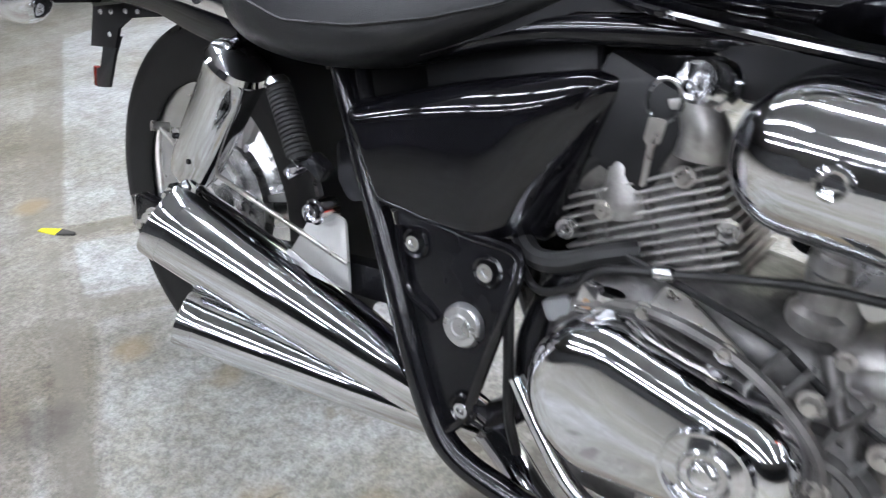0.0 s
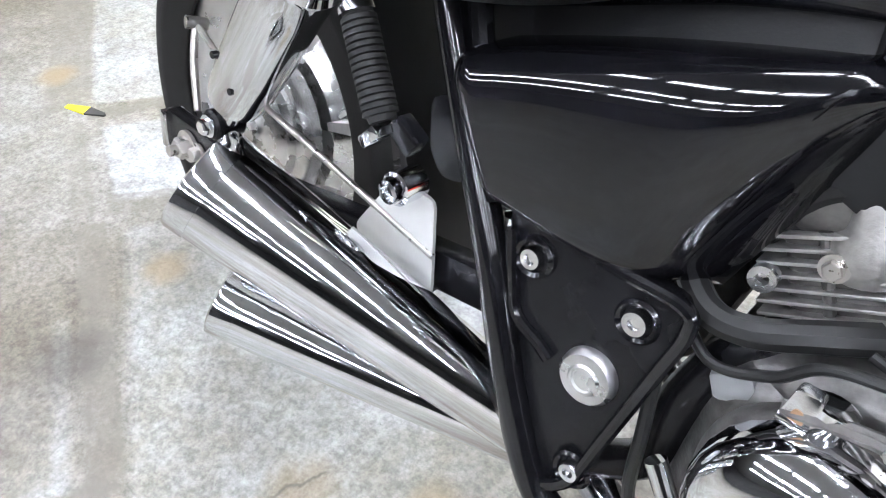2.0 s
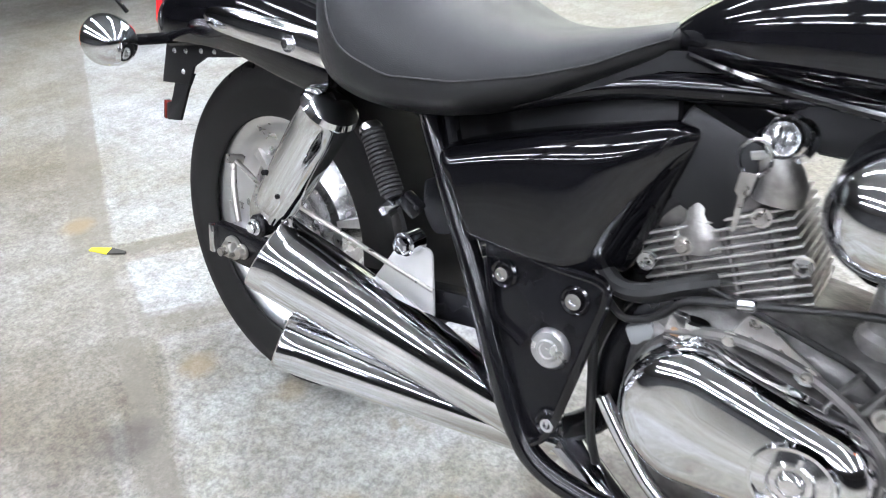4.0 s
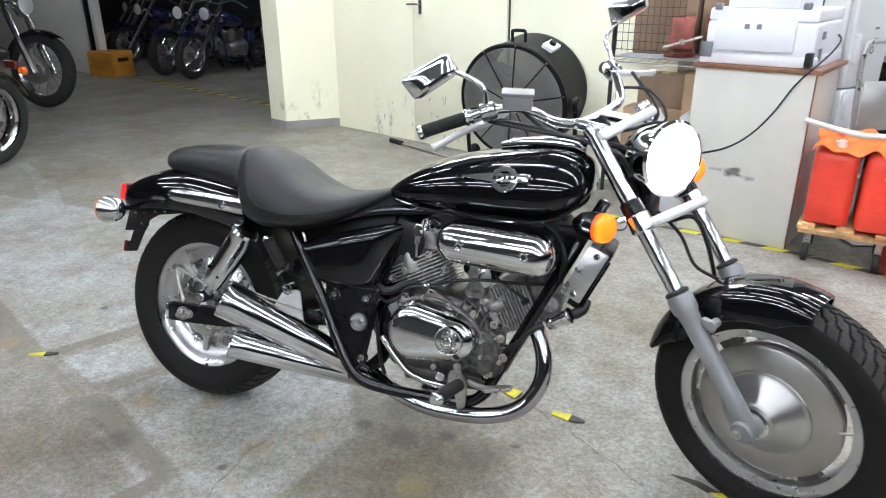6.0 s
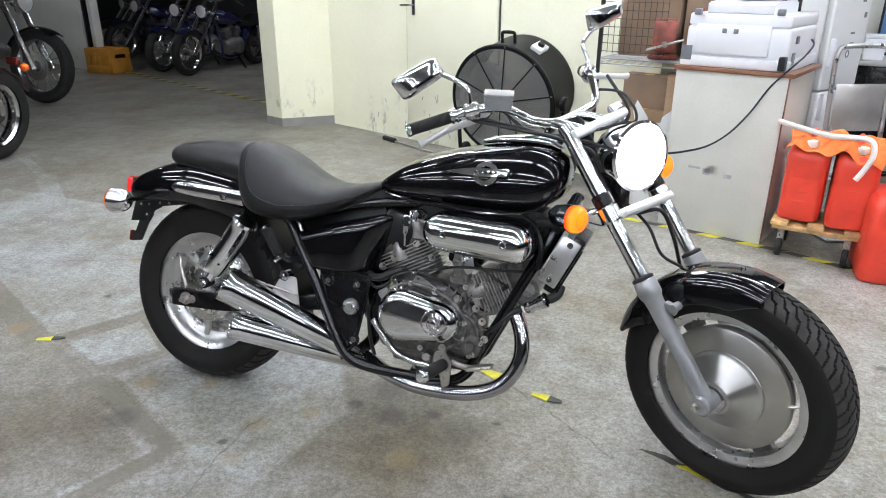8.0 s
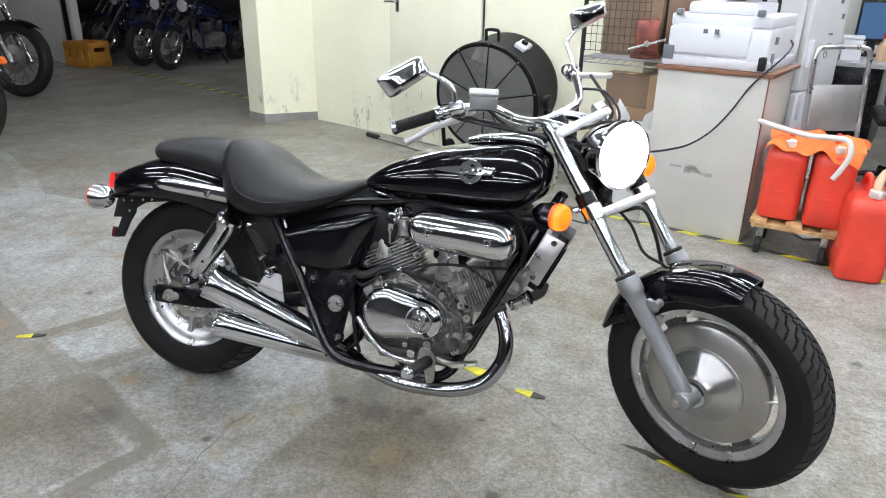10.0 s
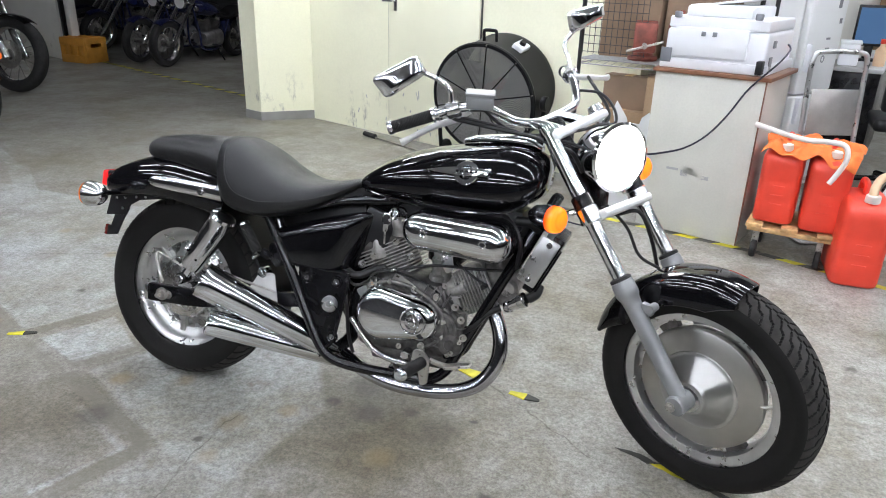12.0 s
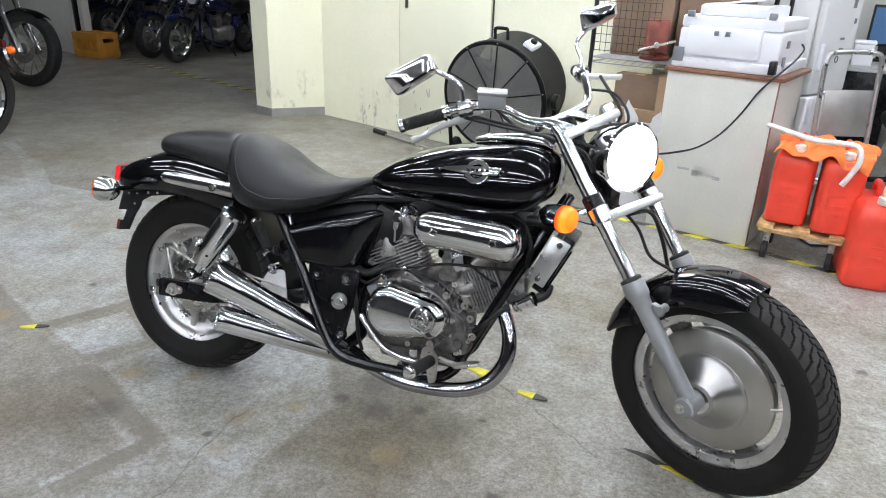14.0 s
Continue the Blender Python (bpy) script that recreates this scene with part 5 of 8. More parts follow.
    # hanger guard behind the silencers
    part("silencer_hanger", plate(round_outline([(0.353, 0.428), (0.306, 0.352), (0.340, 0.300), (0.412, 0.318), (0.415, 0.335), (0.402, 0.428)], 0.008), -0.113, -0.109, 0.001), WHITE_GUARD, bike, "dull white metal silencer hanger plate")
    part("hanger_bolt", lathe([(0, 0.010), (0.006, 0.010), (0.007, 0.014), (0.011, 0.013), (0.0125, 0.009), (0.0125, 0.004), (0.016, 0.003), (0.016, -0.024), (0, -0.024)], axis_matrix((0.3735, -0.131, 0.4335), (0.3735, -0.2, 0.4335)), 28), CHROME, bike)


def exhaust(bike):
    for tip, end, r0, r1, seam in (((0.2415, -0.2435, 0.4165), (0.587, -0.058, 0.206), 0.0518, 0.034, 0.03), ((0.261, -0.238, 0.290), (0.585, -0.030, 0.172), 0.0385, 0.030, 0.03)):
        L = (Vector(end) - Vector(tip)).length
        prof = [(r0 * 0.80, 0.06), (r0 * 0.80, 0.003), (r0 * 0.88, -0.002), (r0 * 0.985, 0.0), (r0 * 1.01, 0.0035), (r0 * 1.008, 0.022), (r0 * 0.992, 0.0222), (r0 * 0.984, 0.06),
                (r0 + (r1 - r0) * 0.5, L * 0.55), (r1, L * 0.94), (r1 * 0.9, L), (0.02, L)]
        muf = part("silencer", lathe(prof, axis_matrix(tip, end), 64), CHROME, bike, "chrome slash-back tapered silencer")
        part("silencer_end", lathe([(0, 0.03), (r0 * 0.45, 0.03), (r0 * 0.45, 0.005), (r0 * 0.5, 0.004), (r0 * 0.5, 0.03), (r0 * 0.8, 0.03)], axis_matrix(tip, end), 40), CHROME_WORN, muf)
    part("exhaust_pipe", tube([(1.035, -0.03, 0.455), (1.072, -0.075, 0.405), (1.100, -0.098, 0.340), (1.097, -0.11, 0.266), (1.050, -0.12, 0.200), (0.958, -0.128, 0.166), (0.823, -0.128, 0.160), (0.72, -0.105, 0.172), (0.64, -0.065, 0.188), (0.56, -0.04, 0.21)], 0.0215, 24, 8), PIPE_CHROME, bike, "heat-tinted chrome front exhaust pipe")
    part("exhaust_pipe", tube([(0.72, -0.05, 0.46), (0.675, -0.07, 0.43), (0.652, -0.075, 0.36), (0.645, -0.06, 0.27), (0.60, -0.05, 0.215)], 0.019, 16, 8), SATIN, bike)
    part("pipe_hook", plate([(0.566, 0.208), (0.552, 0.192), (0.556, 0.188), (0.574, 0.204)], -0.10, -0.085, 0.001), SATIN, bike)


def finned_cylinder(bike, centre, along, stack, width, height, fins, depth):
    """along: direction of the fins in x-z (degrees); stack: total height of the pile of fins."""
    m = Matrix.Translation(centre) @ pose(0, 0, 0, 0, -along, 0)
    core = box(width * 0.80, depth * 1.76, height, m=m, bevel=0.012)
    # Darker core than fins: the shade between them is in the colour.
    block = part("cylinder", core, ALU_DARK, bike, "dirty finned aluminium cylinder, shade between fins in the colour")
    for k in range(fins):
        z = -height / 2 + height * (k + 0.5) / fins
        shrink = 1 - 0.10 * abs(k - fins * 0.4) / fins
        part("fin", box(width * shrink, depth * 2, 0.0034, m=m @ Matrix.Translation((0, 0, z)), bevel=0.0014), ALU, block)
    for x in (-0.22, 0.06, 0.3):
        part("fin_post", rod(m @ Vector((width * x, -depth * 0.90, -height * 0.48)), m @ Vector((width * x, -depth * 0.90, height * 0.48)), 0.0042, seg=10), ALU_DARK, block)
    return m, block


OUT = Matrix.Translation((0.015, -0.024, 0.017))
AIR = Matrix.Translation((0.019, -0.070, 0.017))
CLIP = Matrix.Translation((0.008, -0.016, -0.004))


def engine(bike):
    part("crankcase", box(0.30, 0.21, 0.20, (0.815, 0.0, 0.345), 0.035, seg=3), CASE_GREY, bike, "dirty cast aluminium crankcase")
    part("crankcase_top", loft([super_ring(x, w, z0, z1, 3, 3, 28) for x, w, z0, z1 in ((0.66, 0.09, 0.37, 0.44), (0.72, 0.10, 0.38, 0.475), (0.80, 0.10, 0.38, 0.49), (0.90, 0.10, 0.38, 0.48), (0.96, 0.09, 0.36, 0.43))]), CASE_GREY, bike)
    m, rear = finned_cylinder(bike, (0.737, 0.0, 0.503), 27, 0, 0.166, 0.108, 11, 0.064)
    for x in (-0.074, 0.078):
        part("stud_eye", lathe([(0.005, -0.004), (0.010, -0.004), (0.010, 0.006), (0.005, 0.006)], m @ Matrix.Translation((x, -0.066, 0.02 if x < 0 else -0.01)) @ ALONG_Y, 20, closed=True), ALU_BRIGHT, rear)
    part("fin_bolt", bolt(m @ Vector((-0.03, -0.066, 0.030)), 0.007, 0.008), STEEL, rear)
    part("fin_bolt", bolt(m @ Vector((0.052, -0.066, 0.045)), 0.007, 0.008), STEEL, rear)
    head = box(0.120, 0.12, 0.055, m=m @ Matrix.Translation((0.0, 0, 0.075)), bevel=0.012, seg=3)
    part("cylinder_head", head, ALU_DARK, bike, "cast aluminium cylinder head")
    part("head_cap", lathe([(0, 0.026), (0.010, 0.025), (0.014, 0.019), (0.018, 0.002), (0.026, -0.008), (0.028, -0.03), (0, -0.03)], axis_matrix((0.704, -0.048, 0.545), (0.694, -0.062, 0.59)), 24), ALU, bike)
    part("head_cover", loft([[(x + 0.024 * q * math.cos(a), y + 0.024 * q * math.sin(a), z) for a in np.linspace(0, 2 * math.pi, 19)[:-1]] for x, y, z, q in ((0.772, -0.060, 0.585, 1.0), (0.774, -0.066, 0.605, 0.95), (0.768, -0.07, 0.622, 0.85), (0.764, -0.072, 0.634, 0.6))]), ALU, bike)
    part("inner_panel", box(0.12, 0.02, 0.19, m=Matrix.Translation((0.690, -0.036, 0.592)) @ pose(0, 0, 0, 0, 20, 0), bevel=0.009), BLACK, bike)
    m, front = finned_cylinder(bike, (1.012, 0.0, 0.466), -63, 0, 0.132, 0.098, 11, 0.096)
    part("cylinder_head", box(0.125, 0.16, 0.055, m=m @ Matrix.Translation((0.0, 0, 0.072)), bevel=0.015, seg=3), ALU_DARK, bike)
    part("head_cover", rod(m @ Vector((0.03, -0.085, 0.085)), m @ Vector((0.03, 0.085, 0.085)), 0.03, seg=24, bevel=0.01), ALU, bike)
    base = loft([super_ring(q, w, -h, h, 3.2, 3.2, 28) for q, w, h in ((-0.060, 0.070, 0.040), (-0.055, 0.086, 0.050), (-0.020, 0.090, 0.054), (0.006, 0.092, 0.056), (0.010, 0.080, 0.050))])
    bmesh.ops.transform(base, matrix=Matrix.Translation((0.962, 0.0, 0.432)) @ pose(0, 0, 0, 0, -26, 0), verts=base.verts)
    block = part("cylinder_base", base, ALU, bike, "cast aluminium base of the front cylinder")
    for x, z in ((0.925, 0.462), (0.975, 0.478), (0.990, 0.404), (0.945, 0.388)):
        part("base_nut", bolt((x, -0.088, z), 0.006, 0.010), STEEL, block)
    for k in range(3):
        part("base_rib", box(0.052, 0.006, 0.004, m=Matrix.Translation((0.952 + 0.004 * k, -0.090, 0.410 + 0.020 * k)) @ pose(0, 0, 0, 0, -26, 0), bevel=0.001), ALU, block)
    # intake between the cylinders
    part("carburettor", rod((0.90, -0.045, 0.44), (0.905, -0.045, 0.575), 0.026, 0.030, seg=24, bevel=0.006), ALU, bike, "cast aluminium carburettor body")
    b = lathe([(0, 0), (0.022, 0), (0.024, 0.004), (0.024, 0.016), (0.018, 0.022), (0.018, 0.05), (0.022, 0.054), (0.022, 0.066), (0, 0.066)], axis_matrix((0.893, -0.06, 0.468), (0.897, -0.062, 0.53)), 24)
    part("carburettor_cap", b, ALU, bike)
    part("intake_block", box(0.10, 0.14, 0.07, m=Matrix.Translation((0.905, 0.02, 0.55)) @ pose(0, 0, 0, 0, 8, 0), bevel=0.015), SATIN, bike)
    part("inlet_pipe", tube([(0.925, -0.06, 0.44), (0.955, -0.085, 0.45), (0.985, -0.09, 0.47)], 0.014, 12), ALU, bike)
    b = plate(round_outline([(0.772, 0.460), (0.783, 0.484), (0.801, 0.481), (0.860, 0.446), (0.852, 0.434), (0.838, 0.437), (0.834, 0.450), (0.790, 0.462)], 0.005), -0.114, -0.110, 0.001)
    part("cable_bracket", b, STEEL, bike, "stained steel cable bracket")
    part("bracket_bolt", bolt((0.845, -0.114, 0.443), 0.007, 0.009), ALU_BRIGHT, bike)
    # right crankcase covers
    out = oval_outline(0.803, 0.352, 0.055, 0.078, 0.060, -2, 18)
    part("clutch_base", domed([(0.79 + (x - 0.79) * 1.03, 0.352 + (z - 0.352) * 1.04) for x, z in out], -0.085, 0.02, 4, 0.1), ALU_DARK, bike, "grimy cast clutch casing", m=OUT)
    cover = part("engine_cover", capsule_dome(0.803, 0.352, 0.055, 0.078, 0.060, -2, -0.100, 0.052, 0.034, 9, 0.004), CHROME, bike, "bright chrome right engine cover", angle=60, m=OUT)
    em = axis_matrix((0.849, -0.1545, 0.352), (0.849, -0.3, 0.354))
    part("cover_ring", lathe([(0.031, -0.004), (0.034, 0.003), (0.037, 0.003), (0.040, -0.004)], em, 48, closed=True), CHROME, cover)
    part("cover_emblem", lathe([(0, 0.008), (0.008, 0.0075), (0.012, 0.004), (0.013, 0.001), (0.018, 0.001), (0.020, 0.0035), (0.022, 0.001), (0.033, -0.002)], em, 48), CHROME_WORN, cover)
    part("emblem_bar", box(0.005, 0.004, 0.018, m=Matrix.Translation((0.851, -0.158, 0.376)) @ pose(0, 0, 0, 0, 4, 0), bevel=0.0012), CHROME, cover)
    part("cover_neck", loft([[(0.724 + dx * 0.9, -0.10 - 0.012 * math.cos(a) * q, z) for dx, a, q in [(0.016 * math.sin(t), t, 1) for t in np.linspace(0, 2 * math.pi, 17)[:-1]]] for z in (0.40, 0.43, 0.447)]), CHROME, cover)
    part("cable_clip", plate(round_outline([(0.706, 0.448), (0.728, 0.448), (0.725, 0.474), (0.709, 0.474)], 0.004), -0.119, -0.109, 0.0015), CHROME_WORN, bike, "bright steel cable clip with rust specks", m=CLIP)
    part("clip_stain", plate(round_outline([(0.711, 0.450), (0.722, 0.450), (0.719, 0.459), (0.713, 0.460)], 0.003), -0.1195, -0.118), RUST, bike, m=CLIP)
    part("clip_screw", rod((0.706, -0.113, 0.446), (0.730, -0.113, 0.446), 0.006, seg=12), CHROME_WORN, bike, m=CLIP)
    part("oil_cap", box(0.034, 0.024, 0.024, m=Matrix.Translation((0.682, -0.090, 0.415)) @ pose(0, 0, 0, 0, -30, 0), bevel=0.006), FORK_GREY, bike, "grey plastic oil filler cap")
    part("front_cover", lathe([(0, 0.014), (0.020, 0.013), (0.024, 0.017), (0.029, 0.017), (0.032, 0.012), (0.045, 0.010), (0.049, 0.014), (0.055, 0.013), (0.058, 0.004), (0.066, 0.002), (0.068, -0.02)], axis_matrix((0.912, -0.095, 0.326), (0.912, -0.3, 0.326)), 48), CASE_GREY, bike, "cast aluminium generator cover", m=OUT)
    for x, z in ((0.975, 0.365), (0.955, 0.268), (0.865, 0.272), (0.90, 0.42), (0.955, 0.40), (0.985, 0.315)):
        part("case_bolt", bolt((x, -0.104, z), 0.0075, 0.012), STEEL, bike, m=OUT)
    # clutter on the right of the crankcase: pump cover, ribs, pipes
    for k in range(9):
        a = radians(-60 + 24 * k)
        p0, p1 = Vector((0.912 + 0.050 * math.cos(a), -0.104, 0.326 + 0.050 * math.sin(a))), Vector((0.912 + 0.078 * math.cos(a), -0.098, 0.326 + 0.078 * math.sin(a)))
        part("case_rib", tube([p0, p1], 0.0032, 6, 1, smooth=False), CASE_GREY, bike, m=OUT)
    pump = part("pump_cover", lathe([(0, 0.022), (0.012, 0.021), (0.016, 0.014), (0.030, 0.012), (0.036, 0.006), (0.038, -0.012)], axis_matrix((0.948, -0.098, 0.290), (0.948, -0.3, 0.290)), 28), ALU_DARK, bike, "grimy water pump cover", m=OUT)
    for k in range(3):
        a = 2 * math.pi * k / 3 + 0.4
        part("pump_bolt", bolt((0.948 + 0.030 * math.cos(a), -0.108, 0.290 + 0.030 * math.sin(a)), 0.005, 0.008), STEEL, pump)
    for k in range(4):
        part("case_rib", box(0.004, 0.012, 0.050, m=Matrix.Translation((0.862 + 0.022 * k, -0.102, 0.430 - 0.006 * k)) @ pose(0, 0, 0, 0, 24, 0), bevel=0.001), CASE_GREY, bike, m=OUT)
    part("cover_lip", tube([(0.70, -0.106, 0.43), (0.76, -0.108, 0.447), (0.83, -0.108, 0.438), (0.89, -0.106, 0.405), (0.925, -0.105, 0.36), (0.915, -0.105, 0.30), (0.87, -0.105, 0.265)], 0.006, 8, 6), ALU_DARK, bike, m=OUT)
    for x, z in ((0.760, 0.446), (0.832, 0.437), (0.925, 0.352), (0.872, 0.266), (0.80, 0.262)):
        part("cover_bolt", bolt((x, -0.108, z), 0.0055, 0.009), STEEL, bike, m=OUT)
    part("coolant_pipe", tube([(0.948, -0.112, 0.315), (0.955, -0.118, 0.36), (0.950, -0.115, 0.40), (0.930, -0.10, 0.43), (0.915, -0.085, 0.46)], 0.008, 12, 6), ALU_DARK, bike)
    part("hose", tube([(0.985, -0.10, 0.33), (1.02, -0.105, 0.36), (1.05, -0.10, 0.40), (1.09, -0.09, 0.425)], 0.010, 10, 6), HOSE, bike)
    part("spark_lead", tube([(0.955, -0.09, 0.535), (0.985, -0.108, 0.52), (1.02, -0.11, 0.50), (1.045, -0.10, 0.485)], 0.0038, 8, 6), HOSE, bike)
    part("spark_cap", rod((1.045, -0.10, 0.485), (1.030, -0.085, 0.470), 0.008, seg=12, bevel=0.002), PLASTIC_BLACK, bike)
    part("sump", box(0.24, 0.17, 0.05, (0.83, 0, 0.235), 0.015), ALU_DARK, bike)
    part("engine_mount", plate(round_outline([(0.94, 0.30), (1.0, 0.36), (1.02, 0.34), (0.985, 0.26), (0.94, 0.25)], 0.01), -0.10, -0.085, 0.002), SATIN, bike)
    # air cleaner box above the engine
    out = oval_outline(0.950, 0.606, 0.098, 0.051, 0.054, -3.5, 16)
    box_out = [(0.95 + (x - 0.95) * 1.02, 0.606 + (z - 0.606) * 1.04) for x, z in out]
    part("air_box", domed(box_out, 0.06, 0.162, 4, 0.05), SATIN, bike, "black air cleaner box", m=AIR)
    ac = part("air_cleaner_cover", capsule_dome(0.950, 0.606, 0.098, 0.051, 0.054, -3.5, -0.100, 0.062, 0.046, 10, 0.001), CHROME, bike, "chrome capsule air cleaner cover", angle=60, m=AIR)
    for x, z in ((0.872, 0.611), (1.031, 0.603)):
        mm = axis_matrix((x, -0.160, z), (x, -0.3, z))
        part("cover_screw", lathe([(0, -0.001), (0.0055, -0.001), (0.0065, 0.0065), (0.0085, 0.007), (0.0105, 0.0055), (0.011, 0.0015), (0.0145, 0.001), (0.0155, -0.004)], mm, 28), CHROME, ac)
    # hoses and cables about the engine
    for pts, r, mt in ((((0.612, -0.07, 0.470), (0.643, -0.094, 0.459), (0.675, -0.096, 0.462), (0.714, -0.09, 0.482), (0.74, -0.075, 0.49)), 0.0115, HOSE),
                       (((0.62, -0.085, 0.452), (0.66, -0.108, 0.432), (0.70, -0.112, 0.45), (0.725, -0.114, 0.478), (0.778, -0.114, 0.493), (0.868, -0.112, 0.517), (0.929, -0.11, 0.525), (1.0, -0.10, 0.525), (1.09, -0.09, 0.53)), 0.0042, HOSE),
                       (((0.74, -0.10, 0.492), (0.804, -0.112, 0.485), (0.85, -0.113, 0.475), (0.883, -0.112, 0.465), (0.93, -0.10, 0.43), (0.99, -0.09, 0.40)), 0.0035, HOSE),
                       (((0.625, -0.10, 0.42), (0.64, -0.105, 0.34), (0.648, -0.10, 0.27), (0.66, -0.09, 0.22)), 0.006, HOSE),
                       (((1.03, -0.04, 0.70), (1.10, -0.09, 0.66), (1.13, -0.10, 0.60), (1.12, -0.09, 0.54)), 0.008, HOSE),
                       (((0.73, -0.05, 0.62), (0.70, -0.055, 0.58), (0.665, -0.055, 0.55), (0.645, -0.05, 0.50)), 0.009, HOSE)):
        part("hose", tube(pts, r, 10, 8), mt, bike)
    # ignition lock with its key
    mm = axis_matrix((0.772, -0.075, 0.649), (0.765, -0.16, 0.662))
    lock = part("ignition_lock", lathe([(0, 0.036), (0.008, 0.036), (0.009, 0.040), (0.015, 0.042), (0.018, 0.038), (0.0185, 0.006), (0.023, 0.002), (0.023, -0.03), (0, -0.03)], mm, 32), CHROME_WORN, bike, "worn chrome ignition lock")
    part("key", box(0.004, 0.022, 0.026, m=mm @ Matrix.Translation((0, 0, 0.055)), bevel=0.0015), CHROME_WORN, lock, "steel key in the lock")
    ring = [(0.756 + 0.014 * math.cos(a), -0.142, 0.640 + 0.016 * math.sin(a)) for a in np.linspace(0, 2 * math.pi, 25)]
    part("key_ring", tube(ring, 0.0018, 6, 1, smooth=False), CHROME, lock)
    part("spare_key", plate(round_outline([(0.748, 0.626), (0.762, 0.626), (0.760, 0.608), (0.756, 0.604), (0.756, 0.572), (0.752, 0.570), (0.751, 0.604), (0.747, 0.608)], 0.002), -0.144, -0.141), STEEL, lock, "dull steel spare key")
    part("lock_bracket", tube([(0.742, -0.082, 0.628), (0.757, -0.082, 0.634), (0.772, -0.082, 0.650), (0.788, -0.082, 0.657)], 0.006, 10, 5, flat=0.6), WHITE_GUARD, bike)
    part("ferrule", rod((0.770, -0.114, 0.491), (0.788, -0.114, 0.496), 0.007, seg=14, bevel=0.002), CHROME_WORN, bike)
    # Bright plate added for the pale floor seen through the engine.
    part("floor_gap_plate", plate(round_outline([(0.905, 0.560), (0.940, 0.555), (0.950, 0.515), (0.930, 0.500), (0.915, 0.520)], 0.008), -0.098, -0.094, 0.001), ALU_BRIGHT, bike)
    # radiator with its side shield
    ang = 26
    rm = Matrix.Translation((1.196, 0.0, 0.562)) @ pose(0, 0, 0, 0, ang, 0)
    rad = part("radiator", box(0.032, 0.215, 0.17, m=rm, bevel=0.004), SATIN, bike, "black radiator with aluminium side shields")
    for k in range(16):
        part("core_fin", box(0.003, 0.20, 0.006, m=rm @ Matrix.Translation((0.018, 0, -0.075 + 0.01 * k))), ALU_DARK, rad)
    for side in (-1, 1):
        part("side_shield", box(0.054, 0.014, 0.138, m=rm @ Matrix.Translation((-0.016, 0.124 * side, 0.006)), bevel=0.004), ALU_BRIGHT, rad, "scuffed aluminium side shield")
        for z in (-0.048, 0.060):
            part("shield_screw", bolt(rm @ Vector((-0.014, 0.131 * side, z)), 0.0055, 0.005, (0, side, 0)), CHROME_WORN, rad)
    b = None
    for k in range(6):
        b = box(0.006, 0.012, 0.02, m=rm @ Matrix.Translation((0.02, -0.112, -0.06 + 0.022 * k)), bm=b)
    part("guard_tabs", b, SATIN, rad)
    part("radiator_hose", tube([(1.17, -0.07, 0.65), (1.15, -0.085, 0.67), (1.11, -0.08, 0.67)], 0.014, 12), HOSE, bike)
    b = lathe([(0, 0.0), (0.016, 0.0), (0.018, 0.004), (0.018, 0.014), (0.0155, 0.016), (0.0155, 0.034), (0.018, 0.036), (0.018, 0.046), (0.021, 0.05), (0.021, 0.066), (0.014, 0.070), (0, 0.070)], axis_matrix((1.105, -0.088, 0.428), (1.15, -0.105, 0.458)), 28)
    part("hose_union", b, CHROME_WORN, bike, "bright banded coolant hose union")
    part("hose", tube([(1.165, -0.105, 0.465), (1.185, -0.10, 0.48), (1.19, -0.085, 0.50)], 0.014, 12), HOSE, bike)
    part("thermostat", box(0.05, 0.05, 0.06, m=Matrix.Translation((1.10, -0.06, 0.455)) @ pose(0, 0, 0, 0, 25, 0), bevel=0.012), ALU_DARK, bike)
    # rear brake pedal, footpeg and bracket
    peg = part("footpeg", rod((0.896, -0.155, 0.252), (0.868, -0.262, 0.246), 0.0165, 0.0185, 20, bevel=0.004), RUBBER, bike, "black rubber footpeg with a chrome end")
    part("peg_end", lathe([(0, 0.012), (0.012, 0.010), (0.018, 0.003), (0.019, -0.006), (0.015, -0.01)], axis_matrix((0.8675, -0.264, 0.2458), (0.857, -0.304, 0.2436)), 24), CHROME, peg)
    out = round_outline([(0.888, 0.285), (0.915, 0.285), (0.935, 0.262), (0.935, 0.19), (0.915, 0.182), (0.905, 0.225), (0.882, 0.245)], 0.008)
    part("peg_bracket", plate(out, -0.152, -0.142, 0.002), STEEL, bike, "stained steel footpeg bracket", m=Matrix.Translation((-0.022, 0.0, -0.002)))
    b = rod((0.893, -0.16, 0.270), (0.893, -0.12, 0.270), 0.013, seg=20, bevel=0.002)
    part("bracket_pivot", b, CHROME_WORN, bike, m=Matrix.Translation((-0.050, 0.0, -0.006)))
    part("brake_pedal", tube([(0.662, -0.125, 0.338), (0.70, -0.13, 0.295), (0.745, -0.135, 0.255), (0.80, -0.14, 0.238), (0.875, -0.143, 0.235)], 0.009, 14, 8), CHROME, bike, "chrome brake pedal shaft")
    part("pedal_pad", box(0.075, 0.035, 0.010, m=Matrix.Translation((1.0, -0.165, 0.262)) @ pose(0, 0, 0, 0, -14, 0), bevel=0.004), STEEL, bike)
    part("pedal_arm", tube([(0.915, -0.145, 0.258), (0.95, -0.15, 0.252), (1.0, -0.165, 0.256)], 0.008, 10), STEEL, bike)
    # side stand on the far side
    part("side_stand", tube([(0.72, 0.115, 0.19), (0.70, 0.20, 0.10), (0.685, 0.265, 0.058)], 0.010, 12), SATIN, bike)
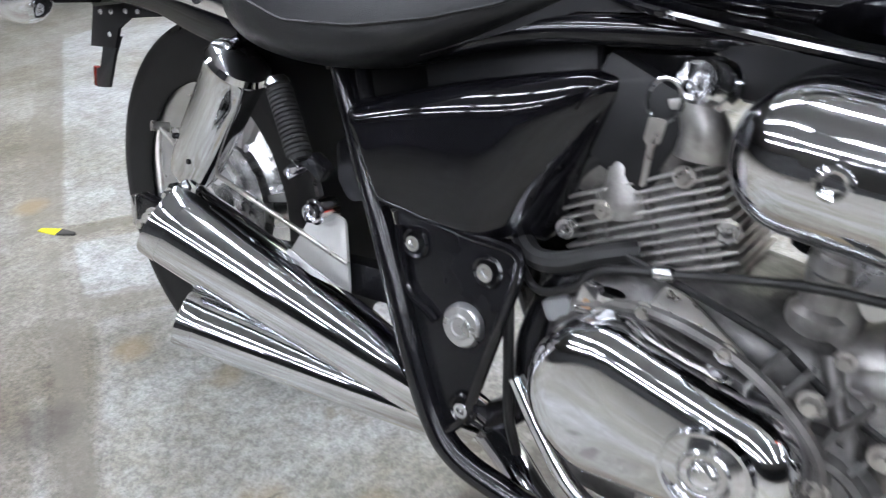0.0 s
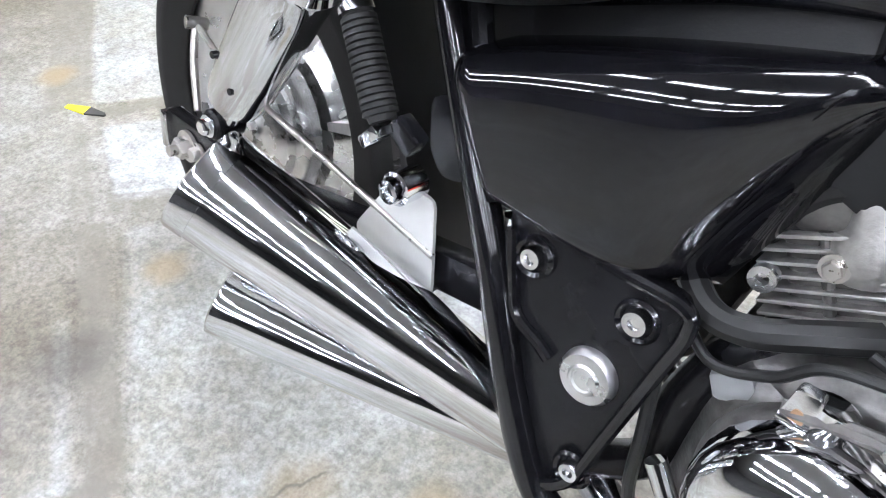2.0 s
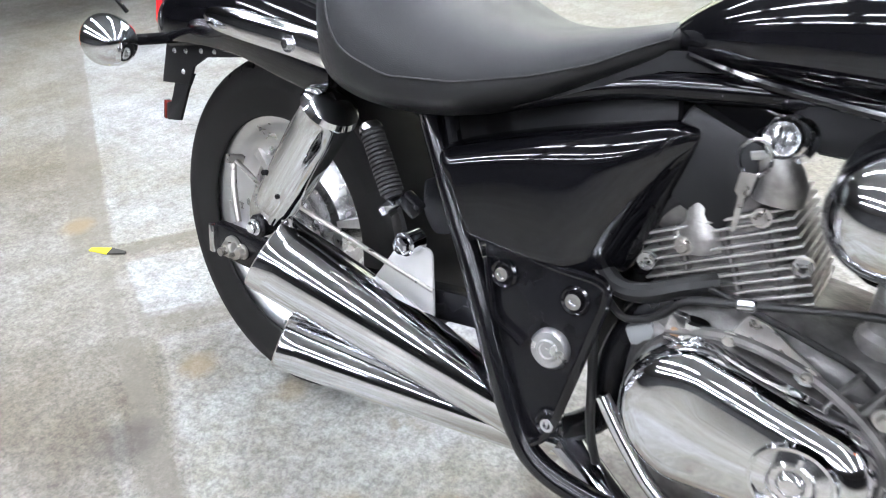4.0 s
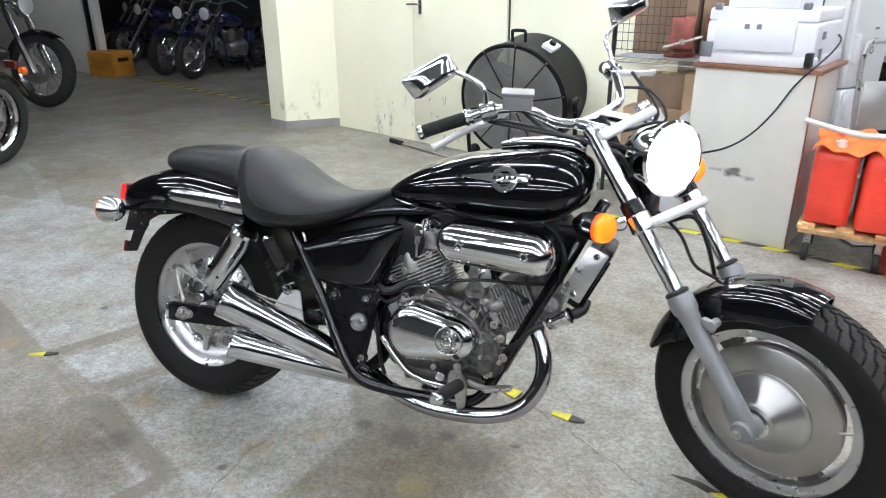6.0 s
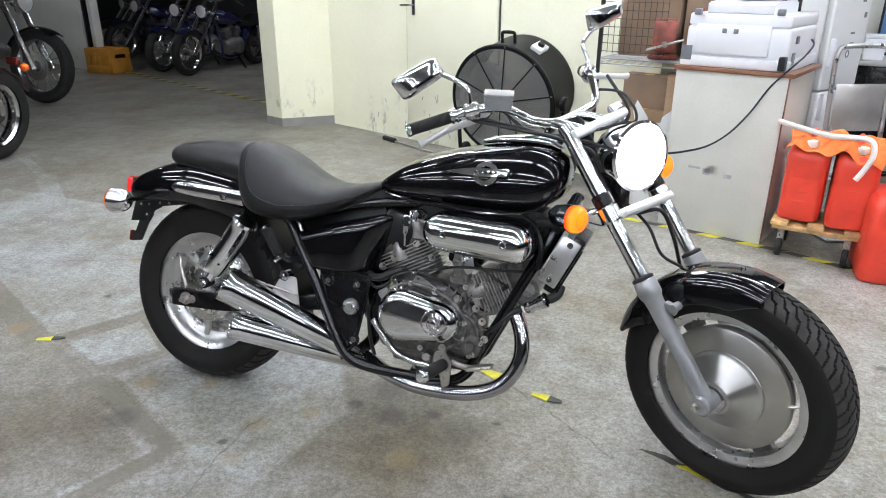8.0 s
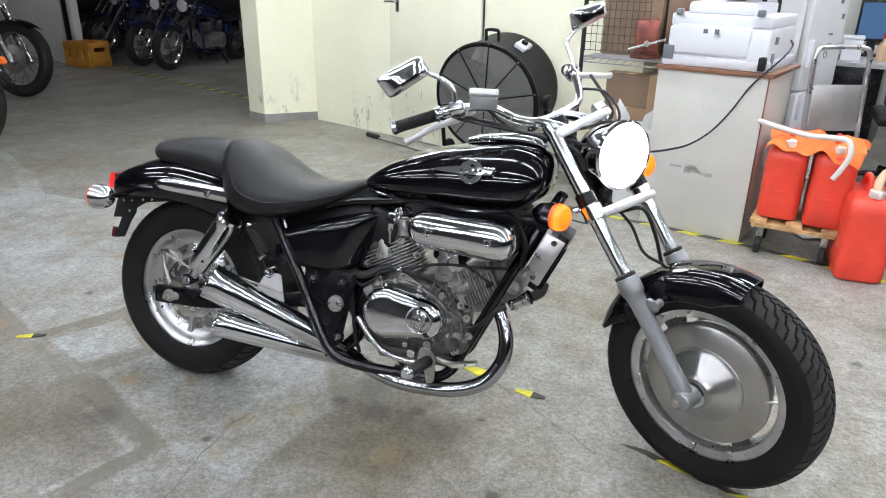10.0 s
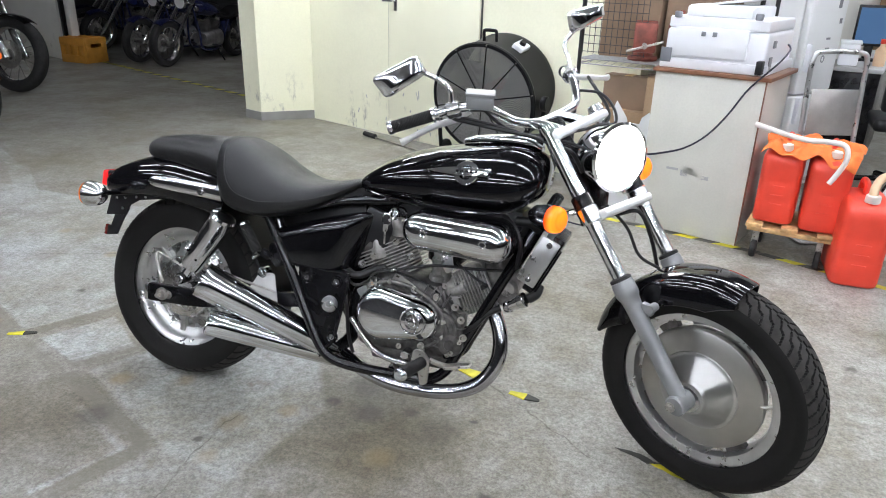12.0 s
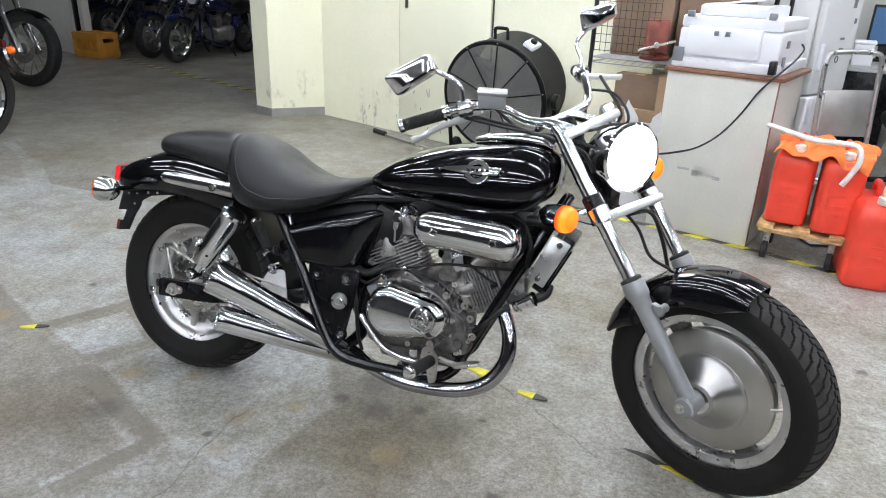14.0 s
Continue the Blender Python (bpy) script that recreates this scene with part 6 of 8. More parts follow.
    part("stand_foot", box(0.055, 0.035, 0.010, m=Matrix.Translation((0.685, 0.27, 0.0595)) @ pose(0, 0, 0, 12, 0, 0), bevel=0.003), SATIN, bike)


def tank_badge(bike):
    """A winged disc on the tank: plain shapes only."""
    m = Matrix.Translation((0.974, -0.1580, 0.792)) @ pose(0, 0, 0, -20, -2, -4) @ Matrix.Scale(1.06, 4)
    badge = part("tank_badge", lathe([(0.017, 0.0), (0.019, 0.003), (0.030, 0.003), (0.032, 0.0), (0.03, -0.012), (0.017, -0.012)], m @ ALONG_Y, 48, closed=True), CHROME, bike, "chrome winged disc badge with plain bars")
    wing = plate([(-0.105, 0.000), (-0.070, 0.007), (-0.03, 0.012), (0.064, 0.011), (0.054, -0.009), (-0.03, -0.009), (-0.066, -0.005)], -0.0075, 0.010, 0.001)
    bmesh.ops.transform(wing, matrix=m, verts=wing.verts)
    part("wing", wing, CHROME, badge)
    for k in range(5):
        part("badge_bar", box(0.0075, 0.003, 0.007, m=m @ Matrix.Translation((-0.022 + 0.0125 * k, -0.0085, 0.001)), bevel=0.0008), SATIN, badge)


def build_bike():
    bike = thing("motorcycle", "black chrome-trimmed cruiser motorcycle leaning on its side stand with headlamp lit", "motorcycle", BIKE)
    bpy.context.view_layer.update()
    rear_wheel(bike)
    front_wheel(bike)
    frame_tubes(bike)
    inner_body(bike)
    engine(bike)
    exhaust(bike)
    tank_and_seat(bike)
    side_covers(bike)
    front_end(bike)
    tank_badge(bike)
    return bike


build_bike()


# ---- things about the room ----
MELAMINE = material("off_white_melamine", (0.62, 0.61, 0.55), 0.45, blotch=0.06, blotch_scale=3, grain=0.03, grain_scale=90)
BROWN_TOP = material("brown_laminate", (0.20, 0.085, 0.045), 0.4, blotch=0.2, blotch_scale=12)
PRINTER_WHITE = material("white_plastic", (0.80, 0.81, 0.84), 0.38, bump=0.05, bump_scale=600)
PRINTER_GREY = material("grey_plastic", (0.17, 0.18, 0.20), 0.4)
FRIDGE_WHITE = material("fridge_enamel", (0.78, 0.79, 0.79), 0.3, blotch=0.03, blotch_scale=4)
CAN_RED = material("red_polyethylene", (0.72, 0.055, 0.028), 0.42, blotch=0.10, blotch_scale=9, bump=0.1, bump_scale=90)
CAP_WHITE = material("translucent_white_cap", (0.72, 0.70, 0.66), 0.4)
CLOTH = material("orange_cloth", (0.85, 0.20, 0.045), 0.85, blotch=0.15, blotch_scale=25, bump=0.4, bump_scale=250)
HOSE_WHITE = material("white_rubber_hose", (0.75, 0.70, 0.66), 0.45)
HOSE_TAN = material("tan_rubber_hose", (0.72, 0.50, 0.32), 0.5)
PINE = material("worn_pine_board", (0.50, 0.32, 0.14), 0.6, grain=0.25, grain_scale=40, blotch=0.25, blotch_scale=8)
CRATE_ORANGE = material("orange_crate_plastic", (0.55, 0.25, 0.035), 0.5, blotch=0.15, blotch_scale=8)
FAN_BLACK = material("fan_black_enamel", (0.006, 0.006, 0.007), 0.40, spec=0.18, blotch=0.2, blotch_scale=10)
FAN_BLADE = material("fan_blade_grey", (0.20, 0.20, 0.20), 0.4, 0.5, blotch=0.2, blotch_scale=6)
FAN_RED = material("fan_red_core", (0.35, 0.04, 0.03), 0.5)
WIRE = material("zinc_wire", (0.38, 0.38, 0.38), 0.4, 0.8)
DARK_WIRE = material("dark_wire", (0.03, 0.03, 0.03), 0.45, 0.4)
CARDBOARD = material("brown_cardboard", (0.33, 0.22, 0.13), 0.85, blotch=0.15, blotch_scale=5, grain=0.06, grain_scale=120)
CARDBOARD_DARK = material("dark_cardboard", (0.22, 0.15, 0.10), 0.85, blotch=0.2, blotch_scale=4)
VISE_RED = material("chipped_red_paint", (0.21, 0.055, 0.038), 0.6, blotch=0.45, blotch_scale=18)
PAPER = material("white_paper", (0.75, 0.76, 0.76), 0.7)
TAPE_YELLOW = material("worn_yellow_tape", (0.62, 0.55, 0.02), 0.5, blotch=0.25, blotch_scale=25)
TAPE_BLACK = material("worn_black_tape", (0.035, 0.034, 0.03), 0.5, blotch=0.3, blotch_scale=25)
BLUE_PAINT = material("dark_blue_metallic", (0.012, 0.016, 0.07), 0.2, 0.2, coat=0.8)
MAROON = material("dark_brown_paint", (0.045, 0.020, 0.014), 0.25, coat=0.7)
SCREEN = material("switched_on_screen", (0.02, 0.04, 0.08), 0.2, emit=0.5, emit_colour=(0.10, 0.22, 0.42))
TEAL = material("teal_plastic", (0.02, 0.35, 0.45), 0.5)
LABEL = material("grey_label", (0.42, 0.42, 0.42), 0.6)
CORD = material("navy_cord", (0.012, 0.012, 0.03), 0.5)
DOOR_GAP = material("dark_gap", (0.05, 0.05, 0.045), 0.8)


def world_of(a, b, z=0.0):
    return ROOM @ Vector((a, b, z))


# ---- floor marks ----
def hazard_tape(p, q, w, name, label, seed=0, step=0.075, cut=0.35, torn=False):
    """A length of yellow and black floor tape, its stripes parts of their own."""
    p, q = Vector(p), Vector(q)
    d = (q - p)
    L = d.length
    d.normalize()
    turn = math.degrees(math.atan2(d.y, d.x))
    t = thing(name, label, "floor tape", pose(p.x, p.y, 0, 0, 0, turn))
    rnd = random.Random(seed)
    n = max(2, int(L / step))
    for k in range(n):
        x0, x1 = L * k / n, L * (k + 1) / n - 0.0005
        sk = w * cut
        b = bmesh.new()
        z = 0.0016
        e = rnd.uniform(-0.002, 0.002)
        c = [(x0, -w / 2 + e), (x1, -w / 2 + e), (x1 + sk, w / 2 + e), (x0 + sk, w / 2 + e)]
        if torn:
            c = [(x0 + (x1 - x0) * f, -w / 2 + rnd.uniform(0.0, 0.32) * w) for f in (0, 0.2, 0.45, 0.7, 1)] + [(x0 + sk + (x1 - x0) * f, w / 2 - rnd.uniform(0.0, 0.32) * w) for f in (1, 0.75, 0.5, 0.3, 0)]
        top = [b.verts.new((x, y, z)) for x, y in c]
        low = [b.verts.new((x, y, 0.0001)) for x, y in c]
        b.faces.new(top)
        for i in range(len(c)):
            b.faces.new((low[i], low[(i + 1) % len(c)], top[(i + 1) % len(c)], top[i]))
        part("stripe", b, TAPE_YELLOW if k % 2 else TAPE_BLACK, t)
    return t


def leaf_scrap(at, length, width, turn, seed, share=0.62):
    """A torn scrap of yellow and black tape lying on the floor."""
    t = thing("tape_scrap", "torn scrap of yellow and black tape lying on the floor", "tape scrap", pose(at[0], at[1], 0, 0, 0, turn), "torn tape scraps")
    for x0, x1, w0, w1, mat in ((0, length * share, width * 0.5, width, TAPE_YELLOW), (length * share + 0.0005, length, width * 0.95, width * 0.25, TAPE_BLACK)):
        pts = [(x0, -w0 / 2), (x1, -w1 / 2), (x1, w1 / 2), (x0, w0 / 2)]
        b = bmesh.new()
        top = [b.verts.new((x, y, 0.003 + 0.004 * (x / length) * (1 if y > 0 else 0.3))) for x, y in pts]
        low = [b.verts.new((x, y, 0.0001)) for x, y in pts]
        b.faces.new(top)
        for i in range(4):
            b.faces.new((low[i], low[(i + 1) % 4], top[(i + 1) % 4], top[i]))
        part("scrap_face", b, mat, t)
    return t


def floor_marks():
    # tape scraps
    leaf_scrap((-0.775, -0.045), 0.105, 0.026, 22, 1, 0.55)
    leaf_scrap((0.898, 0.268), 0.090, 0.048, -22, 2, 0.92)
    leaf_scrap((1.095, 0.176), 0.105, 0.034, -12, 3, 0.55)
    hazard_tape((1.455, 0.000), (1.84, -0.172), 0.030, "floor_tape", "worn yellow and black hazard tape stuck to the floor", 3, 0.088, 1.3, True)
    hazard_tape((0.95, 2.22), (2.05, 1.842), 0.04, "floor_tape", "worn yellow and black hazard tape along the cabinet", 4, 0.10, 0.9)
    hazard_tape((2.06, 1.835), (3.3, 1.18), 0.04, "floor_tape", "worn yellow and black hazard tape stuck to the floor", 5, 0.10, 0.9)
    p, q = world_of(-8.3, 3.5), world_of(-3.3, 3.28)
    hazard_tape((p.x, p.y), (q.x, q.y), 0.06, "threshold_tape", "dirty yellow and black tape across the storage threshold", 6, 0.12, 0.9)


floor_marks()


def wall_details():
    # flush door leaf set in the cream wall, with its handle
    door = solo("door_1", box(0.90, 0.03, 2.05, (0, 0, 1.03), 0.003), DOOR_PAINT, "closed cream painted flush door with lever handle", kind="structure", m=in_room(-1.56, WALL_B - 0.012))
    for x in (-0.458, 0.458):
        part("door_gap", box(0.008, 0.012, 2.06, (x, 0.004, 1.03)), DOOR_GAP, door)
    part("door_gap", box(0.92, 0.012, 0.008, (0, 0.004, 2.062)), DOOR_GAP, door)
    plate_ = box(0.035, 0.008, 0.12, (-0.37, -0.018, 1.06), 0.003)
    part("handle_plate", plate_, CHROME_WORN, door, "dull steel handle plate")
    part("door_handle", tube([(-0.37, -0.02, 1.075), (-0.37, -0.055, 1.075), (-0.40, -0.06, 1.075), (-0.47, -0.06, 1.073)], 0.008, 10, 6), CHROME_WORN, door, "dull steel lever handle")
    # scuffs
    rnd = random.Random(8)
    for k in range(16):
        a = rnd.uniform(-1.9, -1.0) if k < 12 else rnd.uniform(-2.6, -2.0)
        z = rnd.uniform(0.08, 0.38)
        b = box(rnd.uniform(0.004, 0.018), 0.0012, rnd.uniform(0.012, 0.09), (0, 0, 0), m=pose(0, 0, 0, 0, rnd.uniform(-25, 25), 0))
        solo("wall_scuff", b, LABEL, "grey scuff mark on the cream wall", kind="structure", m=in_room(a, WALL_B - (0.0285 if -2.01 < a < -1.11 else 0.0015), z))
    # dark post with a white edge at the storage opening
    solo("door_post", box(0.10, 0.12, TOP, (0, 0, TOP / 2), 0.004), SATIN, "dark painted steel door post", kind="structure", m=in_room(-8.38, 3.28))
    solo("post_edge", box(0.12, 0.10, TOP, (0, 0, TOP / 2), 0.004), WALL_WHITE, "off-white post edge beside the storage bay", kind="structure", m=in_room(-8.26, 3.30))


wall_details()


def drum_fan():
    m = Matrix.Translation((0.385, 2.83, 0.0)) @ pose(0, 0, 0, 0, 0, -14)
    fan = thing("drum_fan", "large black drum fan with wire grille standing by the wall", "fan", m)
    R, zc = 0.366, 0.515
    tilt = Matrix.Translation((0, 0, zc)) @ pose(0, 0, 0, 8, 0, 0) @ ALONG_Y
    shell = [(R - 0.02, -0.30), (R, -0.30), (R + 0.004, -0.28), (R, -0.26), (R, 0.05), (R + 0.012, 0.058), (R + 0.016, 0.07), (R + 0.010, 0.085), (R - 0.012, 0.085), (R - 0.014, 0.06), (R - 0.02, 0.04)]
    part("drum", lathe(shell, tilt, 72, closed=True), FAN_BLACK, fan, "black drum housing")
    for k in range(42):
        r = 0.055 + (R - 0.070) * k / 41
        ring = lathe([(r - 0.0019, 0.080), (r + 0.0019, 0.080), (r + 0.0019, 0.084), (r - 0.0019, 0.084)], tilt, 48, closed=True)
        part("grille_ring", ring, WIRE, fan)
    for k in range(10):
        a = 2 * math.pi * k / 10 + 0.2
        c, s = math.cos(a), math.sin(a)
        part("grille_spoke", tube([tilt @ Vector((c * 0.05, s * 0.05, 0.088)), tilt @ Vector((c * R, s * R, 0.088))], 0.0045, 6, 1, smooth=False), FAN_BLACK, fan)
        part("rim_screw", rod(tilt @ Vector((c * (R + 0.003), s * (R + 0.003), 0.085)), tilt @ Vector((c * (R + 0.003), s * (R + 0.003), 0.092)), 0.006, seg=8), CHROME_WORN, fan)
    part("grille_cap", lathe([(0, 0.098), (0.05, 0.096), (0.06, 0.085)], tilt, 32), FAN_BLACK, fan)
    for k in range(3):
        rings = []
        for j in range(7):
            r = 0.07 + 0.27 * j / 6
            a0 = 2 * math.pi * k / 3 + 0.12 * j
            w = 0.30 + 0.12 * math.sin(j / 6 * 3)
            tw = 0.07 - 0.006 * j
            rings.append([tilt @ Vector((r * math.cos(a0 + w * s), r * math.sin(a0 + w * s), -0.06 + tw * s + o)) for s, o in ((-1, 0.003), (0, 0.006), (1, 0.003), (1, -0.003), (0, 0.0), (-1, -0.003))])
        part("blade", loft(rings), FAN_BLADE, fan, "grey metal fan blade")
    part("motor", lathe([(0, 0.03), (0.07, 0.02), (0.08, -0.02), (0.08, -0.22), (0, -0.22)], tilt, 32), FAN_RED, fan)
    for k in range(24):
        r = 0.05 + (R - 0.056) * k / 23
        part("rear_ring", lathe([(r - 0.0025, -0.296), (r + 0.0025, -0.296), (r + 0.0025, -0.30), (r - 0.0025, -0.30)], tilt, 40, closed=True), FAN_BLACK, fan)
    part("carry_handle", tube([tilt @ Vector(p) for p in ((-0.045, R - 0.005, -0.05), (-0.045, R + 0.055, -0.05), (-0.03, R + 0.066, -0.05), (0.03, R + 0.066, -0.05), (0.045, R + 0.055, -0.05), (0.045, R - 0.005, -0.05))], 0.011, 10, 3), FAN_BLACK, fan, "black carrying handle")
    sw = tilt @ Matrix.Rotation(radians(-30), 4, "Z") @ Matrix.Translation((0, R + 0.012, -0.12))
    part("switch_box", box(0.08, 0.03, 0.13, m=sw, bevel=0.006), PRINTER_WHITE, fan, "grey-white switch box")
    part("switch_knob", rod(sw @ Vector((0, 0.012, 0.0)), sw @ Vector((0, 0.035, 0.0)), 0.022, seg=20, bevel=0.003), FAN_BLACK, fan)
    for side in (-1, 1):
        part("stand", tube([(side * (R + 0.02), 0.05, zc), (side * (R + 0.03), 0.05, 0.25), (side * (R + 0.02), 0.05, 0.03), (side * (R - 0.02), -0.20, 0.018), (0, -0.24, 0.018)], 0.015, 10, 6), FAN_BLACK, fan)
        part("wheel", rod((side * 0.40, 0.18, 0.07), (side * 0.44, 0.18, 0.07), 0.07, seg=28, bevel=0.01), RUBBER, fan)
    part("stand_bar", tube([(-0.40, 0.18, 0.06), (0.40, 0.18, 0.06)], 0.014, 10, 1, smooth=False), FAN_BLACK, fan)
    part("tilt_knob", rod(Vector((R + 0.02, 0.02, zc)), Vector((R + 0.06, 0.02, zc)), 0.05, seg=24, bevel=0.008), FAN_BLACK, fan)


drum_fan()


def floor_jack_handle():
    t = thing("pry_handle", "steel rod with a black rubber grip lying by the wall", "tool handle", Matrix.Translation(world_of(-2.02, 2.90)) @ pose(0, 0, 0, 0, 0, -32))
    part("rod", rod((0.0, 0, 0.012), (0.62, 0, 0.012), 0.008, seg=12), STEEL, t)
    part("grip", rod((-0.14, 0, 0.02), (0.02, 0, 0.02), 0.02, seg=16, bevel=0.006), RUBBER, t, "black rubber grip")


floor_jack_handle()

# the cabinet corner: x along its front, y back from it
CORNER = pose(1.443, 2.088, 0, 0, 0, -18.2)


def corner(x, y, z=0.0, turn=0.0):
    return CORNER @ pose(x, y, z, 0, 0, turn)


def cabinet():
    cab = thing("cabinet", "off-white melamine cabinet with a brown worktop edge", "cabinet", corner(0, 0, 0, -3))
    part("back_panel", box(0.547, 0.018, 0.845, (0.2735, 0.009, 0.4245), 0.0015), MELAMINE, cab, "smudged off-white panel")
    for x in (0.009, 0.538):
        part("side_panel", box(0.018, 0.50, 0.845, (x, 0.27, 0.4245), 0.0015), MELAMINE, cab)
    part("side_edge", box(0.004, 0.016, 0.845, (0.5495, 0.008, 0.4245)), BROWN_TOP, cab)
    part("bottom_panel", box(0.52, 0.39, 0.018, (0.28, 0.22, 0.06)), MELAMINE, cab)
    part("worktop", box(0.585, 0.56, 0.020, (0.28, 0.265, 0.858), 0.002), BROWN_TOP, cab, "brown laminate worktop")
    rnd = random.Random(3)
    for k in range(9):
        part("smudge", box(rnd.uniform(0.02, 0.09), 0.0008, rnd.uniform(0.01, 0.05), (rnd.uniform(0.16, 0.34), -0.0004, rnd.uniform(0.30, 0.36)), m=None), LABEL if k < 3 else MELAMINE, cab)


def printer():
    p = thing("printer", "white multifunction printer on the cabinet", "printer", corner(0.282, 0.275, 0.868, -3) @ Matrix.Diagonal((1.0, 1.42, 1.42, 1)))
    rows = [(-0.255, 0.0), (0.255, 0.0)]
    part("body", box(0.50, 0.36, 0.135, (0, 0, 0.072), 0.014, seg=3), PRINTER_WHITE, p)
    part("base", box(0.53, 0.38, 0.035, (0, 0, 0.018), 0.006), PRINTER_WHITE, p)
    part("rear_cover", box(0.36, 0.02, 0.10, (-0.02, -0.186, 0.095), 0.006), PRINTER_WHITE, p)
    part("scanner_lid", box(0.49, 0.355, 0.040, (0.0, 0.0, 0.160), 0.008, seg=3), PRINTER_WHITE, p, "white scanner lid")
    part("document_feeder", loft([super_ring(x, 0.155, 0.178, 0.220, 5, 8, 28, y=-0.015) for x in (-0.165, -0.16, 0.0, 0.145, 0.15)]), PRINTER_WHITE, p)
    part("paper_tray", box(0.22, 0.20, 0.008, m=Matrix.Translation((0.02, 0.03, 0.232)) @ pose(0, 0, 0, 0, -6, 0), bevel=0.003), PRINTER_WHITE, p)
    part("grey_panel", box(0.055, 0.006, 0.05, (-0.235, -0.190, 0.045), 0.002), PRINTER_GREY, p, "grey vent panel")
    for x in (-0.055, 0.0):
        part("vent", box(0.022, 0.006, 0.016, (x, -0.197, 0.125), 0.002), PRINTER_GREY, p)
    for x, z in ((-0.2, 0.185), (0.19, 0.19)):
        part("hinge", box(0.035, 0.02, 0.022, (x, -0.185, z), 0.005), PRINTER_GREY, p)
    part("socket", box(0.012, 0.03, 0.025, (0.252, -0.10, 0.10), 0.002), PRINTER_GREY, p)
    part("power_socket", box(0.006, 0.035, 0.045, (0.262, -0.15, 0.04), 0.002), PRINTER_GREY, p)
    part("plug", box(0.03, 0.035, 0.045, (0.24, -0.21, 0.03), 0.004), PLASTIC_BLACK, p)


def power_cord():
    pts = [(0.566, 0.26, 1.005), (0.588, 0.20, 0.985), (0.580, 0.08, 0.945), (0.548, -0.035, 0.895), (0.47, -0.035, 0.80), (0.40, -0.05, 0.67), (0.32, -0.06, 0.56), (0.22, -0.07, 0.48), (0.10, -0.08, 0.435), (-0.02, -0.10, 0.40), (-0.12, -0.14, 0.30), (-0.18, -0.2, 0.10), (-0.20, -0.24, 0.012), (-0.3, -0.25, 0.008)]
    t = thing("power_cord", "thin dark cord hanging from the printer across the cabinet", "cord", CORNER.copy())
    part("cord", tube(pts, 0.0045, 8, 8), CORD, t)
    part("cord", tube([(x + 0.006, y - 0.006, z + 0.007) for x, y, z in pts[5:-2]], 0.003, 6, 6), CORD, t)


def fridge():
    f = thing("fridge", "white two-door refrigerator with stickers on its doors", "fridge", corner(0.345, 1.285, 0, 73))
    part("body", box(0.46, 0.50, 1.52, (0, 0.02, 0.78), 0.01), FRIDGE_WHITE, f)
    for z, h in ((0.345, 0.61), (1.098, 0.875)):
        d = part("door", box(0.46, 0.045, h, (0, -0.258, z), 0.012, seg=3), FRIDGE_WHITE, f, "white enamelled door")
        part("handle", box(0.03, 0.03, 0.16, (-0.19, -0.29, z + (0.22 if z < 1 else -0.22)), 0.008), PRINTER_WHITE, d)
    for x, z, w, h in ((0.05, 0.98, 0.05, 0.012), (0.06, 0.92, 0.05, 0.012), (0.17, 1.08, 0.03, 0.03), (0.12, 1.18, 0.04, 0.05)):
        part("sticker", box(w, 0.002, h, (x, -0.2815, z)), PRINTER_GREY, f, "dark sticker")
    part("magnet", lathe([(0.016, 0.0), (0.022, 0.0), (0.022, 0.003), (0.016, 0.003)], Matrix.Translation((0.03, -0.2805, 0.86)) @ ALONG_Y, 24, closed=True), PRINTER_GREY, f)


def hand_truck():
    t = thing("hand_truck", "folded aluminium hand truck leaning by the refrigerator", "hand truck", corner(0.838, 0.46, 0, 38))
    for x in (-0.15, 0.15):
        part("rail", tube([(x, 0.0, 0.06), (x, 0.04, 0.45), (x, 0.08, 0.82)], 0.013, 12, 4), ALU_BRIGHT, t)
    part("handle", tube([(-0.15, 0.08, 0.82), (-0.145, 0.085, 0.93), (-0.10, 0.09, 0.965), (0.10, 0.09, 0.965), (0.145, 0.085, 0.93), (0.15, 0.08, 0.82)], 0.013, 12, 5), ALU_BRIGHT, t)
    for z in (0.30, 0.55, 0.76):
        part("cross_bar", tube([(-0.15, 0.02 + z * 0.08, z), (0.15, 0.02 + z * 0.08, z)], 0.010, 10, 1, smooth=False), ALU_BRIGHT, t)
    part("nose_plate", box(0.34, 0.20, 0.008, (0, -0.09, 0.012), 0.003), ALU_BRIGHT, t)
    part("back_plate", box(0.26, 0.006, 0.24, m=Matrix.Translation((0, 0.055, 0.66)) @ pose(0, 0, 0, -5, 0, 0), bevel=0.002), ALU_PLATE, t)
    for x in (-0.19, 0.19):
        part("wheel", rod((x - 0.02, 0.06, 0.075), (x + 0.02, 0.06, 0.075), 0.075, seg=24, bevel=0.012), RUBBER, t)


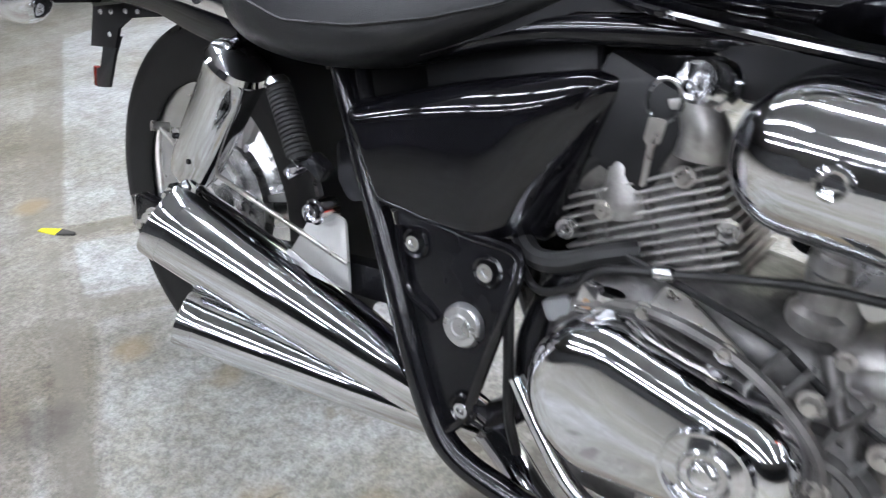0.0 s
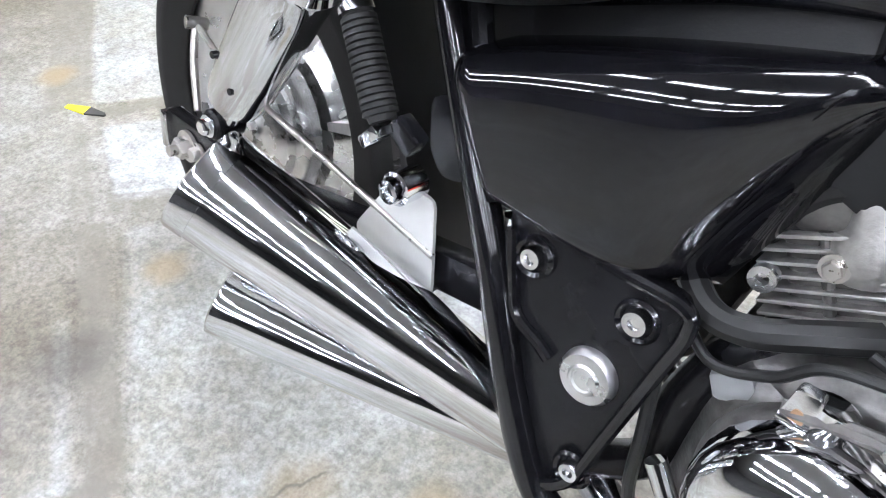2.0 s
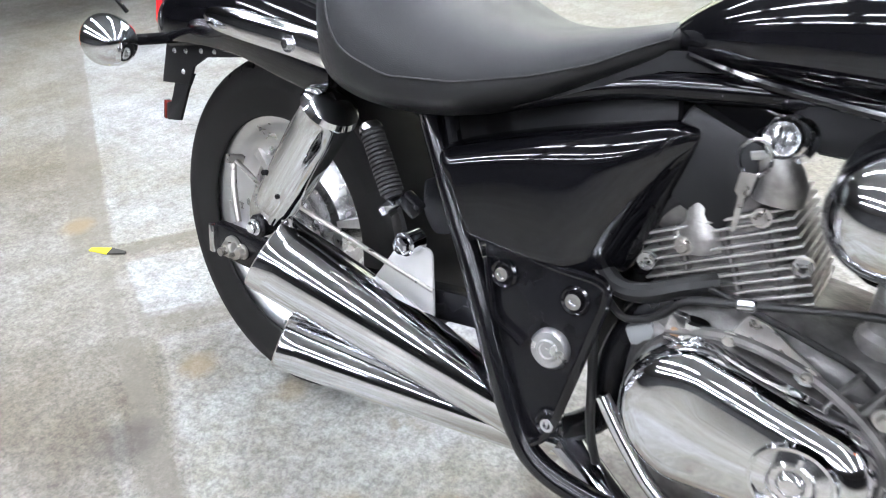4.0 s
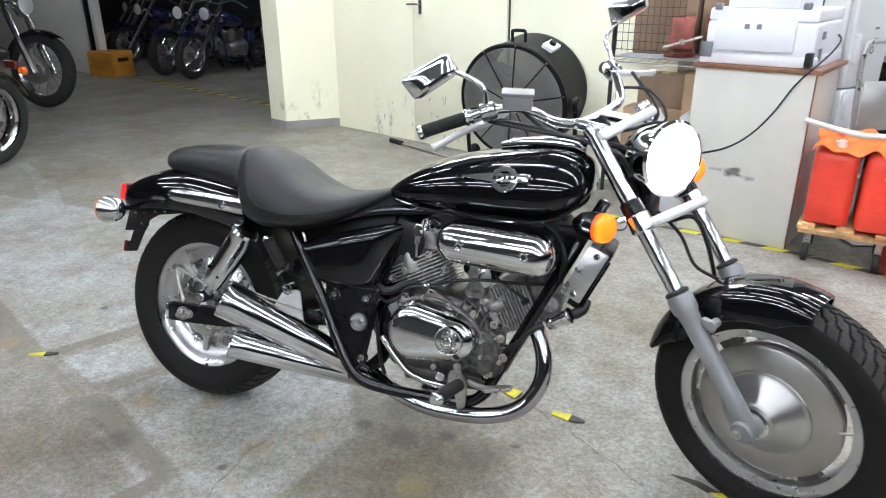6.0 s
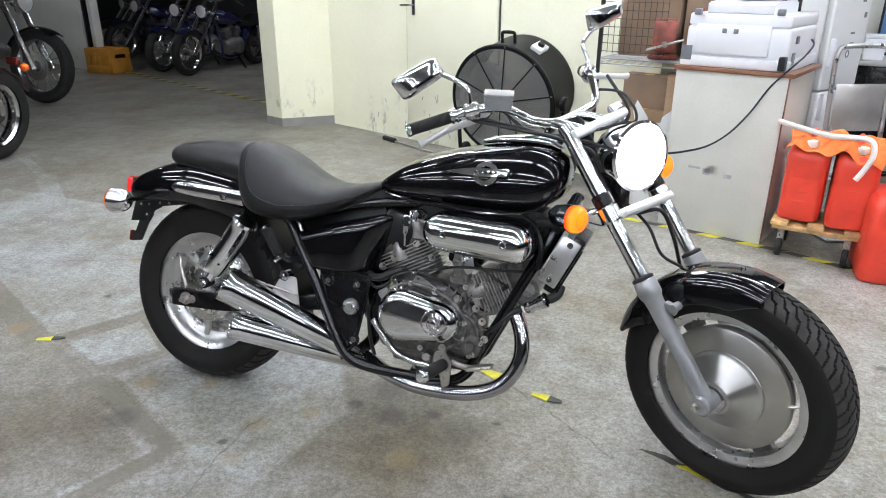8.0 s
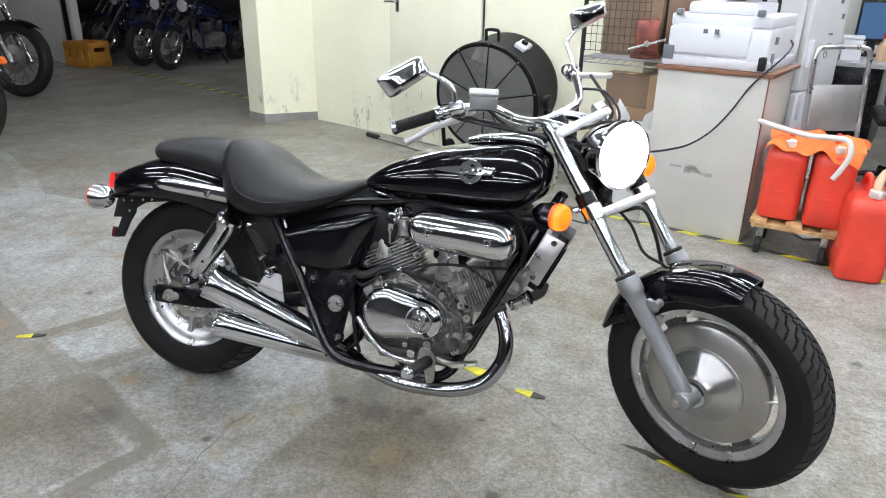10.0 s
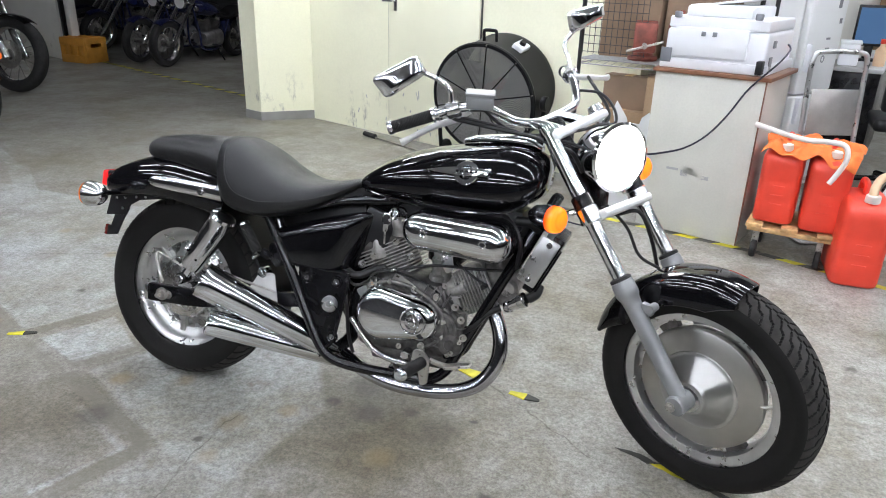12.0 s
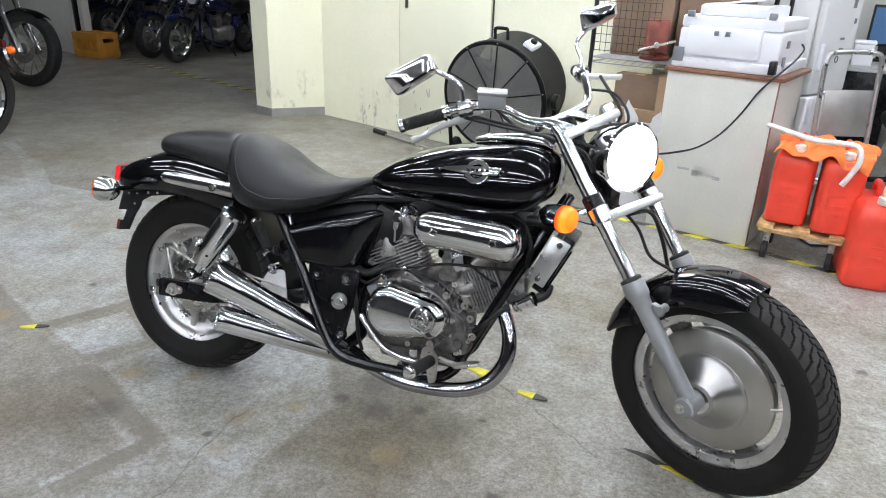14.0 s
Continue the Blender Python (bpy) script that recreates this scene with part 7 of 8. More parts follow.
def jerry_can(m, label, spout):
    c = thing("jerry_can", label, "jerry can", m, "red jerry cans")
    w, d, h = 0.185, 0.33, 0.345
    rings = []
    for z, s in ((0.0, 0.90), (0.008, 0.97), (0.025, 1.0), (0.11, 1.0), (0.12, 0.985), (0.13, 1.0), (0.20, 1.0), (0.21, 0.985), (0.22, 1.0), (h - 0.05, 1.0), (h - 0.02, 0.985), (h, 0.90), (h + 0.012, 0.74)):
        out = round_outline([(-w / 2 * s, -d / 2 * s), (w / 2 * s, -d / 2 * s), (w / 2 * s, d / 2 * s), (-w / 2 * s, d / 2 * s)], 0.045 * s, 5)
        rings.append([(x, y, z) for x, y in out])
    part("body", loft(rings), CAN_RED, c)
    part("handle", tube([(0, 0.02, h + 0.0), (0, 0.03, h + 0.045), (0, 0.06, h + 0.055), (0, 0.11, h + 0.05), (0, 0.135, h + 0.0)], 0.014, 12, 6), CAN_RED, c, "moulded red handle")
    part("neck", rod((0, -0.105, h - 0.01), (0, -0.11, h + 0.025), 0.026, seg=24), CAN_RED, c)
    part("cap", lathe([(0, 0.032), (0.024, 0.032), (0.028, 0.028), (0.029, 0.004), (0.027, 0.0)], Matrix.Translation((0, -0.11, h + 0.014)), 24), CAP_WHITE, c, "white screw cap")
    for k in range(3):
        part("moulded_bar", box(0.055, 0.004, 0.006, (0.0, -d / 2 - 0.0005, 0.10 + 0.045 * k), 0.0015), CAN_RED, c)
    if spout:
        part("spout_hose", tube([(0, -0.11, h + 0.03), (0.0, -0.10, h + 0.075), (0.03, -0.05, h + 0.105), (0.09, 0.01, h + 0.11), (0.16, 0.06, h + 0.10)], 0.017, 12, 6), HOSE_TAN, c, "tan rubber pouring hose")
    return c


def dolly_and_cans():
    d = thing("dolly", "wooden board dolly on black casters", "dolly", corner(0.785, 0.05, 0, 4))
    for y in (-0.13, -0.02, 0.09):
        part("board", box(0.38, 0.09, 0.022, (0, y, 0.152), 0.003), PINE, d, "worn pine board")
    for x in (-0.16, 0.0, 0.16):
        part("cross_board", box(0.075, 0.34, 0.02, (x, -0.02, 0.1735), 0.003), PINE, d)
    for x in (-0.145, 0.145):
        for y in (-0.14, 0.10):
            part("caster_fork", box(0.03, 0.03, 0.07, (x, y, 0.106), 0.004), STEEL, d)
            wh = part("caster_wheel", rod((x - 0.014, y - 0.012, 0.045), (x + 0.014, y - 0.012, 0.045), 0.045, seg=20, bevel=0.005), RUBBER, d)
    jerry_can(corner(0.690, 0.065, 0.184, 5), "red plastic jerry can with a white cap on the dolly", False)
    jerry_can(corner(0.897, 0.050, 0.184, 8), "red plastic jerry can half covered by an orange cloth", False)
    jerry_can(corner(1.075, -0.06, 0.0, 14) @ Matrix.Scale(1.10, 4), "red plastic jerry can with a tan hose standing on the floor", True)
    # cloth laid over the two cans
    nx, ny = 26, 16
    b = bmesh.new()
    grid = []
    rnd = random.Random(12)
    for j in range(ny + 1):
        row = []
        for i in range(nx + 1):
            u, v = i / nx, j / ny
            x = 0.600 + 0.41 * u + 0.012 * math.sin(9 * v)
            y = -0.11 + 0.33 * v
            drop = 0.035 * max(0, (0.16 - v) / 0.16) ** 1.4
            z = 0.568 - drop + 0.016 * math.sin(13 * u + 3 * v) * (1 - 0.4 * v) + 0.012 * math.sin(23 * u - 9 * v) + 0.010 * math.sin(31 * v + 5 * u) - 0.03 * max(0, u - 0.86) * 6
            row.append(b.verts.new((x, y - drop * 0.25, z)))
        grid.append(row)
    for j in range(ny):
        for i in range(nx):
            b.faces.new((grid[j][i], grid[j][i + 1], grid[j + 1][i + 1], grid[j + 1][i]))
    ext = bmesh.ops.extrude_face_region(b, geom=b.faces[:])
    bmesh.ops.translate(b, vec=(0, 0, -0.004), verts=[v for v in ext["geom"] if isinstance(v, bmesh.types.BMVert)])
    solo("cloth", b, CLOTH, "crumpled orange cloth laid over the jerry cans", "cloth", m=CORNER.copy(), angle=60)
    t = thing("siphon_hose", "white rubber siphon hose lying over the orange cloth", "hose", CORNER.copy())
    part("hose", tube([(0.545, -0.08, 0.655), (0.66, -0.09, 0.632), (0.78, -0.10, 0.615), (0.87, -0.115, 0.622), (0.945, -0.135, 0.618), (0.965, -0.155, 0.565), (0.945, -0.165, 0.50), (0.918, -0.17, 0.445)], 0.0125, 12, 8), HOSE_WHITE, t)
    bottle = thing("spray_bottle", "white bottle with dark bands and a red cap", "bottle", corner(1.18, 0.30))
    part("body", lathe([(0, 0), (0.06, 0), (0.065, 0.01), (0.065, 0.30), (0.04, 0.36), (0.022, 0.38)], None, 28), PRINTER_WHITE, bottle)
    for z in (0.08, 0.2):
        part("band", lathe([(0.0655, z), (0.066, z), (0.066, z + 0.05), (0.0655, z + 0.05)], None, 28, closed=True), SATIN, bottle)
    part("cap", rod((0, 0, 0.375), (0, 0, 0.43), 0.03, seg=20, bevel=0.005), CAN_RED, bottle)


def wire_shelf():
    s = thing("wire_shelf", "zinc wire shelving unit loaded with parts and boxes", "shelf", corner(-0.62, 0.42))
    W, D = 1.0, 0.42
    for x in (0, W):
        for y in (0, D):
            part("post", rod((x, y, 0), (x, y, 1.75), 0.0125, seg=12), DARK_WIRE, s)
    for z in (0.12, 0.825, 1.42):
        part("shelf_rim", tube([(0, 0, z), (W, 0, z), (W, D, z), (0, D, z), (0, 0, z)], 0.004, 6, 1, smooth=False), WIRE, s)
        part("shelf_rim", tube([(0, 0, z - 0.03), (W, 0, z - 0.03), (W, D, z - 0.03), (0, D, z - 0.03), (0, 0, z - 0.03)], 0.004, 6, 1, smooth=False), WIRE, s)
        for k in range(18):
            y = D * (k + 0.5) / 18
            part("shelf_wire", rod((0, y, z + 0.002), (W, y, z + 0.002), 0.002, seg=6), WIRE, s)
        for k in range(20):
            x0 = W * k / 20
            part("truss_wire", rod((x0, 0, z - 0.03), (x0 + W / 20, 0, z), 0.0015, seg=5), WIRE, s)
    # mesh panel hung on the side
    for k in range(12):
        part("mesh_wire", rod((0.02 + 0.035 * k, -0.012, 0.86), (0.02 + 0.035 * k, -0.012, 1.60), 0.002, seg=5), DARK_WIRE, s)
    for k in range(16):
        part("mesh_wire", rod((0.02, -0.015, 0.87 + 0.047 * k), (0.41, -0.015, 0.87 + 0.047 * k), 0.002, seg=5), DARK_WIRE, s)
    # The two tall dark boxes are added for the shadowy shelf background.
    for x, y, z, w, d, h, mat, tag in ((0.27, 0.22, 0.125, 0.40, 0.34, 0.40, CARDBOARD, "brown cardboard box on the lower shelf"), (0.70, 0.23, 0.125, 0.36, 0.34, 0.46, CARDBOARD_DARK, "dusty brown cardboard box on the lower shelf"),
                                       (0.28, 0.25, 0.526, 0.30, 0.28, 0.20, CARDBOARD_DARK, "small dusty cardboard box on another box"), (0.84, 0.24, 1.425, 0.26, 0.30, 0.20, CARDBOARD, "brown cardboard box on the top shelf"), (0.22, 0.30, 0.83, 0.36, 0.20, 0.42, CARDBOARD_DARK, "added tall dark cardboard box for the shade behind the mesh panel"), (0.62, 0.33, 0.83, 0.40, 0.16, 0.46, CARDBOARD_DARK, "added tall dark cardboard box for the shade behind the vise"), (0.52, 0.10, 0.125, 0.18, 0.14, 0.62, CARDBOARD, "narrow brown cardboard box standing on the lower shelf")):
        bx = thing("cardboard_box", tag, "box", corner(-0.62 + x, 0.42 + y, z, 2), "boxes on the shelving")
        part("carton", box(w, d, h, (0, 0, h / 2), 0.004), mat, bx)
        part("flap", box(w * 0.98, d * 0.48, 0.004, (0, -d * 0.25, h + 0.003)), mat, bx)
        part("packing_tape", box(0.05, d * 1.005, 0.0012, (0, 0, h + 0.0058)), PINE, bx)
    # bench vise
    v = thing("bench_vise", "chipped red bench vise on the wire shelf", "vise", corner(-0.27, 0.55, 0.832, 20))
    part("base", lathe([(0, 0), (0.085, 0), (0.09, 0.01), (0.085, 0.022), (0.06, 0.03), (0.055, 0.06), (0, 0.06)], None, 32), VISE_RED, v)
    part("body", box(0.11, 0.20, 0.09, (0, 0.02, 0.105), 0.015, seg=3), VISE_RED, v)
    part("fixed_jaw", box(0.13, 0.05, 0.09, (0, -0.02, 0.185), 0.010), VISE_RED, v)
    part("moving_jaw", box(0.13, 0.055, 0.17, (0, -0.13, 0.14), 0.012), VISE_RED, v)
    part("screw", rod((0, -0.26, 0.10), (0, 0.0, 0.10), 0.014, seg=14), STEEL, v)
    part("bar", rod((-0.10, -0.25, 0.07), (0.10, -0.25, 0.13), 0.007, seg=10), STEEL, v)
    g = thing("gas_canister", "dusty red painted canister on the wire shelf", "canister", corner(-0.10, 0.68, 0.832))
    part("body", lathe([(0, 0), (0.07, 0), (0.075, 0.01), (0.075, 0.20), (0.05, 0.25), (0.02, 0.26), (0.02, 0.29), (0, 0.29)], None, 32), VISE_RED, g)
    tb = thing("cable_coil", "coil of black cable on the wire shelf", "cable coil", corner(0.22, 0.62, 0.832))
    part("coil", lathe([(0.09 + 0.035 * math.cos(a), 0.07 + 0.035 * math.sin(a)) for a in np.linspace(0, 2 * math.pi, 13)[:-1]], None, 36, closed=True), RUBBER, tb)
    part("coil", lathe([(0.085 + 0.03 * math.cos(a), 0.03 + 0.028 * math.sin(a)) for a in np.linspace(0, 2 * math.pi, 13)[:-1]], None, 36, closed=True), RUBBER, tb)
    tire = thing("spare_tyre", "black scooter tyre lying on the wire shelf", "tyre", corner(-0.02, 0.60, 1.54, 10) @ pose(0, 0, 0, 82, 0, 0) @ pose(0, 0, 0))
    part("tread", tyre_mesh(0.115, 0.07, 0.045, 0, 48), RUBBER, tire)
    # white offcuts and a plastic tub in front of the shelf
    w = thing("plastic_tub", "white plastic tub with curled plastic offcuts", "tub", corner(-0.17, 0.28))
    part("tub", loft([[(x * s, y * s, z) for x, y in round_outline([(-0.13, -0.10), (0.13, -0.10), (0.13, 0.10), (-0.13, 0.10)], 0.03, 4)] for z, s in ((0.0, 0.85), (0.01, 0.9), (0.46, 1.0), (0.47, 1.04), (0.48, 1.04), (0.48, 0.97), (0.02, 0.86))]), PAPER, w)
    for x, t, h in ((-0.06, -18, 0.26), (0.03, 8, 0.20), (0.09, 24, 0.30)):
        out = [(-0.035, 0), (0.035, 0), (0.05, h * 0.55), (0.015, h), (-0.02, h * 0.8)]
        b = plate(out, -0.003, 0.003, 0.001)
        bmesh.ops.transform(b, matrix=pose(x, 0.0, 0.38, 6, t, 30), verts=b.verts)
        part("offcut", b, PAPER, w)


def office_corner():
    d = thing("desk", "grey topped office desk with clutter on it", "desk", corner(0.64, 2.85))
    part("desktop", box(0.56, 1.40, 0.03, (0, 0, 0.72), 0.004), LABEL, d)
    # Black front and side panels added for the dark shadow under the desk.
    part("shade_panel", box(0.54, 0.02, 0.66, (0, -0.66, 0.37), 0.003), SATIN, d)
    part("side_panel", box(0.02, 1.30, 0.70, (0.26, 0, 0.352), 0.003), SATIN, d)
    for x in (-0.25, 0.25):
        part("leg", box(0.04, 0.04, 0.70, (x, 0.62, 0.352), 0.003), SATIN, d)
    m = thing("monitor", "switched-on computer monitor on the desk", "monitor", corner(0.755, 2.75, 0.735, 12))
    part("bezel", box(0.25, 0.03, 0.30, (0, 0, 0.26), 0.006), PLASTIC_BLACK, m)
    part("screen", box(0.22, 0.004, 0.26, (0, -0.0165, 0.26)), SCREEN, m)
    part("stand", box(0.06, 0.04, 0.14, (0, 0.02, 0.07), 0.005), PLASTIC_BLACK, m)
    part("foot", box(0.20, 0.14, 0.015, (0, 0.0, 0.008), 0.004), PLASTIC_BLACK, m)
    b = thing("bottle", "amber bottle with a red cap on the desk", "bottle", corner(0.865, 2.40, 0.735))
    part("body", lathe([(0, 0), (0.035, 0), (0.040, 0.01), (0.040, 0.11), (0.018, 0.14), (0.016, 0.16)], None, 20), HOSE_TAN, b)
    part("cap", rod((0, 0, 0.158), (0, 0, 0.19), 0.02, seg=16), CAN_RED, b)
    t = thing("desk_lamp", "teal shaded desk lamp", "lamp", corner(0.855, 3.25, 0.735))
    part("pole", rod((0, 0, 0), (0, 0, 0.24), 0.012), SATIN, t)
    part("shade", lathe([(0.12, 0.20), (0.05, 0.32), (0.045, 0.32), (0.115, 0.20)], None, 24, closed=True), TEAL, t)
    k = thing("bookcase", "brown wooden bookcase behind the desk", "bookcase", corner(0.50, 3.85))
    for x in (-0.30, 0.30):
        part("side", box(0.02, 0.28, 1.6, (x, 0, 0.80), 0.002), CARDBOARD, k)
    for z in (0.02, 0.55, 1.05, 1.58):
        part("shelf_board", box(0.58, 0.28, 0.02, (0, 0, z), 0.002), CARDBOARD, k)
    part("back_board", box(0.60, 0.01, 1.58, (0, 0.145, 0.80)), CARDBOARD, k)
    w = thing("storage_box", "white plastic storage box on the desk", "box", corner(0.665, 2.36, 0.735, 6))
    part("tub", box(0.13, 0.20, 0.15, (0, 0, 0.075), 0.01), PRINTER_WHITE, w)
    part("lid", box(0.14, 0.21, 0.018, (0, 0, 0.160), 0.005), PRINTER_WHITE, w)
    c = thing("office_chair", "dark office chair beside the desk", "chair", corner(1.16, 1.72, 0, 190))
    part("seat", box(0.46, 0.44, 0.08, (0, 0, 0.46), 0.03, seg=3), PLASTIC_BLACK, c)
    part("backrest", box(0.44, 0.07, 0.46, (0, 0.22, 0.78), 0.03, seg=3), PLASTIC_BLACK, c)
    part("column", rod((0, 0, 0.08), (0, 0, 0.43), 0.025), SATIN, c)
    for k in range(5):
        a = 2 * math.pi * k / 5
        part("base_leg", rod((0, 0, 0.09), (0.26 * math.cos(a), 0.26 * math.sin(a), 0.06), 0.018), SATIN, c)
        part("caster", rod((0.26 * math.cos(a) - 0.015, 0.26 * math.sin(a), 0.028), (0.26 * math.cos(a) + 0.015, 0.26 * math.sin(a), 0.028), 0.028, seg=14), RUBBER, c)
    p = thing("paper_stack", "stack of white papers on the desk", "papers", corner(0.74, 3.05, 0.735, 8))
    for k in range(4):
        part("sheets", box(0.21, 0.29, 0.012, (0.004 * k, 0.003 * k, 0.006 + 0.0125 * k), m=None), PAPER, p)


cabinet()
printer()
power_cord()
fridge()
hand_truck()
dolly_and_cans()
wire_shelf()
office_corner()


def crate():
    m = Matrix.Translation(world_of(-8.10, 3.33)) @ pose(0, 0, 0, 0, 0, -6)
    c = thing("bottle_crate", "orange plastic bottle crate upside down by the post", "crate", m)
    w, d, h = 0.46, 0.35, 0.32
    for y in (-d / 2, d / 2):
        part("side_low", box(w, 0.014, 0.10, (0, y, 0.05), 0.003), CRATE_ORANGE, c)
        part("side_top", box(w, 0.014, 0.09, (0, y, h - 0.045), 0.003), CRATE_ORANGE, c)
        for x in (-w * 0.42, -w * 0.15, w * 0.15, w * 0.42):
            part("side_post", box(w * 0.14, 0.014, h - 0.19, (x, y, 0.1 + (h - 0.19) / 2), 0.002), CRATE_ORANGE, c)
        part("inner_sheet", box(w - 0.03, 0.006, h - 0.02, (0, y * 0.92, h / 2)), CRATE_ORANGE, c)
    for x in (-w / 2, w / 2):
        part("end_low", box(0.014, d - 0.015, 0.20, (x, 0, 0.10), 0.003), CRATE_ORANGE, c)
        part("end_top", box(0.014, d - 0.015, 0.07, (x, 0, h - 0.035), 0.003), CRATE_ORANGE, c)
        for y in (-d * 0.36, d * 0.36):
            part("end_post", box(0.014, d * 0.22, h - 0.27, (x, y, 0.20 + (h - 0.27) / 2), 0.002), CRATE_ORANGE, c)
    part("top_sheet", box(w, d, 0.012, (0, 0, h + 0.004), 0.003), CRATE_ORANGE, c)
    for k in range(4):
        part("rib", box(w - 0.02, 0.012, 0.012, (0, -d * 0.3 + d * 0.2 * k, h + 0.012), 0.002), CRATE_ORANGE, c)


crate()


def parked_bike(m, label, paint, lamp_x=1.27, fork_x=1.00):
    """A cruiser seen from afar: x forward from the rear axle, upright."""
    k = thing("parked_motorcycle", label, "motorcycle", m @ pose(0, 0, 0, -7, 0, 0), "parked motorcycles")
    for x, nm, rr in ((0.0, "rear_wheel", 0.30), (1.55, "front_wheel", 0.315)):
        wm = Matrix.Translation((x, 0, rr + 0.006))
        wheel = part(nm, lathe([(rr - 0.10, 0.02), (rr - 0.085, 0.034), (rr - 0.075, 0.034), (rr - 0.085, 0.0), (rr - 0.075, -0.034), (rr - 0.085, -0.034), (rr - 0.10, -0.02)], ALONG_Y, 40, closed=True), CHROME_WORN, k, m=wm)
        part("tyre", tyre_mesh(rr, rr - 0.085, 0.065 if x == 0 else 0.052, 0, 48), RUBBER, wheel)
        part("hub", rod((0, -0.07, 0), (0, 0.07, 0), 0.045, seg=20, bevel=0.01), ALU_DARK, wheel)
        part("brake_disc", lathe([(0.05, 0.062), (0.12, 0.062), (0.12, 0.066), (0.05, 0.066)], ALONG_Y, 32, closed=True), STEEL, wheel)
        for q in range(16):
            a = 2 * math.pi * q / 16
            part("spoke", tube([(0.04 * math.cos(a + 0.5), 0.03 * (-1) ** q, 0.04 * math.sin(a + 0.5)), ((rr - 0.09) * math.cos(a), 0, (rr - 0.09) * math.sin(a))], 0.003, 4, 1, smooth=False), CHROME_WORN, wheel)
        rings = []
        for q in range(15):
            a = radians((25 if x == 0 else 55) + (130 if x == 0 else 110) * q / 14)
            ring = [((rr + 0.03 - 0.02 * s * s) * math.cos(a), 0.075 * s, (rr + 0.03 - 0.02 * s * s) * math.sin(a)) for s in np.linspace(-1, 1, 7)]
            rings.append([(x + p[0], p[1], rr + p[2]) for p in ring] + [(x + p[0] * 0.97, p[1] * 0.95, rr + p[2] * 0.97) for p in ring[::-1]])
        part("fender", loft(rings), paint, k)
    for y in (-0.10, 0.10):
        part("fork_tube", rod((1.55, y, 0.30), (fork_x, y, 1.05), 0.026, seg=16), CHROME, k, "chrome fork tube")
        part("fork_leg", rod((1.56, y, 0.29), (1.55 + (fork_x - 1.55) * 0.33, y, 0.55), 0.032, seg=16), CHROME_WORN, k)
        part("shock_absorber", rod((0.05, y * 1.3, 0.34), (0.16, y * 1.3, 0.64), 0.028, seg=16), CHROME, k)
        part("frame_tube", tube([(1.08, y * 0.3, 0.86), (0.98, y, 0.45), (0.90, y, 0.22), (0.55, y, 0.20), (0.40, y, 0.40), (0.30, y, 0.62)], 0.016, 10, 5), paint, k)
        if y < 0:
            part("exhaust", tube([(0.82, y * 1.2, 0.42), (0.90, y * 1.5, 0.28), (0.80, y * 1.6, 0.22), (0.40, y * 1.7, 0.22), (-0.18, y * 1.7, 0.25)], 0.03, 14, 6, radii=(0.02, 0.022, 0.025, 0.038, 0.036, 0.030)), CHROME, k, "chrome exhaust pipe")
            # Black plug: the pipe's shaded inside is put in as a dark disc.
            part("dark_exhaust_mouth", rod((-0.183, y * 1.7, 0.25), (-0.10, y * 1.7, 0.247), 0.022, seg=14), SATIN, k)
        part("indicator", lathe([(0, -0.03), (0.025, -0.02), (0.034, 0.0), (0.034, 0.01), (0.028, 0.02), (0, 0.024)], Matrix.Translation((1.18, y * 2.0, 0.80)) @ pose(0, 0, 0, 0, 90, 0), 20), CHROME, k)
        part("rear_indicator", lathe([(0, -0.03), (0.025, -0.02), (0.034, 0.0), (0.034, 0.01), (0.028, 0.02), (0, 0.024)], Matrix.Translation((-0.16, y * 1.5, 0.62)) @ pose(0, 0, 0, 0, -90, 0) @ Matrix.Scale(0.85, 4), 20), AMBER, k, "amber rear indicator")
        part("footpeg", rod((0.75, y * 1.5, 0.27), (0.75, y * 3.0, 0.27), 0.016, seg=10), RUBBER, k)
    part("fork_bridge", box(max(0.06, lamp_x - fork_x - 0.20), 0.26, 0.04, (fork_x + 0.17, 0, 0.86), 0.01), CHROME, k)
    lamp = part("headlight", lathe([(0, -0.12), (0.05, -0.11), (0.085, -0.05), (0.09, 0.0), (0.085, 0.015)], Matrix.Translation((lamp_x, 0, 0.86)) @ pose(0, 0, 0, 0, 90, 0), 32), CHROME, k, "round chrome headlamp")
    part("lens", lathe([(0, 0.025), (0.05, 0.022), (0.084, 0.01)], Matrix.Translation((lamp_x, 0, 0.86)) @ pose(0, 0, 0, 0, 90, 0), 32), ALU_WHITENED, lamp)
    part("handlebar", tube([(0.82, -0.38, 0.98), (0.98, -0.26, 1.06), (1.06, -0.08, 1.0), (1.06, 0.08, 1.0), (0.98, 0.26, 1.06), (0.82, 0.38, 0.98)], 0.013, 10, 6), CHROME, k)
    part("fuel_tank", loft([super_ring(x, w, z0, z1, 2.1, 3.2, 28) for x, w, z0, z1 in interp_rows([(0.48, 0.06, 0.68, 0.72), (0.60, 0.11, 0.66, 0.80), (0.78, 0.14, 0.66, 0.86), (0.94, 0.13, 0.68, 0.88), (1.03, 0.07, 0.74, 0.85)], 14)]), paint, k, "painted fuel tank")
    part("seat", loft([super_ring(x, w, z0, z1, 2.4, 3.2, 24) for x, w, z0, z1 in interp_rows([(-0.15, 0.08, 0.68, 0.76), (0.0, 0.11, 0.66, 0.79), (0.15, 0.13, 0.62, 0.77), (0.32, 0.14, 0.60, 0.69), (0.48, 0.09, 0.63, 0.70)], 14)]), SEAT, k, "black vinyl seat")
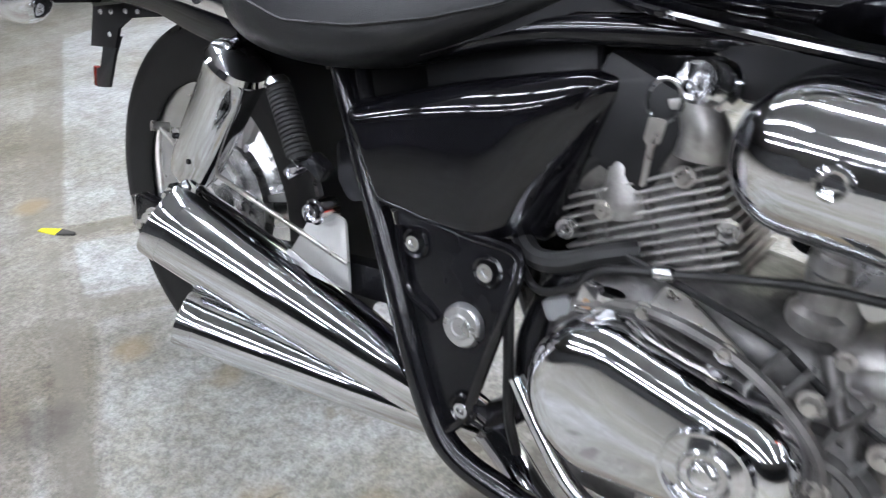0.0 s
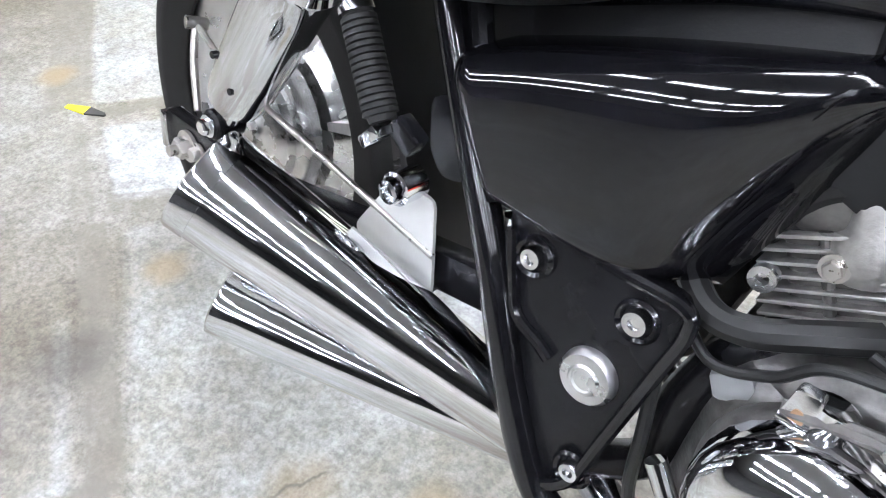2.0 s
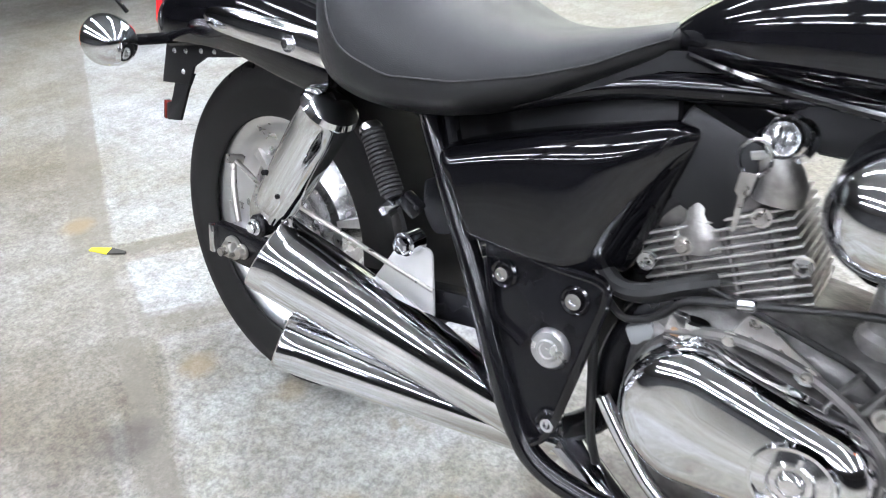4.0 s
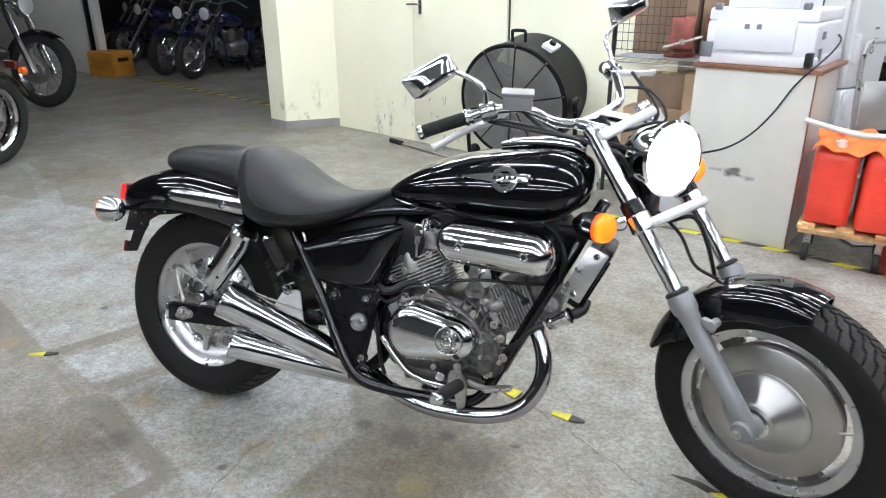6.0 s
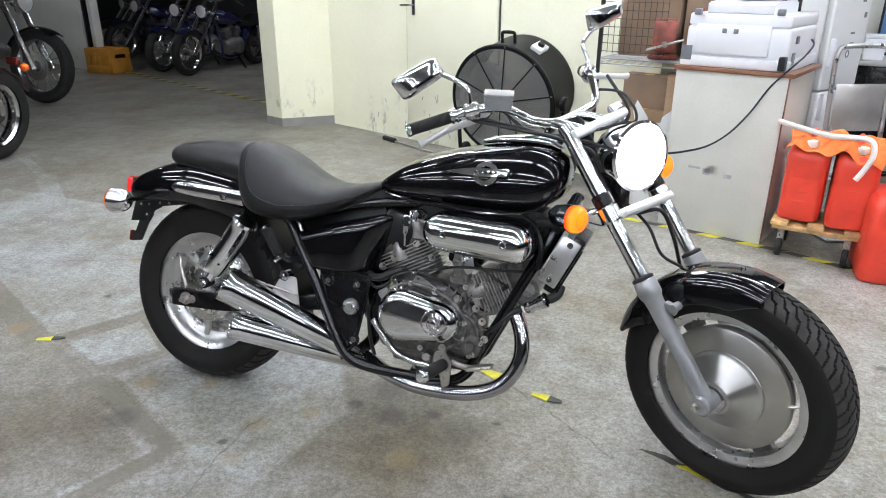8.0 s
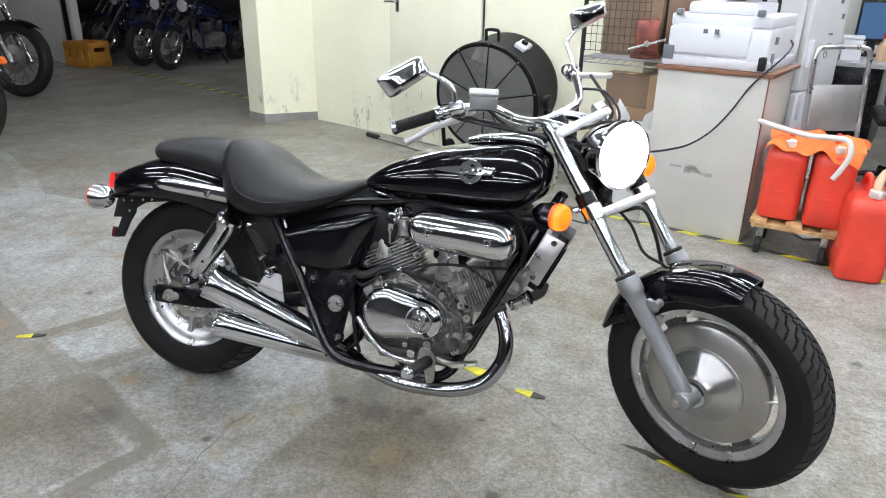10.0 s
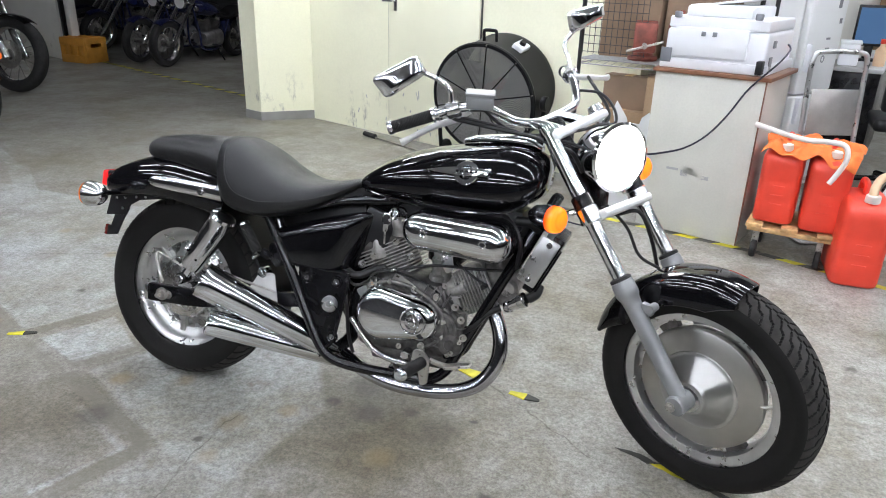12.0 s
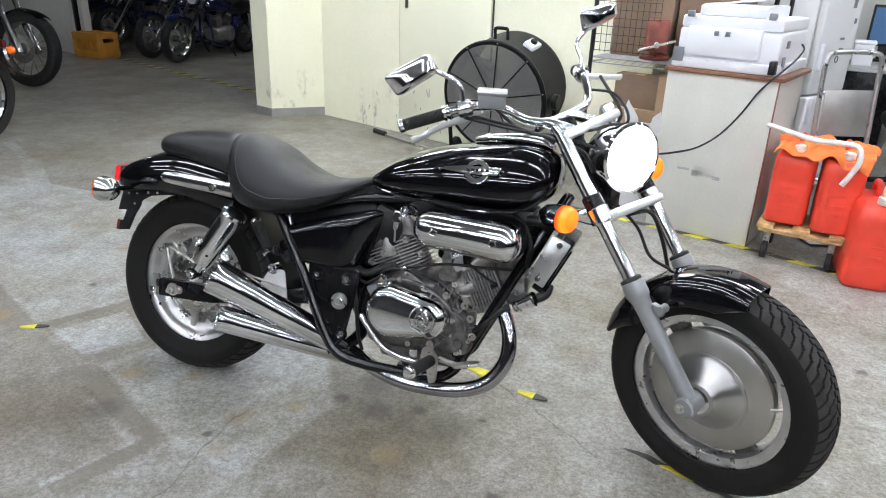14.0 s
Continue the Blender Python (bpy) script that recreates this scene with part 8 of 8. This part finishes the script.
    part("engine_case", loft([super_ring(x, w, z0, z1, 3, 3, 24) for x, w, z0, z1 in ((0.42, 0.10, 0.28, 0.42), (0.48, 0.14, 0.22, 0.47), (0.70, 0.15, 0.21, 0.47), (0.84, 0.12, 0.25, 0.42))]), ALU, k, "cast aluminium engine case")
    for x, t in ((0.56, -22), (0.76, 26)):
        mm = Matrix.Translation((x, 0, 0.53)) @ pose(0, 0, 0, 0, t, 0)
        for q in range(7):
            part("cylinder_fin", box(0.14, 0.15, 0.007, m=mm @ Matrix.Translation((0, 0, -0.05 + 0.019 * q)), bevel=0.002), ALU, k)
        part("cylinder_head", box(0.12, 0.13, 0.06, m=mm @ Matrix.Translation((0, 0, 0.10)), bevel=0.012), CHROME_WORN, k)
    part("air_cleaner", lathe([(0, 0.05), (0.06, 0.045), (0.08, 0.02), (0.08, -0.02), (0, -0.02)], Matrix.Translation((0.66, -0.13, 0.55)) @ ALONG_Y, 28), CHROME, k)
    part("side_cover", box(0.16, 0.20, 0.18, (0.33, 0, 0.50), 0.03, seg=3), paint, k)
    part("tail_light", box(0.04, 0.08, 0.05, (-0.25, 0, 0.63), 0.01), DARK_RED, k)
    part("side_stand", rod((0.6, 0.12, 0.2), (0.55, 0.22, 0.035), 0.012, seg=8), SATIN, k)
    return k


def parked_row():
    # by the left wall: one facing the wall, one facing the bay
    parked_bike(pose(-3.30, 2.00, 0, 0, 0, 279) @ Matrix.Scale(1.10, 4), "dark brown and chrome motorcycle parked on its stand", MAROON)
    parked_bike(pose(-6.74, 3.86, 0, 0, 0, 4) @ Matrix.Scale(1.2, 4), "black motorcycle parked by the pier", BLACK, 1.44, 1.22)
    # in the storage bay, front wheels towards the threshold
    turn = 266
    c, s = -math.cos(radians(turn)), -math.sin(radians(turn))
    first = parked_bike(pose(-4.80 + 1.49 * c, 6.30 + 1.49 * s, 0, 0, 0, turn) @ Matrix.Scale(0.96, 4), "dark blue chrome-forked cruiser motorcycle parked in the storage bay", BLUE_PAINT)
    for x, y, turn in ((-5.38, 6.50, 266), (-6.75, 7.3, 258), (-7.7, 8.1, 250)):
        c, s = -math.cos(radians(turn)), -math.sin(radians(turn))
        copy_thing(first, pose(x + 1.49 * c, y + 1.49 * s, 0, 0, 0, turn) @ pose(0, 0, 0, -7, 0, 0))


parked_row()
